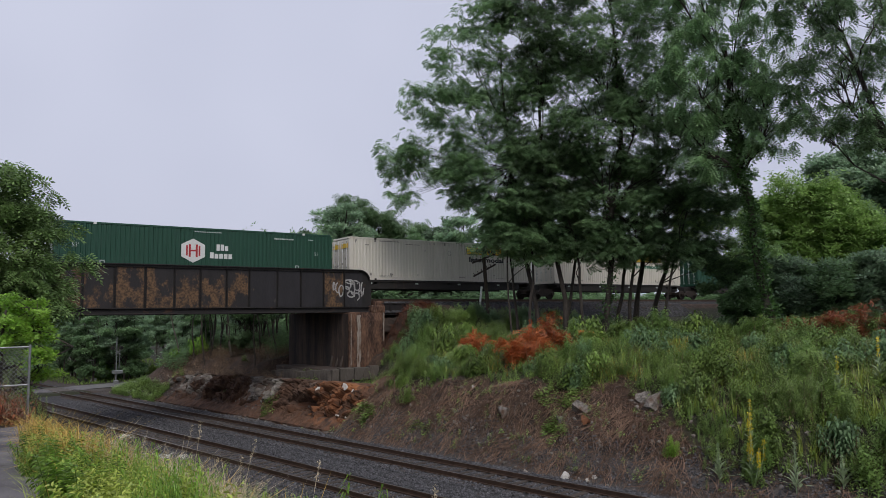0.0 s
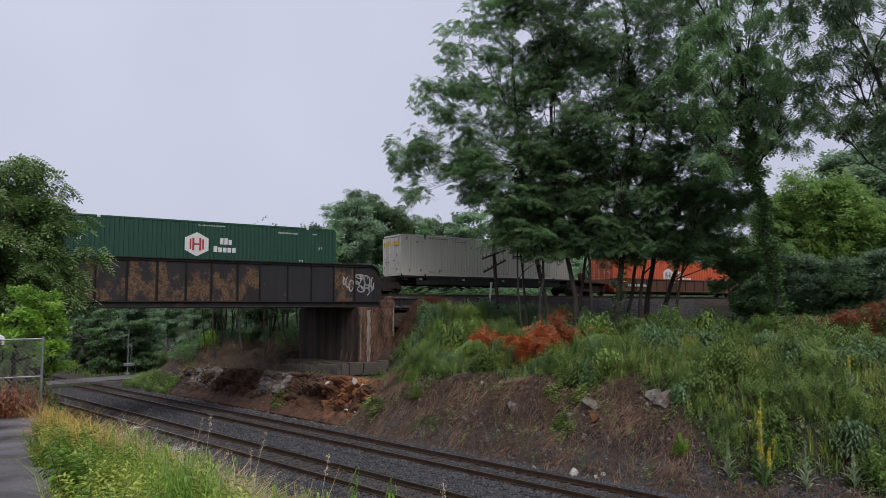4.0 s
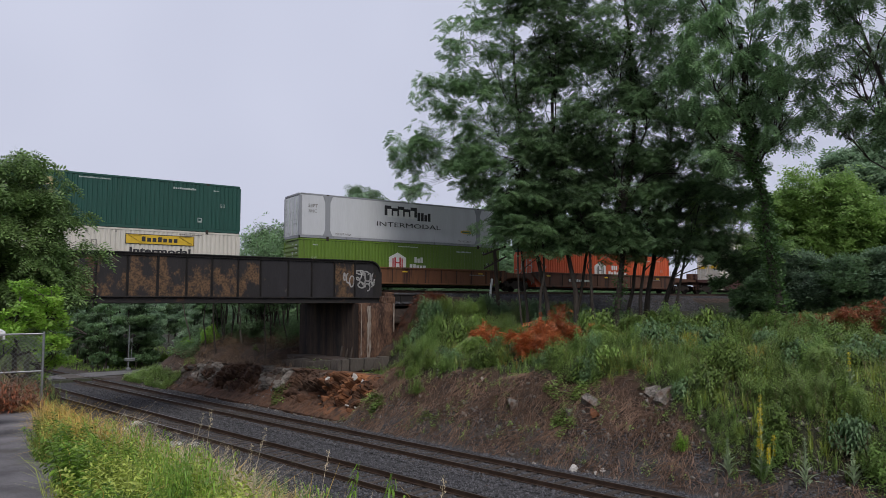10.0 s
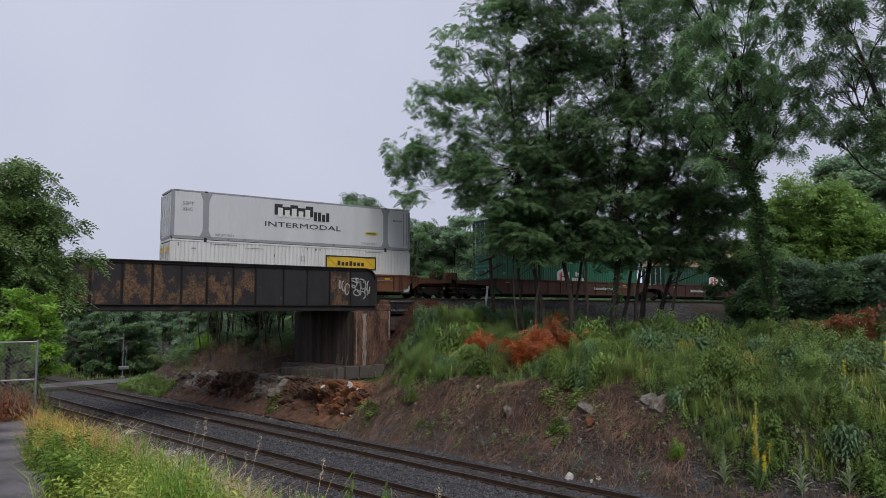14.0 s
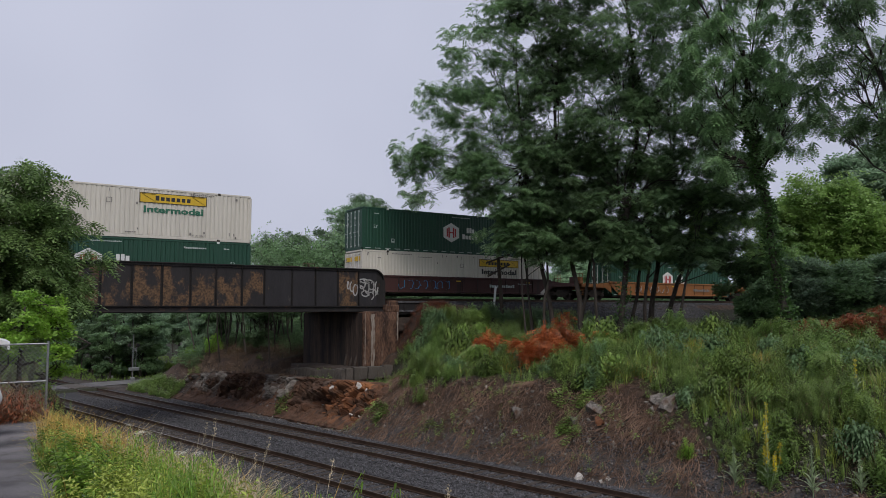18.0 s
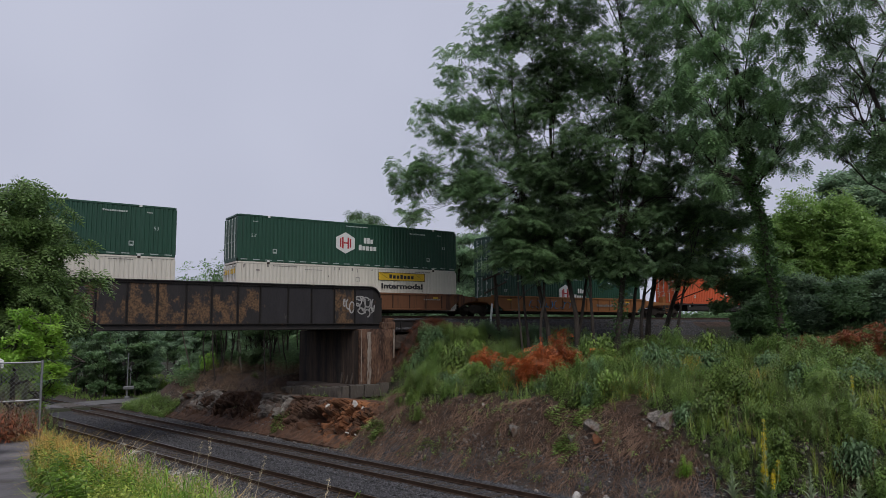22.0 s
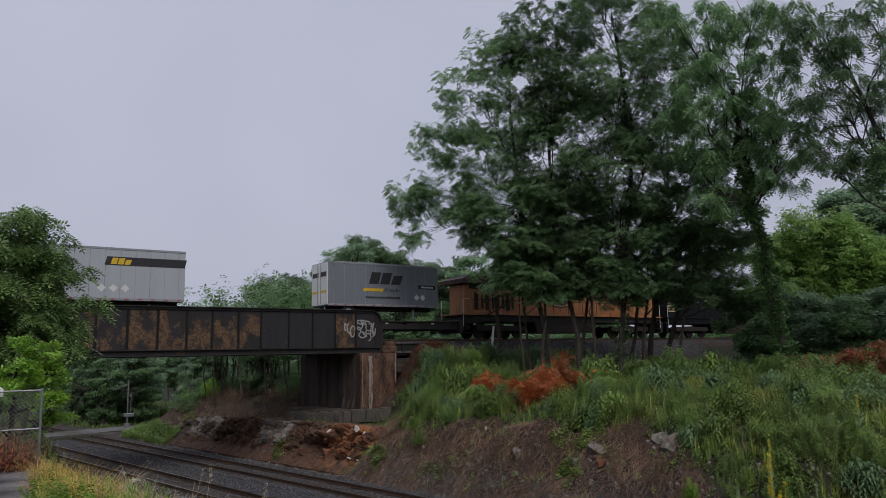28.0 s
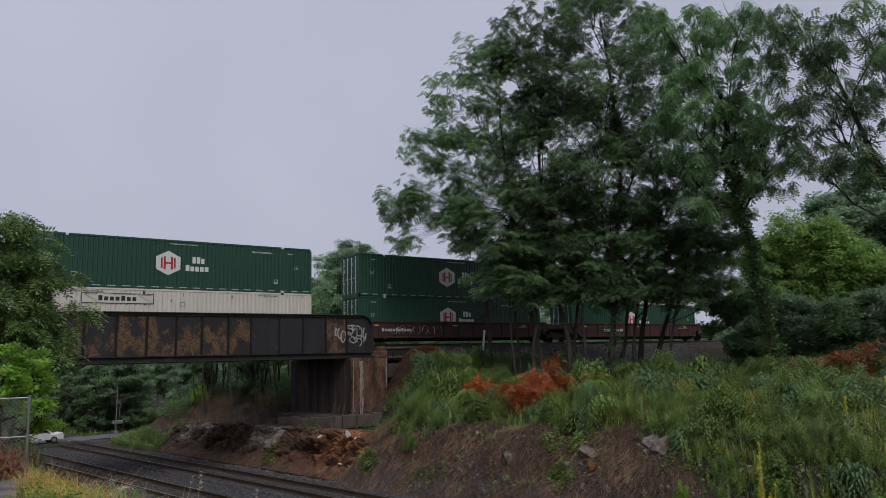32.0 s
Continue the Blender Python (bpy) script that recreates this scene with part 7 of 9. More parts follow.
def bank_plants():
    rng = np.random.default_rng(11)
    # right-hand bank, above the bare earth
    # clumps of one kind each, tallest in the middle, with lower growth and gaps between
    cu, cv, cx, cy = scatter(rng, 900, 23.2, 46, 1, 42)
    keep = (rng.uniform(0, 1, len(cx)) > bare_mask(cx, cy) * 1.05) & ((cy < -6.4) | ((cx > 22.8) & (cy < -4.6))) & (rng.uniform(0, 1, len(cx)) < np.interp(cu, [24, 34, 46], [1, 0.85, 0.6]))
    cx, cy, cu, cv = cx[keep], cy[keep], cu[keep], cv[keep]
    wide = rng.uniform(0.3, 0.85, len(cx))
    tall = rng.uniform(0.55, 1.35, len(cx)) * np.interp(cv, [4, 20], [1.05, 0.95])
    sort = waves(cx, cy, 31, 2.6) + rng.normal(0, 0.3, len(cx)) - 0.3 * ease(24, 16, cv) * ease(30, 26, cu)
    n = 22000
    i = rng.integers(0, len(cx), n)
    q, a = rng.uniform(0, 1, n) ** 0.55, rng.uniform(0, 6.28, n)
    x, y = cx[i] + q * wide[i] * np.cos(a), cy[i] + q * wide[i] * np.sin(a)
    grow = tall[i] * (1.1 - 0.65 * q * q) * rng.uniform(0.75, 1.15, n)
    keep = (rng.uniform(0, 1, n) > bare_mask(x, y) * 0.9) & ((y < -6.0) | ((x > 22.6) & (y < -4.3)))
    x, y, grow, patch = x[keep], y[keep], grow[keep], sort[i][keep]
    for nm, mat, lo, hi, tp, lab in (
            ("bank_mugwort", "weed_pale", -9, -0.3, weed(3, 28, 1.05, 0.022, 0.2, 0.0, 0.85), "grey-green tall weeds in clumps on the bank"),
            ("bank_weeds", "weed", -0.3, 0.1, weed(1, 20, 0.9, 0.04, 0.25, 0.3, 0.4), "dense green weeds in clumps on the bank"),
            ("bank_nettles", "leaf", 0.1, 0.4, weed(7, 16, 0.9, 0.06, 0.28, 0.4), "broad-leaved dark green weeds on the bank"),
            ("bank_goldenrod", "leaf_round", 0.4, 9, weed(2, 26, 1.0, 0.032, 0.22, 0.2, 0.6), "bright green upright weeds on the bank")):
        s = (patch >= lo) & (patch < hi)
        sow(nm, lab, "weeds", tp, mat, x[s], y[s], grow[s], rng, 0.28)
    u, v, x, y = scatter(rng, 14000, 23.2, 46, 1, 42)
    keep = (rng.uniform(0, 1, len(x)) > bare_mask(x, y) * 1.02) & ((y < -6.2) | ((x > 22.6) & (y < -4.3)))
    x, y = x[keep], y[keep]
    sow("low_weeds", "low dark weeds between the clumps", "weeds", weed(19, 14, 0.5, 0.035, 0.2, 0.3), "weed", x, y, rng.uniform(0.4, 1.1, len(x)), rng, 0.35)
    # dead vines and brown litter on the shoulder beside the abutment
    x = rng.uniform(23.3, 27.2, 900)
    y = -3.0 - rng.uniform(0, 1, 900) * np.interp(x, [23.3, 27.2], [3.4, 1.3])
    sow("dead_vines", "brown dead vines and litter beside the abutment", "dead weeds", weed(28, 16, 0.5, 0.012, 0.3, 0.1, 0.2), "dead_brown", x, y, rng.uniform(0.3, 0.9, 900), rng, 0.7)
    # long grass between them
    u, v, x, y = scatter(rng, 4500, 24, 44, 1, 38)
    keep = (rng.uniform(0, 1, len(x)) > bare_mask(x, y)) & (y < -6.2)
    x, y = x[keep], y[keep]
    sow("bank_grass", "long green grass on the bank", "grass", grass_tuft(3, 8, 0.75, 0.01), "weed_pale", x, y, rng.uniform(0.5, 1.1, len(x)), rng)
    u, v, x, y = scatter(rng, 1500, 27, 36, 12, 24)
    s = waves(x, y, 44, 2.5) > 0.35
    sow("dry_grass", "tan dry grass among the weeds", "grass", grass_tuft(5, 8, 0.9, 0.01, 0.6), "straw", x[s], y[s], rng.uniform(0.5, 1.0, s.sum()), rng)
    u, v, x, y = scatter(rng, 3800, 23.6, 36, 4, 36)
    keep = (rng.uniform(0, 1, len(x)) > bare_mask(x, y) * 0.85) & (y < -6.2) & (waves(x, y, 47, 1.5) > -0.25)
    x, y = x[keep], y[keep]
    sow("dry_stems", "brown dead stalks standing among the weeds", "dead weeds", weed(15, 10, 1.05, 0.012, 0.16, -0.4), "brush", x, y, rng.uniform(0.5, 1.1, len(x)), rng, 0.3)
    u, v, x, y = scatter(rng, 2600, 24.5, 36, 4, 30)
    keep = (rng.uniform(0, 1, len(x)) > bare_mask(x, y)) & (waves(x, y, 49, 1.8) > 0.15)
    x, y = x[keep], y[keep]
    sow("yellow_grass", "yellow-green grass among the weeds", "grass", grass_tuft(8, 9, 0.95, 0.012, 0.4), "grass", x, y, rng.uniform(0.5, 1.05, len(x)), rng)
    # small weeds dotted over the bare earth
    u, v, x, y = scatter(rng, 1500, 23.1, 26.8, 6, 34)
    keep = (bare_mask(x, y) > 0.4) & (waves(x, y, 53, 0.9) > 0.05)
    x, y = x[keep], y[keep]
    sow("creeping_weeds", "small green weeds dotted over the bare bank", "weeds", weed(16, 8, 0.35, 0.03, 0.18), "weed", x, y, rng.uniform(0.4, 1.0, len(x)), rng, 0.4)
    # greenery creeping down the bare bank
    u, v, x, y = scatter(rng, 5200, 23.4, 27, 8, 60)
    s = (waves(x, y, 52, 2.2) > 0.62) & (v > 17)
    sow("creeping_weeds", "small green weeds on the bare bank", "weeds", weed(6, 10, 0.6, 0.05, 0.28), "weed", x[s], y[s], rng.uniform(0.5, 1.0, s.sum()), rng, 0.3)
    # slope under and beyond the bridge
    u, v, x, y = scatter(rng, 5200, 25.5, 42, 43, 62)
    s = (waves(x, y, 61, 3.0) > 0.1) & (y > -1.5) & ((u > 28.5) | (v > 52))
    sow("slope_brush", "low dark undergrowth beneath the trees", "undergrowth", weed(8, 12, 1.0, 0.06, 0.34), "leaf", x[s], y[s], rng.uniform(0.5, 1.3, s.sum()), rng, 0.25)
    u, v, x, y = scatter(rng, 2600, 25.4, 32, 40, 57)
    s = (waves(x, y, 63, 2.0) > -0.3) & ((y > 3.8) | (u < 26.1))
    sow("dry_brush", "tangled brown brush on the slope under the bridge", "dead brush", weed(13, 12, 0.9, 0.014, 0.4, -0.2), "brush", x[s], y[s], rng.uniform(0.4, 1.1, s.sum()), rng, 0.6)
    u, v, x, y = scatter(rng, 700, 22.9, 24.3, 53, 61)
    sow("trackside_weeds", "green weeds beside the track at the rocks", "weeds", weed(9, 12, 0.9, 0.05, 0.3), "weed_pale", x, y, rng.uniform(0.3, 0.75, len(x)), rng)
    u, v, x, y = scatter(rng, 4200, 8, 40, 71, 96)
    s = (u < 14.0) | (u > 23.5)
    sow("verge_grass", "bright mown verge beyond the crossing", "grass", grass_tuft(6, 8, 0.3, 0.014), "weed", x[s], y[s], rng.uniform(0.6, 1.2, s.sum()), rng)
    # scrub on the far shoulder of the upper embankment
    x, y = rng.uniform(29, 110, 2600), rng.uniform(5.2, 9.5, 2600)
    sow("embankment_scrub", "dark green scrub behind the upper track", "scrub", weed(17, 14, 1.0, 0.06, 0.34), "leaf", x, y, rng.uniform(1.6, 3.0, len(x)), rng, 0.2)
    # embankment slope left of the abutment and round the viewer's bank
    u, v, x, y = scatter(rng, 7000, 3, 13.5, 12, 60)
    s = (x > 0.6) & ((y < -3.8) | (y > 4)) & (u - np.clip(2.1 + 0.1 * np.clip(v, -20, 25) + 0.2 * np.clip(v - 25, 0, 40), 1.5, 9.2) > 1.4)
    sow("far_bank_weeds", "tall green weeds on the near bank", "weeds", weed(12, 20, 0.8, 0.016, 0.12, 0.2, 0.6), "weed", x[s], y[s], rng.uniform(0.5, 1.1, s.sum()), rng)


bank_plants()


def yard_edge(y):
    """Where the paved yard ends and the verge begins."""
    return np.interp(y, [-42, -36.4, -35.4, -34.0, -32.6, -31.0, -28], [0.62, 0.66, 0.8, 0.66, 0.85, 1.0, 1.1]) + 0.07 * np.sin(y * 5.3) + 0.05 * np.sin(y * 11.7 + 1)


def near_bank():
    rng = np.random.default_rng(21)
    # between the paved yard and the edge of the cutting
    n = 30000
    y = -41.2 + 17.5 * rng.uniform(0, 1, n) ** 1.1
    x = rng.uniform(0.3, 6.4, n)
    u, v = to_uv(x, y)
    crest = 2.1 + 0.1 * v
    ok = (x > yard_edge(y) + 0.1) & (u < crest + 3.4)
    d = (u - crest)[ok]
    x, y = x[ok], y[ok]
    far = np.interp(y, [-39, -34, -28], [1, 0.9, 0.65]) * (1 + 0.38 * waves(x, y, 38, 0.55))
    clump = waves(x, y, 35, 0.8) * 0.22
    straw = rng.uniform(0, 1, len(x)) < np.clip(0.01 + 0.85 * ease(-0.3, 0.5, d + clump * 3 - 0.35 * ease(-34.5, -37, y)) + 0.35 * ease(-34, -31, y), 0, 0.9)
    part_ = rng.uniform(0, 1, len(x))
    straw &= part_ < 0.75
    green = ~straw & (part_ < 0.12)
    olive = ~straw & (part_ > 0.9)
    sow("verge_grass", "tall bright green grass beside the paved yard", "grass", grass_tuft(11, 10, 0.55, 0.003, 0.6), "grass", x[green], y[green], rng.uniform(0.45, 1.05, green.sum()) * far[green], rng, 0.25)
    sow("verge_grass", "dark green grass low in the verge", "grass", grass_tuft(14, 9, 0.4, 0.004, 0.8), "weed", x[olive], y[olive], rng.uniform(0.5, 1.1, olive.sum()) * far[olive], rng, 0.25)
    sow("dry_grass", "tan seeding grass along the edge of the bank", "grass", grass_tuft(12, 9, 0.8, 0.0032, 0.85), "straw", x[straw], y[straw], rng.uniform(0.45, 1.05, straw.sum()) * far[straw], rng, 0.3)
    bx, by = rng.uniform(0.9, 4.5, 2600), rng.uniform(-47, -44.4, 2600)
    sow("verge_grass", "green grass behind the viewer", "grass", grass_tuft(18, 9, 0.45, 0.006, 0.6), "grass", bx, by, rng.uniform(0.5, 1.0, len(bx)), rng, 0.2)
    low = np.random.default_rng(22)
    bx, by = low.uniform(0.85, 4.5, 3200), low.uniform(-44.6, -41.0, 3200)
    sow("verge_grass", "short green grass beside the viewer", "grass", grass_tuft(19, 9, 0.16, 0.004, 0.7), "grass", bx, by, low.uniform(0.6, 1.1, len(bx)), low, 0.25)
    # leafy weeds: broad ones along the asphalt, feathery and fine-leaved ones behind, yellowish ones towards the edge
    n = 13500
    y = -41.2 + 15 * rng.uniform(0, 1, n) ** 1.1
    x = yard_edge(y) + 0.2 + 2.9 * rng.uniform(0, 1, n) ** 1.15
    off = x - yard_edge(y) - 0.2
    kind = waves(x, y, 71, 0.7) + rng.normal(0, 0.22, n)
    uw, vw = to_uv(x, y)
    over = uw - 2.1 - 0.1 * vw
    inland = over < rng.normal(0.2, 0.3, n) - 0.65 * ease(8.5, 13, vw)
    x, y, off, kind, over = x[inland], y[inland], off[inland], kind[inland], over[inland]
    broad = off < 0.28 + 0.3 * kind
    feather = ~broad & (kind > 0.3)
    golden = ~broad & ~feather & (over > -0.75 + 0.5 * kind)
    fresh = ~broad & ~feather & ~golden
    for nm, lab, tp, mat, s, lo, hi in (
            ("verge_weeds", "broad-leaved weeds spilling over the yard's edge", weed(21, 28, 0.4, 0.018, 0.062, 0.4, 0.35, True), "leaf_yellow", broad, 0.5, 1.2),
            ("verge_weeds", "feathery bright green weeds in the verge", weed(22, 44, 0.62, 0.006, 0.06, 0.2, 0.6), "leaf_light", feather, 0.6, 1.15),
            ("verge_weeds", "fine-leaved green weeds beside the yard", weed(24, 26, 0.52, 0.012, 0.058, 0.35, 0.45, True), "leaf_light", fresh, 0.55, 1.15),
            ("verge_weeds", "yellow-green leafy weeds along the edge of the bank", weed(23, 20, 0.5, 0.014, 0.075, 0.3, 0.6, True), "grass", golden, 0.5, 1.1)):
        sow(nm, lab, "weeds", tp, mat, x[s], y[s], rng.uniform(lo, hi, s.sum()) * np.interp(y[s], [-39, -30], [1, 0.8]) * (1 + 0.45 * waves(x[s], y[s], 38, 0.5)), rng, 0.4)
    # dead growth at the foot of the fence
    n = 260
    x, y = rng.uniform(-0.4, 1.2, n), rng.normal(-29.4, 0.3, n)
    sow("dead_weeds", "tan dead stalks at the foot of the fence", "dead weeds", weed(26, 16, 0.7, 0.01, 0.12, 0.1, 0.8), "brush", x + 0.1, y + 0.1, rng.uniform(0.5, 1.2, n), rng, 0.3)
    sow("dead_weeds", "rust-brown dead weeds at the foot of the fence", "dead weeds", weed(25, 14, 0.62, 0.014, 0.14, 0.2), "dead_brown", x, y, rng.uniform(0.5, 1.15, n), rng, 0.3)
    # tan grass that leans over the crest farther along
    n = 3000
    vv = rng.uniform(8.5, 23, n)
    uu = 2.1 + 0.1 * vv + rng.normal(0.15, 0.4, n)
    x, y = to_xy(uu, vv)
    s = (x > yard_edge(y) + 0.45) & (waves(x, y, 87, 0.9) > -0.5)
    sow("dry_grass", "tan grass leaning over the crest of the bank", "grass", grass_tuft(32, 12, 0.5, 0.0035, 1.0), "straw", x[s], y[s], rng.uniform(0.45, 1.05, s.sum()) * (1 + 0.35 * waves(x[s], y[s], 89, 0.6)), rng, 0.4)
    # a thick fringe of dead grass where the bank drops to the rails
    n = 900
    vv = rng.uniform(3.5, 9.5, n)
    uu = 2.1 + 0.1 * vv + np.clip(rng.normal(0.85, 0.35, n), 0.2, 1.8)
    x, y = to_xy(uu, vv)
    s = waves(x, y, 83, 0.8) > -0.35
    sow("dead_grass", "bleached dead grass on the lip of the bank", "grass", grass_tuft(31, 10, 0.8, 0.003, 0.75), "stalk", x[s], y[s], rng.uniform(0.5, 1.15, s.sum()), rng, 0.35)
    # tall dry seed stalks in front of the rails
    n = 70
    for k in range(n):
        vv = rng.uniform(2.2, 6.5)
        uu = 2.1 + 0.1 * vv + rng.uniform(0.0, 1.9)
        px, py = to_xy(uu, vv)
        h = rng.uniform(0.45, 0.95)
        t = thing("grass_stalk", "dry tan grass stalk gone to seed", "grass stalk", Matrix.Translation((px, py, hz(px, py) - 0.05)), group="dry stalks on the edge of the bank")
        mb = MB()
        a, bend = rng.uniform(0, 6.28), rng.uniform(0.05, 0.4)
        pts = [(bend * (j / 6) ** 2 * math.cos(a), bend * (j / 6) ** 2 * math.sin(a), h * (j / 6) * (1 - 0.12 * bend * j / 6)) for j in range(7)]
        tube(mb, pts, [0.0032, 0.003, 0.0026, 0.0024, 0.002, 0.0018, 0.001], 4)
        if k % 3 == 0:
            for j in (4, 5):
                tube(mb, [pts[j], (pts[j][0] + rng.normal(0, 0.05), pts[j][1] + rng.normal(0, 0.05), pts[j][2] + 0.14)], [0.0018, 0.0008], 4)
        part("stem", mb, M["stalk"], t)
        m = 14
        f = rng.uniform(0, 1, (m, 1))
        tip, under = np.array(pts[-1]), np.array(pts[-2])
        hd = tip + (under - tip) * f * 0.9 + rng.normal(size=(m, 3)) * 0.006
        part("seed_head", cluster_mesh("seed_head", *tuft(3, 0.016, 5, 1.4), turns(rng, m, 0.3), hd), M["stalk"], t)
    # white umbels
    for k in range(26):
        vv = rng.uniform(7.6, 10.0)
        uu = 2.1 + 0.1 * vv + rng.uniform(0.55, 1.25)
        px, py = to_xy(uu, vv)
        h = rng.uniform(0.5, 0.8)
        t = thing("white_wildflower", "white umbel wildflower on the edge of the bank", "flower", Matrix.Translation((px, py, hz(px, py) - 0.03)), group="white wildflowers")
        part("stem", tube(MB(), [(0, 0, 0), (0.02, 0.01, h)], [0.004, 0.003], 4), M["weed"], t)
        c = rng.normal(size=(30, 3)) * np.array([0.03, 0.03, 0.01]) + np.array([0.02, 0.01, h])
        part("umbel", cluster_mesh("umbel", *tuft(4, 0.012, 9, 0.6), turns(rng, 30, 0.3), c), M["white_bloom"], t)


near_bank()


def dead_stems():
    """Roots, runners and dead vines that hang over the bare bank."""
    rng = np.random.default_rng(8)
    u, v, x, y = scatter(rng, 30000, 23.0, 27.8, 6, 60)
    clay = ease(24.0, 25.0, u) * (1 - ease(26.2, 26.8, u)) * ease(30.8, 32.0, v) * (1 - ease(36, 38, v))
    keep = rng.uniform(0, 1, len(x)) < bare_mask(x, y) * (1 - clay) * (v < 31.5) * np.interp(v, [6, 30, 34, 60], [1, 0.9, 0.8, 0.8]) * np.interp(waves(x, y, 91, 0.9), [-0.5, 0.3], [0.25, 1.2])
    x, y = x[keep], y[keep]
    n = len(x)
    e = 0.3
    # lie along the slope: tangents across and along the bank
    nrm = np.stack([-(height(x + e, y) - height(x - e, y)) / (2 * e), -(height(x, y + e) - height(x, y - e)) / (2 * e), np.ones(n)], 1)
    nrm /= np.linalg.norm(nrm, axis=1)[:, None]
    down = np.stack([-nrm[:, 0] * 0 - CU, -SU * np.ones(n), np.zeros(n)], 1)
    down -= nrm * (down * nrm).sum(1)[:, None]
    down /= np.linalg.norm(down, axis=1)[:, None]
    a = rng.normal(0, 0.75, n)[:, None]
    e1 = down * np.cos(a) + np.cross(nrm, down) * np.sin(a)
    rots = np.stack([e1, np.cross(nrm, e1), nrm], 2)
    tv, tf = [], []
    for k in range(5):
        t = k / 4
        w = 0.012 * (1 - 0.6 * t)
        c = (t, 0.12 * math.sin(4 * t), 0.02 + 0.1 * math.sin(math.pi * t))
        tv += [(c[0], c[1] - w, c[2]), (c[0], c[1] + w, c[2]), (c[0], c[1], c[2] + w * 1.4)]
    for k in range(4):
        i = 3 * k
        tf += [(i, i + 1, i + 4, i + 3), (i + 1, i + 2, i + 5, i + 4), (i + 2, i, i + 3, i + 5)]
    me = cluster_mesh("dead_stems", tv, tf, rots, np.stack([x, y, height(x, y)], 1), rng.uniform(0.25, 1.1, n))
    tagged(put("dead_stems", me, M["root"]), "tangle of brown roots and dead stems on the bare bank", "dead stems", kind="stuff")
    mb = MB()
    for k in range(120):
        uu, vv = rng.uniform(23.3, 26.6), rng.uniform(9, 33)
        px, py = to_xy(uu, vv)
        if bare_mask(px, py) < 0.3:
            continue
        ln, a = rng.uniform(0.7, 2.0), rng.uniform(2.0, 4.2)
        pts = []
        for j in range(6):
            t = j / 5
            q = to_xy(uu + ln * t * math.cos(a), vv + ln * t * math.sin(a) + 0.15 * math.sin(5 * t))
            pts.append((q[0], q[1], hz(*q) + 0.04 + 0.06 * math.sin(3 * t)))
        tube(mb, pts, [0.015, 0.014, 0.012, 0.01, 0.008, 0.004], 4)
    tagged(put("fallen_branches", mb, M["bark_pale"]), "pale dry vines trailing down the bank", "dead stems", kind="stuff")


dead_stems()


def withered_bush(label, spots, seed, size, mat="dead_red"):
    rng = np.random.default_rng(seed)
    x0, y0, _ = spots[0]
    base = np.array([x0, y0, hz(x0, y0)])
    b = thing("withered_bush", label, "bush", Matrix.Translation(base), group="withered bushes")
    for x, y, r in spots:
        z = hz(x, y)
        mb = MB()
        for k in range(7):
            p = np.array([x, y, z]) - base + rng.normal(size=3) * np.array([r * 0.3, r * 0.3, 0])
            q = p + np.array([rng.normal(0, r * 0.4), rng.normal(0, r * 0.4), r * rng.uniform(1.0, 1.7)])
            tube(mb, [p - np.array([0, 0, 0.1]), (p + q) / 2, q], [0.012, 0.01, 0.005], 4)
        part("branchwork", mb, M["root"], b)
        n = int(620 * r)
        knots = rng.normal(size=(9, 3)) * np.array([r * 0.4, r * 0.4, r * 0.33])
        p = np.array([x, y, z + r * 0.75]) - base + knots[rng.integers(0, 9, n)] + rng.normal(size=(n, 3)) * r * 0.19
        part("foliage", cluster_mesh("foliage", *SUMAC, turns(rng, n, 0.9), p, size * rng.uniform(0.6, 1.2, n)), M[mat], b)


withered_bush("withered rust-red sumac bush on the bank", [(24.0, -16.9, 0.85), (23.4, -16.4, 0.75), (25.2, -15.9, 1.05), (26.6, -15.1, 1.15), (27.7, -14.6, 0.7)], 1, 0.36)
withered_bush("rust-red dead branch among the weeds on the bank", [(29.6, -15.0, 0.55)], 4, 0.34)
withered_bush("small withered rust-red bush on the bank", [(24.9, -11.2, 0.75)], 2, 0.34)
withered_bush("withered brown-red thicket at the top of the bank", [(34.6, -25.0, 0.9), (35.2, -26.2, 1.0), (35.6, -27.4, 1.0), (36.0, -28.8, 1.0)], 3, 0.36, "dead_brown")


SHOOTS = (weed(41, 26, 1.0, 0.04, 0.24, 0.45, 0.4), weed(42, 30, 1.0, 0.03, 0.2, 0.3, 0.6), weed(43, 22, 1.0, 0.05, 0.26, 0.6, 0.3))


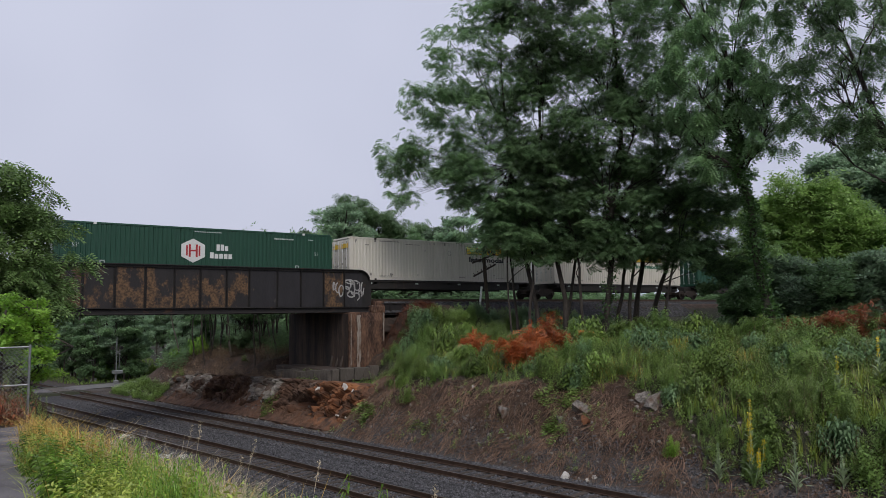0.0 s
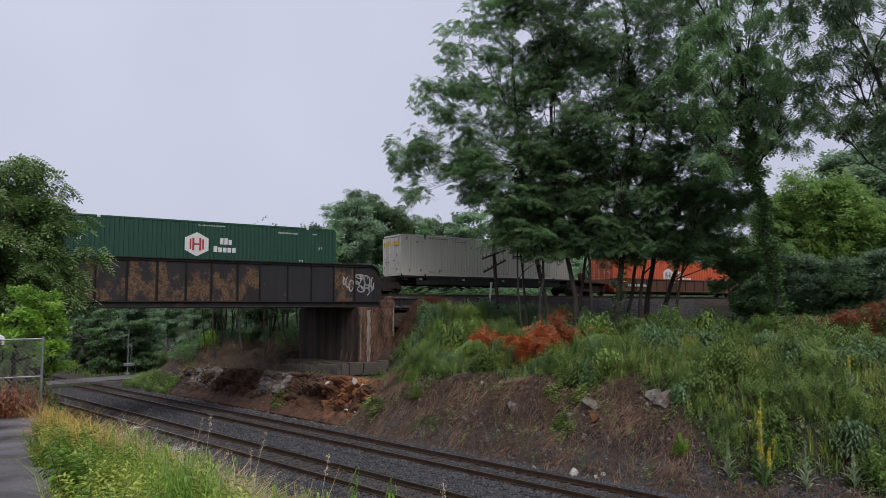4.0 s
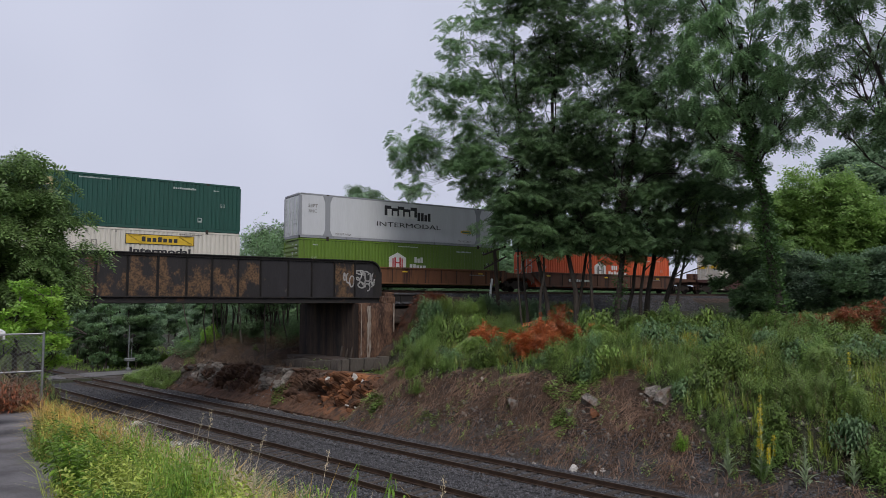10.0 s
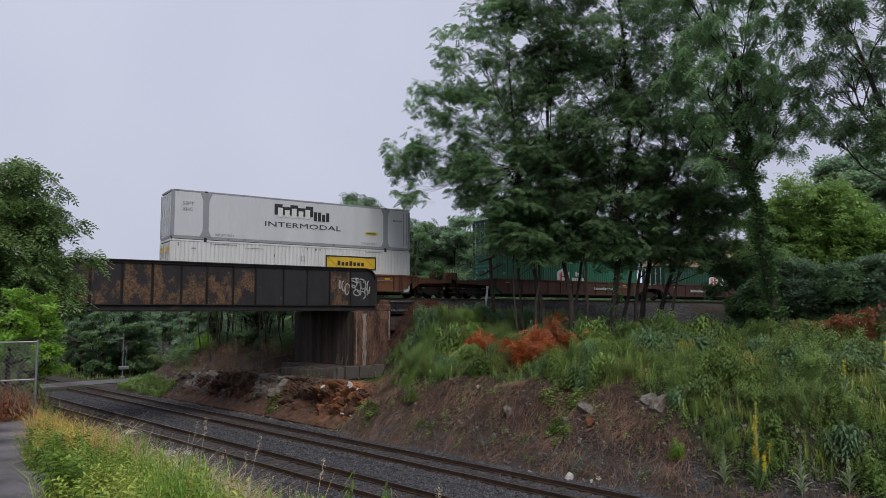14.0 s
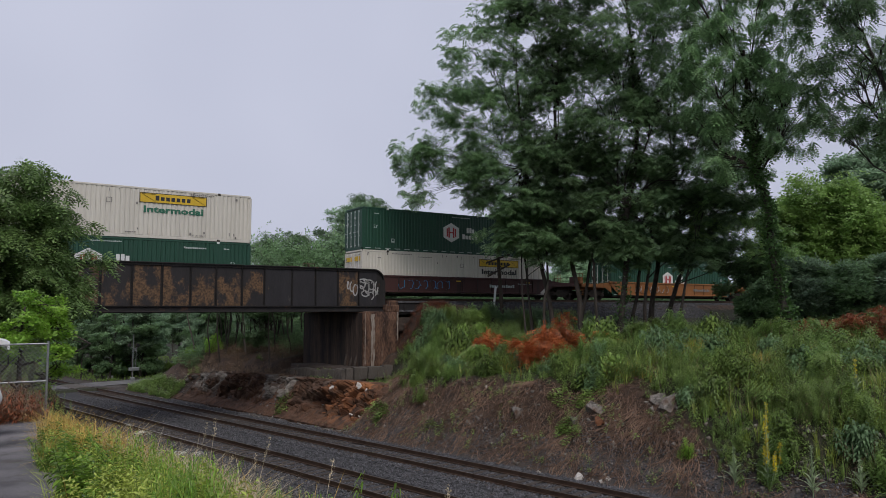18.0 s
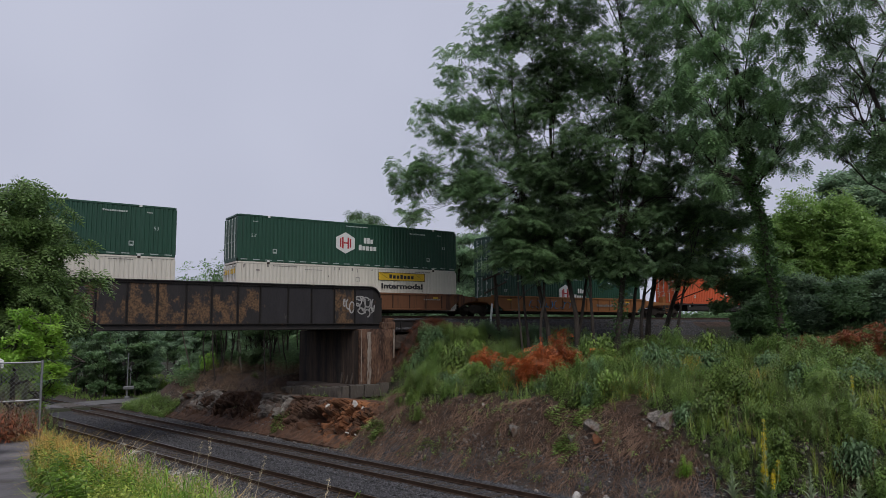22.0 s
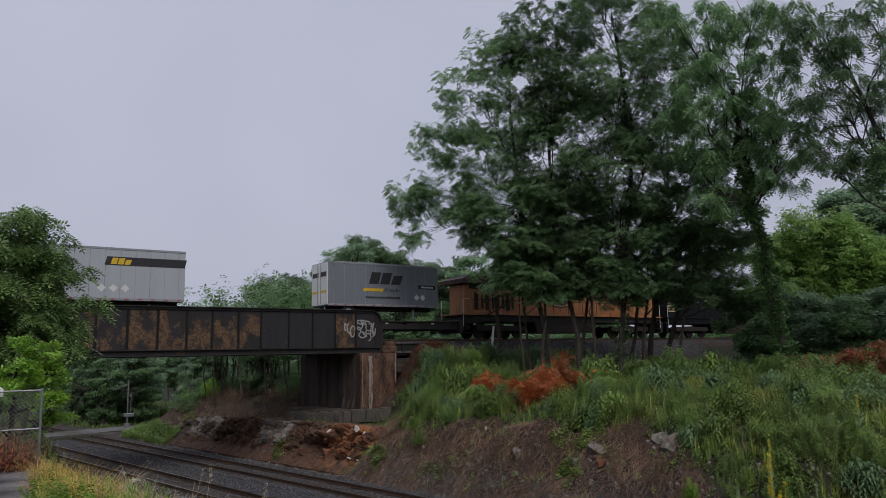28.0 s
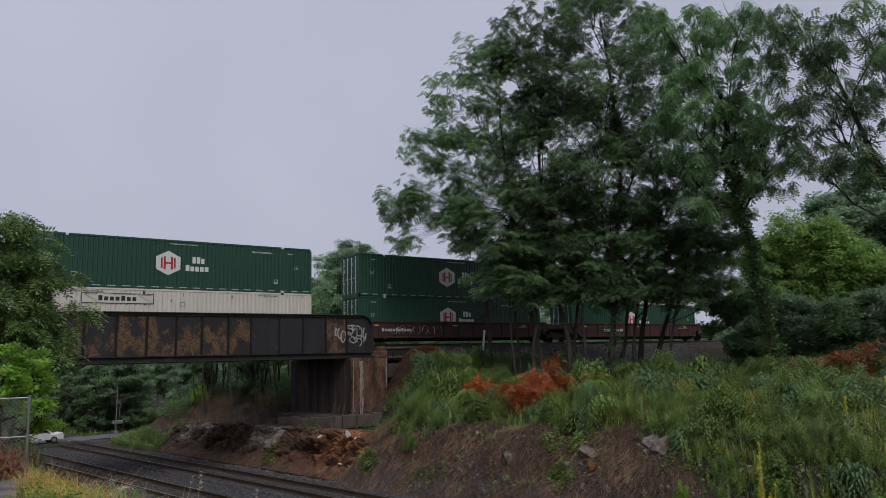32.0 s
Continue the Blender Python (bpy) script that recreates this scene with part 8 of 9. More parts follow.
def green_bush(x, y, r, mat, seed, label):
    """Leafy shoots that lean out from one root; every third bush bears drooping fronds instead."""
    rng = np.random.default_rng(seed)
    z = hz(x, y)
    b = thing("bush", label, "bush", Matrix.Translation((x, y, z)), group="bushes on the bank")
    k = int(34 * r * r) + 16
    a, q = rng.uniform(0, 6.28, k), rng.uniform(0, 1, k) ** 0.6 * r
    foot = np.stack([q * np.cos(a) * 0.8, q * np.sin(a) * 0.8, np.zeros(k) - 0.08], 1)
    tall = r * rng.uniform(0.9, 1.7, k) * (1.15 - 0.55 * (q / r) ** 2)
    mb = MB()
    for j in range(0, k, 4):
        tube(mb, [foot[j], foot[j] + np.array([0.1 * math.cos(a[j]), 0.1 * math.sin(a[j]), 0.8 * tall[j]])], [0.012, 0.005], 4)
    part("branchwork", mb, M["root"], b)
    if seed % 3:
        me = cluster_mesh("foliage", *SHOOTS[seed % len(SHOOTS)], turns(rng, k, 0.25), foot, tall)
    else:
        _, p, rots = crown_points([(0, 0, r * 0.75, r * 0.75), (0.2 * r, -0.3 * r, r * 1.0, r * 0.5)], 9, 330, rng, 0.8)
        me = cluster_mesh("foliage", *FROND, rots, p, 0.4 * rng.uniform(0.6, 1.2, len(p)))
    part("foliage", me, M[mat], b)


for k, (x, y, r, mat) in enumerate(((26.4, -4.9, 0.6, "weed"), (27.6, -5.6, 0.7, "weed"), (24.6, -6.8, 0.6, "weed"), (25.6, -7.4, 0.7, "weed"), (26.9, -7.2, 0.8, "weed"), (28.4, -8.0, 0.9, "weed"), (24.0, -9.0, 1.0, "weed"), (23.4, -11.6, 0.9, "weed"), (26.6, -12.2, 0.8, "weed"),
                                   (30.6, -14.4, 1.1, "weed"), (31.2, -16.6, 1.2, "weed"), (32.6, -17.8, 1.2, "leaf_round"), (33.2, -20.0, 1.1, "weed"), (33.2, -24.0, 1.3, "leaf_round"), (34.0, -23.0, 1.0, "weed"),
                                   (28.0, -20.5, 1.0, "leaf"), (27.0, -17.6, 1.0, "weed"), (25.6, -18.6, 0.8, "leaf"), (23.8, -21.6, 0.8, "weed"), (27.5, -29.0, 0.8, "weed_pale"), (24.4, -28.2, 0.8, "weed_pale"), (23.6, -26.6, 0.7, "weed_pale"),
                                   (24.6, -31.0, 0.9, "weed"), (21.3, -27.2, 0.45, "leaf_light"), (23.4, -32.0, 0.8, "leaf"), (19.6, -11.0, 0.7, "weed"), (19.3, -12.6, 0.6, "weed"), (30.6, -9.4, 0.9, "leaf"), (32.4, -12.0, 0.9, "leaf"), (35.4, -15.6, 1.0, "leaf"),
                                   (16.9, 15.5, 0.9, "leaf_light"), (15.6, 17.5, 0.8, "leaf_light"), (13.6, 36.0, 1.6, "leaf_light"), (16.0, 39.0, 1.4, "leaf_light"), (18.5, 34.5, 1.2, "weed"))):
    green_bush(x, y, r, mat, 200 + k, {"weed": "leafy green bush on the bank", "leaf": "dark green bush on the bank", "leaf_light": "bright green bush on the bank", "leaf_round": "mid-green leafy bush on the bank", "weed_pale": "pale grey-green bush on the bank"}[mat])


def mullein(x, y, h, bloom, seed, spikes=1):
    """A rosette of broad felted leaves and an upright flower spike."""
    rng = np.random.default_rng(seed)
    t = thing("mullein_plant", "mullein in yellow bloom at the foot of the bank" if bloom else "pale green mullein with a tall spike", "wild plant", Matrix.Translation((x, y, hz(x, y) - 0.03)), group="mulleins at the foot of the bank")
    leaf = MB()
    for j, (w, l) in enumerate(((0.02, 0.0), (0.075, 0.35), (0.085, 0.6), (0.01, 1.0))):
        leaf.v += [(l, -w, 0.12 * math.sin(3 * l) - 0.1 * l * l), (l, w, 0.12 * math.sin(3 * l) - 0.1 * l * l)]
    leaf.f = [(0, 1, 3, 2), (2, 3, 5, 4), (4, 5, 7, 6)]
    leaf.m = [0, 0, 0]
    me = leaf.mesh("leaf")
    n = 26
    for k in range(n):
        f = k / n
        part("leaf", me, M["mullein"], t, m=pose(0, 0, 0.05 + f * h * 0.55, 0, -35 - 20 * f + rng.uniform(-10, 10), k * 137.5) @ Matrix.Scale(0.62 * (1 - 0.65 * f), 4))
    for s in range(spikes):
        a = rng.uniform(0, 6.28)
        off = 0 if s == 0 else rng.uniform(0.1, 0.4)
        hh = h * (1 if s == 0 else rng.uniform(0.65, 0.95))
        bx, by = off * math.cos(a), off * math.sin(a)
        part("spike", tube(MB(), [(bx * 0.2, by * 0.2, 0), (bx, by, hh * 0.6), (bx * 1.1, by * 1.1, hh)], [0.016, 0.014, 0.006], 6), M["mullein"], t)
        n = 46
        zz = rng.uniform(0.55, 1.0, n) * hh
        p = np.stack([bx * 1.05 + rng.normal(0, 0.016, n), by * 1.05 + rng.normal(0, 0.016, n), zz], 1)
        part("bloom", cluster_mesh("bloom", *tuft(4, 0.05, 3, 0.3), turns(rng, n, 0.9), p), M["yellow_bloom" if bloom else "mullein"], t)


for x, y, h, bl, sp in ((21.4, -30.2, 1.55, True, 6), (21.75, -30.0, 2.3, True, 2), (21.1, -29.2, 1.3, False, 1), (21.65, -31.5, 1.55, False, 1), (26.8, -31.8, 1.7, True, 1), (25.5, -31.0, 1.4, True, 1), (22.3, -32.6, 1.0, False, 1)):
    mullein(x, y, h, bl, int(x * 100), sp)


# ---- rocks ----
def boulder(x, y, r, mat, seed, label, squash=0.7, sink=0.35, dz=0.0, group="", z=None):
    bm = bmesh.new()
    bmesh.ops.create_icosphere(bm, subdivisions=2, radius=1.3)
    rng = random.Random(seed)
    s = Vector((r * rng.uniform(0.8, 1.3), r * rng.uniform(0.7, 1.1), r * squash))
    cuts = [(Vector((rng.uniform(-1, 1), rng.uniform(-1, 1), rng.uniform(-0.6, 1))).normalized(), rng.uniform(0.25, 0.7)) for _ in range(12)]
    for v in bm.verts:
        p = v.co.copy()
        for n, d in cuts:
            k = p.dot(n) - d
            if k > 0:
                p -= n * k
        p += noise.noise_vector(p * 2.5 + Vector((seed, 0, 0))) * 0.07 + noise.noise_vector(p * 7 + Vector((0, seed, 0))) * 0.05
        v.co = Vector((p.x * s.x, p.y * s.y, p.z * s.z))
    me = bpy.data.meshes.new("rock")
    bm.to_mesh(me)
    bm.free()
    ob = put("rock", me, M[mat], m=pose(x, y, (hz(x, y) if z is None else z) + r * squash * (1 - 2 * sink) + dz, rng.uniform(-15, 15), rng.uniform(-15, 15), rng.uniform(0, 360)))
    return tagged(ob, label, "rock", group=group)


for k, (x, y, r, mat, lab) in enumerate(((23.0, -25.3, 0.66, "rock", "weathered limestone ledge in the bank"), (22.9, -24.6, 0.5, "rock", "weathered limestone ledge in the bank"), (21.6, -22.5, 0.55, "rock", "grey rock set in the bank"),
                                         (21.3, -23.0, 0.3, "orange_rock", "iron-stained rock set in the bank"), (21.2, -21.7, 0.45, "rock", "grey rock set in the bank"), (20.4, -18.9, 0.42, "rock", "grey rock set in the bank"), (20.0, -18.5, 0.22, "rock", "grey rock set in the bank"),
                                         (20.9, -16.1, 0.22, "white_rock", "pale rock on the bank"), (19.4, -23.8, 0.28, "white_rock", "white limestone block beside the track"), (19.8, -24.9, 0.17, "white_rock", "small white stone beside the track"), (19.6, -24.7, 0.13, "white_rock", "small white stone beside the track"))):
    boulder(x, y, r, mat, k + 3, lab, 0.85, 0.36)


def face_shader():
    """Brown earth with grey limestone and iron-stained rock showing through it."""
    mt = shader("cutting_rock_face", (0.022, 0.012, 0.008), (0.14, 0.074, 0.045), 0.95, 0.0, 2.4, 22.0, 0.9, (0.15, 0.1, 0.07), 0.2, bump_dist=0.06, dirt_scale=5.0)
    N, L = mt.node_tree.nodes, mt.node_tree.links
    bs = N["Principled BSDF"]
    col = bs.inputs["Base Color"].links[0].from_socket
    for attr, lo, hi in (("pale", (0.05, 0.044, 0.04), (0.36, 0.33, 0.295)), ("iron", (0.1, 0.036, 0.016), (0.36, 0.15, 0.06))):
        at = N.new("ShaderNodeAttribute")
        at.attribute_name = attr
        no = N.new("ShaderNodeTexNoise")
        no.inputs["Scale"].default_value, no.inputs["Detail"].default_value, no.inputs["Roughness"].default_value = 4.0, 8.0, 0.7
        rp = N.new("ShaderNodeValToRGB")
        rp.color_ramp.elements[0].position, rp.color_ramp.elements[0].color = 0.36, (*lo, 1)
        rp.color_ramp.elements[1].position, rp.color_ramp.elements[1].color = 0.64, (*hi, 1)
        L.new(no.outputs[0], rp.inputs[0])
        mx = N.new("ShaderNodeMix")
        mx.data_type = "RGBA"
        L.new(at.outputs["Fac"], mx.inputs[0])
        L.new(col, mx.inputs[6])
        L.new(rp.outputs[0], mx.inputs[7])
        col = mx.outputs[2]
    L.new(col, bs.inputs["Base Color"])
    return mt


def rock_face():
    """The broken rock of the cutting below the abutment and beyond: blocks, cracks and a hollow under an overhang."""
    nv, ns = 330, 46
    v0, v1 = 30.2, 56.6
    prof_s = [0, 0.3, 0.42, 0.72, 0.82, 1]
    prof_u = [23.05, 24.15, 24.4, 24.85, 25.2, 26.6]
    prof_z = [-0.3, 0.5, 0.85, 1.85, 2.1, 2.2]
    verts, pale, iron = [], [], []
    for i in range(nv + 1):
        v = v0 + (v1 - v0) * i / nv
        low = float(np.interp(v, [30, 44, 50, 57], [1, 0.95, 0.85, 0.5]))
        for j in range(ns + 1):
            s = j / ns
            u, z = float(np.interp(s, prof_s, prof_u)), float(np.interp(s, prof_s, prof_z))
            z = z * low if z > 0 else z
            q = Vector((v * 0.95 + z * 0.3, z * 0.95 - v * 0.15, u * 0.5))
            dist, pts = noise.voronoi(q * 1.25)
            cell = noise.noise_vector(pts[0] * 3.7)
            dist2, pts2 = noise.voronoi(Vector((q.x * 3.6, q.y * 2.4, q.z * 3)))
            cell2 = noise.noise_vector(pts2[0] * 5.1)
            steep = float(np.interp(s, [0.2, 0.36, 0.78, 0.9], [0.12, 1, 1, 0.25]))
            d = steep * (0.75 * cell.x + 0.36 * cell2.x - 0.3 * max(0, 0.14 - (dist[1] - dist[0])) / 0.14 - 0.14 * max(0, 0.16 - (dist2[1] - dist2[0])) / 0.16 + 0.1) + 0.06 * noise.noise(q * 4.0)
            # the hollow, and the slab that hangs over it
            hole = math.exp(-((v - 35.7) / 1.5) ** 2 - ((z - 0.95) / 0.24) ** 2)
            roof = math.exp(-((v - 35.0) / 1.6) ** 2 - ((z - 1.45) / 0.2) ** 2)
            d = d * (1 - 0.7 * hole) + 0.5 * roof - 0.95 * hole
            edge = min(1, i / 12, (nv - i) / 12, j / 3, (ns - j) / 5)
            d = d * edge - 0.35 * (1 - edge)
            x, y = to_xy(u - 0.85 * d + 0.02, v)
            verts.append((x, y, z + 0.4 * d))
            zone = max(math.exp(-((v - 51) / 3.2) ** 4), 0.9 * math.exp(-((v - 40.6) / 1.7) ** 4)) * float(np.interp(s, [0.3, 0.42, 0.8, 0.9], [0, 1, 1, 0]))
            pale.append(min(1, max(0, zone * (1.0 + 2.4 * cell2.y + 1.4 * cell.y) * 1.2 + 0.5 * (cell.z - 0.25) * steep)))
            red = math.exp(-((v - 32.6) / 2.0) ** 4) * float(np.interp(s, [0.05, 0.3, 0.5, 0.85, 0.95], [0.05, 0.4, 1, 1, 0.1]))
            red = max(red, 0.16 * float(np.interp(v, [30, 36, 47, 50], [1, 0.8, 0.7, 0])) * float(np.interp(s, [0, 0.1, 0.35, 0.5], [0.3, 0.9, 0.8, 0.2])))
            iron.append(min(1, max(0, red * (0.75 + 2.0 * cell2.z))))
    m = ns + 1
    mb = MB()
    mb.add(verts, [(i * m + j, (i + 1) * m + j, (i + 1) * m + j + 1, i * m + j + 1) for i in range(nv) for j in range(ns)])
    me = mb.mesh("rock_face")
    for nm, a in (("pale", pale), ("iron", iron)):
        at = me.attributes.new(nm, "FLOAT", "POINT")
        at.data.foreach_set("value", np.array(a, np.float32))
    tagged(put("rock_face", me, face_shader()), "broken brown and grey rock face of the cutting with an iron-stained hollow", "rock face", kind="structure")
    # rubble, dead stems and hanging runners on it
    rng = np.random.default_rng(71)
    P = np.array(verts)
    pick = [k for k in rng.integers(0, len(P), 6000) if v0 + 0.9 < v0 + (v1 - v0) * (k // m) / nv < 34.6 and 8 < k % m < 36][:46]
    for n, k in enumerate(pick):
        pale_one = n % 6 == 0
        boulder(P[k][0], P[k][1], float(rng.uniform(0.08, 0.3)), "white_rock" if pale_one else "orange_rock", 900 + n, "pale broken stone among the orange rubble" if pale_one else "iron-stained orange rock below the abutment", 0.75, 0.5, group="orange rocks", z=P[k][2])
    tv, tf = [], []
    for k in range(5):
        t = k / 4
        w = 0.011 * (1 - 0.6 * t)
        c = (t, 0.14 * math.sin(4 * t), 0.02 + 0.12 * math.sin(math.pi * t))
        tv += [(c[0], c[1] - w, c[2]), (c[0], c[1] + w, c[2]), (c[0], c[1], c[2] + w * 1.4)]
    for k in range(4):
        i = 3 * k
        tf += [(i, i + 1, i + 4, i + 3), (i + 1, i + 2, i + 5, i + 4), (i + 2, i, i + 3, i + 5)]
    k = rng.integers(m * 8, len(P) - m * 8, 2600)
    k = k[(rng.uniform(0, 1, len(k)) < np.interp(np.array(pale)[k] + 0.8 * (np.array(iron)[k] > 0.5), [0.05, 0.35], [0.4, 0.02])) & (k % m > 4)]
    n = len(k)
    down = np.array([-CU * 0.5, -SU * 0.5, -0.85])[None] + rng.normal(size=(n, 3)) * 0.45
    down /= np.linalg.norm(down, axis=1)[:, None]
    e3 = np.array([-CU, -SU, 0.6])[None] + rng.normal(size=(n, 3)) * 0.2
    e2 = np.cross(e3, down)
    e2 /= np.linalg.norm(e2, axis=1)[:, None]
    me = cluster_mesh("dead_stems", tv, tf, np.stack([down, e2, np.cross(down, e2)], 2), P[k], rng.uniform(0.2, 0.85, n))
    tagged(put("dead_stems", me, M["root"]), "brown dead stems hanging over the rock face", "dead stems", kind="stuff")
    k = rng.integers(m * 6, len(P) - m * 6, 1500)
    k = k[(k % m > ns * 0.74) & (k // m > 120)]
    me = cluster_mesh("dry_brush", *weed(33, 16, 0.8, 0.01, 0.3, -0.2), turns(rng, len(k), 0.6), P[k], rng.uniform(0.4, 1.1, len(k)))
    tagged(put("dry_brush", me, M["brush"]), "tangled brown brush on the brow of the rock face", "dead brush", kind="stuff")


rock_face()


def loose_stones():
    rng = np.random.default_rng(14)
    bm = bmesh.new()
    bmesh.ops.create_icosphere(bm, subdivisions=1, radius=1)
    tv = np.array([v.co[:] for v in bm.verts]) * (1 + 0.25 * rng.normal(size=(len(bm.verts), 1)))
    tf = np.array([[v.index for v in f.verts] for f in bm.faces])
    bm.free()
    chip_v = np.array([(1, 0.1, 0), (-0.9, 0.2, 0.2), (0.1, 1.1, -0.1), (-0.2, -0.9, 0.1), (0.2, 0.1, 0.95), (0, 0, -0.8)]) * 1.15
    chip_f = np.array([(0, 2, 4), (2, 1, 4), (1, 3, 4), (3, 0, 4), (2, 0, 5), (1, 2, 5), (3, 1, 5), (0, 3, 5)])
    # ballast stones on the two lower beds, denser near the viewer
    n = 90000
    v = 4 + 54 * rng.uniform(0, 1, n) ** 1.45
    u = np.where(rng.uniform(0, 1, n) < 0.88, rng.uniform(13.7, 23.1, n), 23.1 + 1.3 * rng.uniform(0, 1, n) ** 1.8)
    x, y = to_xy(u, v)
    o = np.minimum(np.abs(u - TRACK_N), np.abs(u - TRACK_F))
    z = np.where(o < 2.19, -0.225 + 0.03 * (np.abs(o - 1.2) < 0.4), -0.3) + rng.uniform(-0.01, 0.02, n)
    side = np.maximum(u - (TRACK_F + 2.19), (TRACK_N - 2.19) - u)
    z = np.where(side > 0, np.maximum(-0.225 - side * 0.3, height(x, y)), z)
    ok = (np.abs(o - 0.7525) > 0.09)
    me = cluster_mesh("ballast_stones", chip_v, chip_f, turns(rng, ok.sum(), 1.0), np.stack([x, y, z], 1)[ok], rng.uniform(0.022, 0.055, ok.sum()))
    tagged(put("ballast_stones", me, M["stone"]), "grey crushed ballast stones", "ballast", kind="stuff")
    n = 20000
    x = 23.5 + 30 * rng.uniform(0, 1, n)
    y = -2.0 - np.interp(x, [23.5, 28, 30], [0.75, 0.75, 3.4]) * rng.uniform(0, 1, n)
    z = np.maximum(height(x, y), UPPER - 0.235 - np.clip(-y - 2.0, 0, None) * 0.95) + 0.01
    me = cluster_mesh("ballast_stones", chip_v, chip_f, turns(rng, n, 1.0), np.stack([x, y, z], 1), rng.uniform(0.03, 0.06, n))
    tagged(put("ballast_stones", me, M["stone"]), "pale ballast stones on the upper embankment", "ballast", kind="stuff")
    n = 2800
    u, v, x, y = scatter(rng, n, 22.5, 26, 6, 57)
    z = height(x, y) + 0.01
    me = cluster_mesh("scree", tv, tf, turns(rng, n, 1.0), np.stack([x, y, z], 1), 0.018 + 0.09 * rng.uniform(0, 1, n) ** 3)
    tagged(put("scree", me, M["rock"]), "loose stones at the foot of the bank", "stones", kind="stuff")


loose_stones()


# ---- yard, crossing and small fixtures ----
def yard():
    mb = MB()
    ys = np.arange(-46, -26.5, 0.15)
    vs, fs = [], []
    for y in ys:
        e = float(yard_edge(y)) + 0.12
        for x in (-14, -6, -2, 0.0, e):
            vs.append((x, y, hz(min(x, 0.6), y) + 0.035))
        vs.append((e + 0.03, y, hz(0.6, y) - 0.05))
    for i in range(len(ys) - 1):
        for j in range(5):
            fs.append((i * 6 + j, i * 6 + j + 1, (i + 1) * 6 + j + 1, (i + 1) * 6 + j))
    mb.add(vs, fs)
    tagged(put("pavement", mb, M["asphalt"]), "worn grey asphalt yard with a ragged grassy edge", "pavement", kind="structure")


yard()


def chain_fence():
    """A short chain-link panel: posts, rails and woven wire."""
    f = thing("chain_link_fence", "galvanised chain-link fence panel with a middle rail", "fence", Matrix.Translation((0.17, -29.2, hz(0.6, -29.2))))
    x0, x1, h = -1.6, 1.06, 1.32
    for x in (x0, -0.35, x1):
        part("post", tube(MB(), [(x, 0, -0.2), (x, 0, h + 0.04)], 0.022, 8), M["galv"], f)
    for z in (0.66, h):
        part("rail", tube(MB(), [(x0, 0, z), (x1, 0, z)], 0.016, 8), M["galv"], f)
    mb = MB()
    for k in range(60):
        a = x0 - 1.3 + k * 0.075
        for s in (1, -1):
            p, q = (a, 0.02) if s > 0 else (a + 1.3, 0.02), (a + 1.3, h) if s > 0 else (a, h)
            t0 = max(0, (x0 - p[0]) / (q[0] - p[0])) if q[0] > p[0] else max(0, (x1 - p[0]) / (q[0] - p[0]))
            t1 = min(1, (x1 - p[0]) / (q[0] - p[0])) if q[0] > p[0] else min(1, (x0 - p[0]) / (q[0] - p[0]))
            if t1 > t0:
                g = lambda t: (p[0] + (q[0] - p[0]) * t, 0, p[1] + (q[1] - p[1]) * t)
                tube(mb, [g(t0), g(t1)], 0.003, 3, cap=False)
    tagged(part("wire_mesh", mb, M["galv"], f), kind="stuff")


chain_fence()


def gas_tank():
    t = thing("gas_tank", "white horizontal gas tank on short legs beside the fence", "tank", Matrix.Translation((-0.3, -31.4, hz(-0.3, -31.4) + 0.035)))
    mb = MB()
    prof = [(-1.1, 0.02), (-1.06, 0.15), (-0.95, 0.24), (-0.8, 0.28), (0.5, 0.28), (0.65, 0.24), (0.74, 0.15), (0.78, 0.02)]
    tube(mb, [(x, 0, 0.56) for x, r in prof], [r for x, r in prof], 20)
    part("vessel", mb.mesh("vessel", True), M["white_paint"], t)
    part("valve_dome", tube(MB(), [(-0.2, 0, 0.8), (-0.2, 0, 0.92), (-0.2, 0, 0.95)], [0.12, 0.12, 0.06], 12), M["white_paint"], t)
    for x in (-0.7, 0.45):
        for y in (-0.17, 0.17):
            part("leg", boxes(((x, y, 0.18), (0.08, 0.05, 0.36)), bev=0.005), M["galv"], t)


gas_tank()


def shed():
    s = thing("shed", "small white shed with a shallow metal roof behind the fence", "shed", Matrix.Translation((-0.87, -28.0, hz(-0.87, -28.0) + 0.1)))
    part("wall", boxes(((0, 0, 0.62), (2.6, 1.6, 1.25)), bev=0.01), M["white_paint"], s)
    mb = MB()
    plate(mb, [(-1.5, 1.28), (1.52, 1.2), (1.52, 1.28), (0, 1.62), (-1.5, 1.4)], -0.95, 0.95)
    part("roof", mb, M["white_paint"], s)
    part("fascia", boxes(((1.5, 0, 1.2), (0.04, 1.95, 0.12)), bev=0.005), M["white_paint"], s)


shed()


def telegraph_pole():
    t = thing("telegraph_pole", "old leaning telegraph pole with drooping crossarms", "pole", pose(30.4, -5.4, 5.2, 0, -4.5, 0))
    part("post", tube(MB(), [(0, 0, -0.4), (0, 0, 3.5), (0, 0, 6.6)], [0.14, 0.125, 0.1], 9), M["pole"], t)
    for z, tl in ((4.55, 14), (3.75, 20)):
        a = part("crossarm", boxes(((0, -0.12, 0), (2.1, 0.09, 0.11)), bev=0.01), M["pole"], t, m=pose(-0.1, 0, z, 0, -tl, 0))
        for x in (-0.95, -0.6, -0.25, 0.25, 0.6, 0.95):
            part("insulator_pin", tube(MB(), [(x, -0.12, 0.05), (x, -0.12, 0.2)], [0.02, 0.03], 6), M["iron"], a)


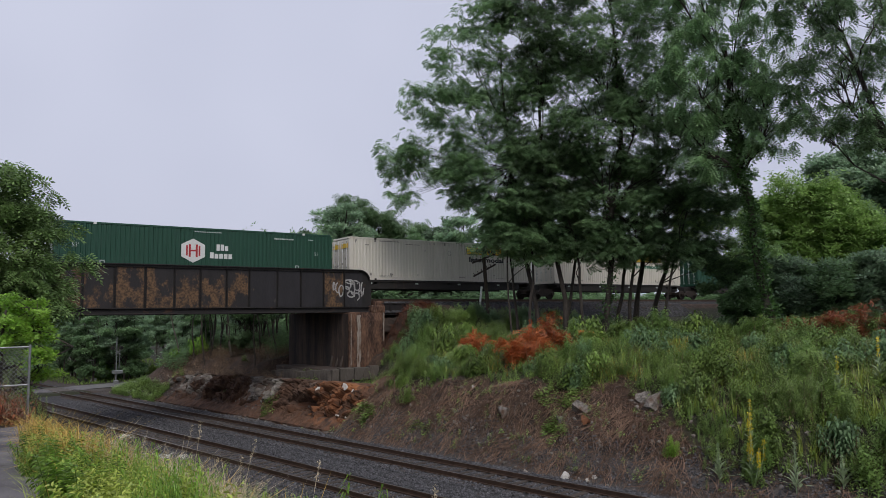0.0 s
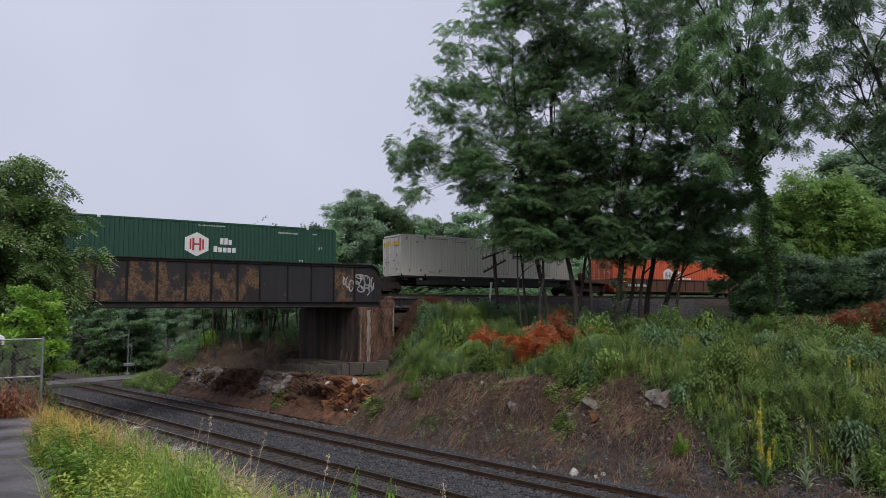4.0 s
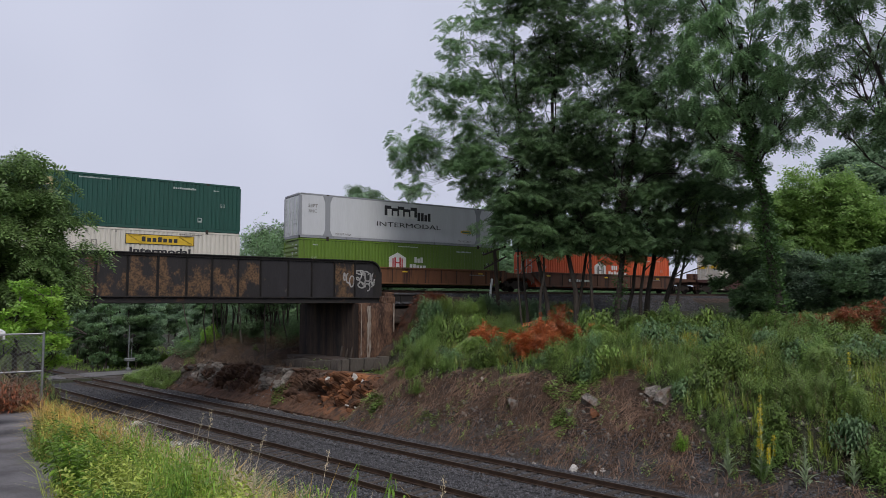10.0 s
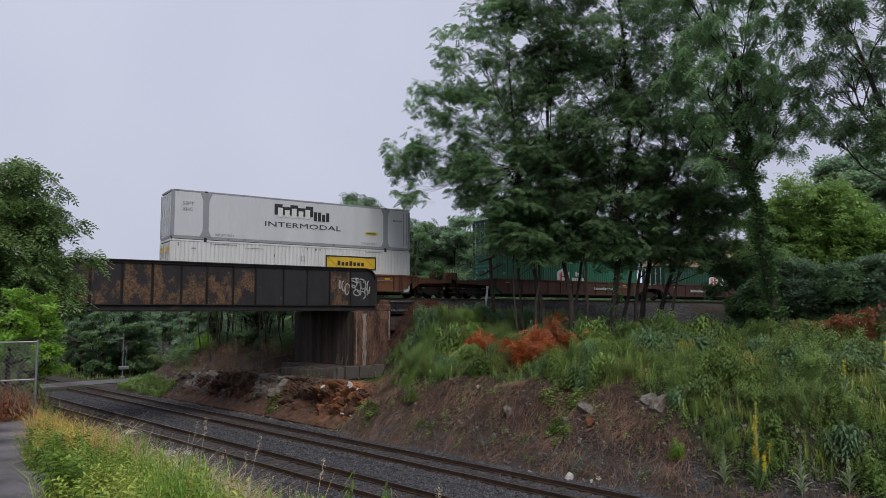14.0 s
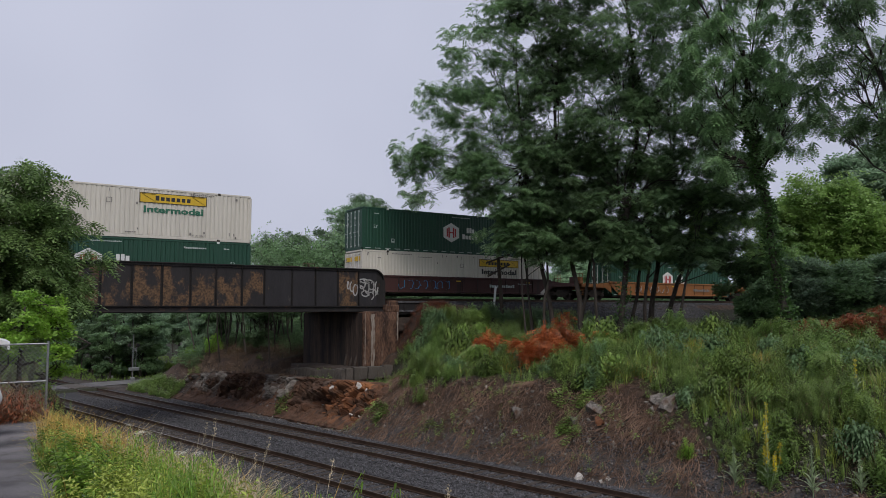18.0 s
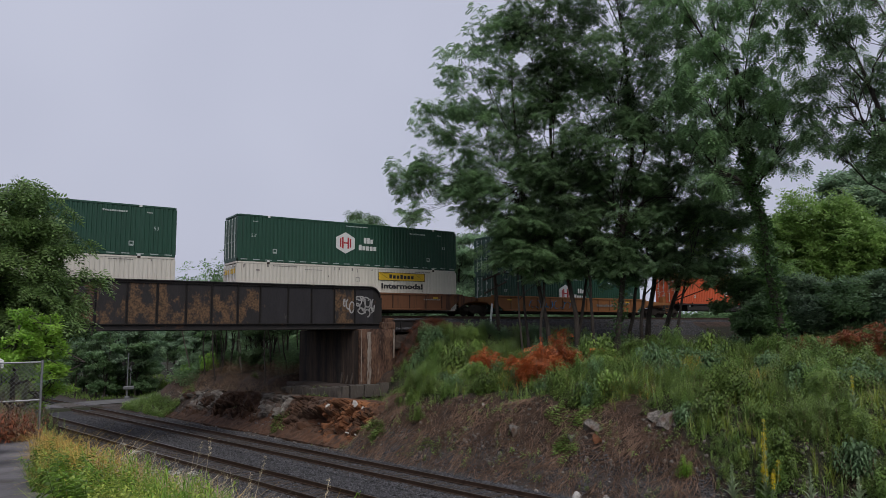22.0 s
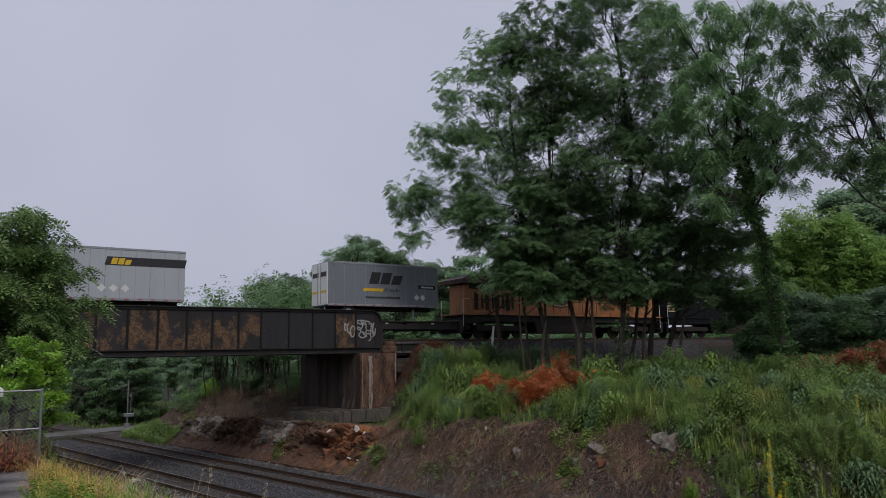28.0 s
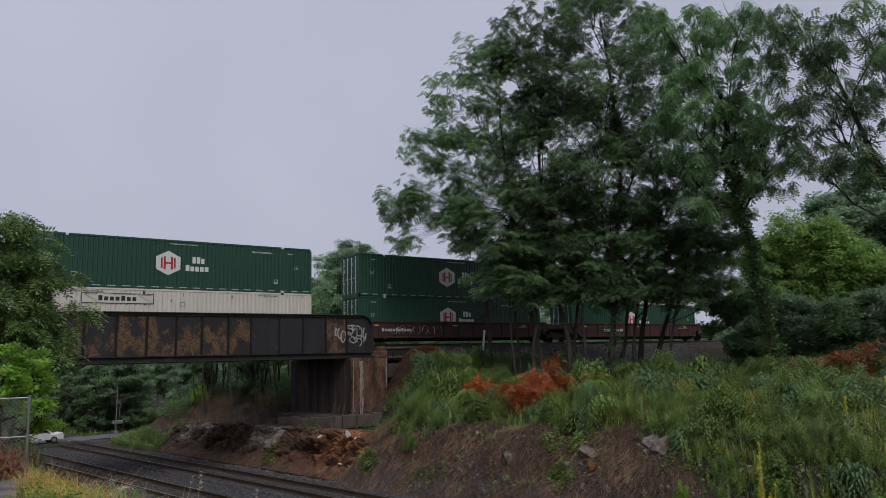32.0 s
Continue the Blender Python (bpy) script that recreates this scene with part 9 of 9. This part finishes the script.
telegraph_pole()
post = thing("marker_post", "leaning white marker post beside the upper track", "post", pose(30.5, -4.2, 6.2, 0, 8, 0))
part("shaft", boxes(((0, 0, 0.75), (0.13, 0.1, 1.9)), bev=0.01), M["white_paint"], post)


def crossing():
    mb = MB()
    vs, fs = [], []
    for k, u in enumerate(np.arange(-10, 62, 1.0)):
        for v in (65.0, 66.8, 68.8):
            x, y = to_xy(u, v + 0.02 * (u - 18))
            z = -0.02 if 14 < u < 23 else 0.0
            vs.append((x, y, max(z, -0.05) + 0.006))
    n = len(vs) // 3
    for i in range(n - 1):
        for j in range(2):
            fs.append((i * 3 + j, (i + 1) * 3 + j, (i + 1) * 3 + j + 1, i * 3 + j + 1))
    mb.add(vs, fs)
    tagged(put("road", mb, shader("pale_road", (0.1, 0.097, 0.096), (0.17, 0.165, 0.16), 0.85, 0, 1.0, 40, 0.2)), "pale grey road over the level crossing", "road", kind="structure")
    c = thing("level_crossing", "concrete panels between the rails at the level crossing", "level crossing")
    for u in (TRACK_N, TRACK_F):
        for off, w in ((0, 1.3), (-1.35, 0.9), (1.35, 0.9)):
            x, y = to_xy(u + off, 66.8)
            part("panel", box(MB(), (0, 0, 0), (w, 3.8, 0.08), 0.01), M["asphalt"] if off else M["stone_wall"], c, m=pose(x, y, -0.045, 0, 0, 10.75))


crossing()


def crossing_signal():
    x, y = 13.0, 28.0
    s = thing("crossing_signal", "white crossing signal mast with a lamp cluster and crossbuck", "signal", pose(x, y, -0.15, 0, 0, 0))
    part("mast", tube(MB(), [(0, 0, 0), (0, 0, 4.4)], [0.06, 0.045], 8), M["galv"], s)
    part("gate_arm", tube(MB(), [(0.22, 0, 1.0), (0.3, 0, 3.6)], [0.035, 0.02], 6), M["galv"], s, "raised gate arm")
    for a in (45, -45):
        part("crossbuck", boxes(((0, -0.1, 0), (0.6, 0.03, 0.1))), M["galv"], s, m=pose(0.1, 0, 3.0, 0, a, 0))
    for dx in (-0.35, 0.35):
        l = part("lamp", tube(MB(), [(dx, -0.25, 3.4), (dx, 0.05, 3.4)], 0.17, 12), M["iron"], s)
        part("lens", tube(MB(), [(dx, -0.27, 3.4), (dx, -0.25, 3.4)], 0.12, 12), M["glass"], l)
    part("gate_mechanism", boxes(((0.1, 0, 1.2), (0.9, 0.4, 0.3)), bev=0.04), M["galv"], s)
    part("base", boxes(((0, 0, 0.2), (0.4, 0.4, 0.5)), bev=0.03), M["galv"], s)
    for px, py, w, h in ((11.3, 43.5, 0.14, 1.3), (11.9, 33.0, 0.5, 0.35)):
        p = thing("marker_post", "small white trackside marker", "post", pose(px, py, -0.15))
        part("board", boxes(((0, 0, h / 2), (w, 0.1, h)), bev=0.01), M["white_paint"], p)


crossing_signal()


def white_car():
    c = thing("car", "small white saloon car driving over the level crossing", "car")
    k = Matrix.Scale(0.8, 4)
    prof = [(0, 0.35), (0.05, 0.75), (0.5, 0.95), (1.1, 1.02), (1.75, 1.42), (2.9, 1.46), (3.6, 1.08), (4.5, 0.98), (4.62, 0.7), (4.6, 0.35)]
    mb = MB()
    plate(mb, [(x, z * (1 if z < 1.03 else 0.72)) for x, z in prof], -0.9, 0.9)
    plate(mb, [(1.1, 1.0), (1.78, 1.4), (2.9, 1.44), (3.6, 1.04)], -0.76, 0.76)
    part("body", mb, M["white_paint"], c, m=k)
    for y in (-0.77, 0.77):
        mb = MB()
        plate(mb, [(1.32, 1.06), (1.85, 1.34), (2.28, 1.37), (2.28, 1.06)], y - 0.012, y + 0.012)
        part("side_window", mb, M["glass"], c, m=k)
        mb = MB()
        plate(mb, [(2.36, 1.06), (2.36, 1.37), (2.85, 1.38), (3.35, 1.08)], y - 0.012, y + 0.012)
        part("side_window", mb, M["glass"], c, m=k)
        for x in (0.85, 3.7):
            w = part("wheel", wheel(0.33, 0.22), M["tyre"], c, m=k @ pose(x, y * 1.08, 0.33))
            part("rim", tube(MB(), [(0, -0.115, 0), (0, 0.115, 0)], 0.2, 12), M["alloy"], w)
    for y in (-0.6, 0.6):
        part("headlight", boxes(((0.06, y, 0.72), (0.08, 0.35, 0.14)), bev=0.02), M["letter_white"], c, m=k)
        part("tail_light", boxes(((4.6, y, 0.8), (0.06, 0.3, 0.14)), bev=0.02), M["letter_red"], c, m=k)
    def at(t):
        x, y = to_xy(21.05 - 4.0 * (t - 31), 65.6)
        return pose(x, y, 0.02, 0, 0, 10.75)
    wait = at(24.0)
    MOVERS.append((c, [(0, wait), (23.9, wait)] + [(t, at(t)) for t in (24.4, 26, 28, 29, 30, 31, 32)]))


white_car()

rng_ties = random.Random(2)
lay_ties(near_track, line_n, 6, 62, 0.0, 100.75, rng_ties)
lay_ties(far_track, line_f, 6, 62, 0.0, 100.75, rng_ties)
lay_ties(upper_track, line_up, 23.2, 60, UPPER, 0, rng_ties)


def motions():
    """The train rolls west at a nearly even pace; a car drives over the crossing at the end."""
    def run(t):
        return 18.45 * t + 0.009 * t * t
    for ob, s, y, z in ROLLING:
        walk(ob, [(t, pose(s - run(t), y, z)) for t in (0, 8, 16, 24, 32)])
    for ob, rows in MOVERS:
        walk(ob, rows)


motions()
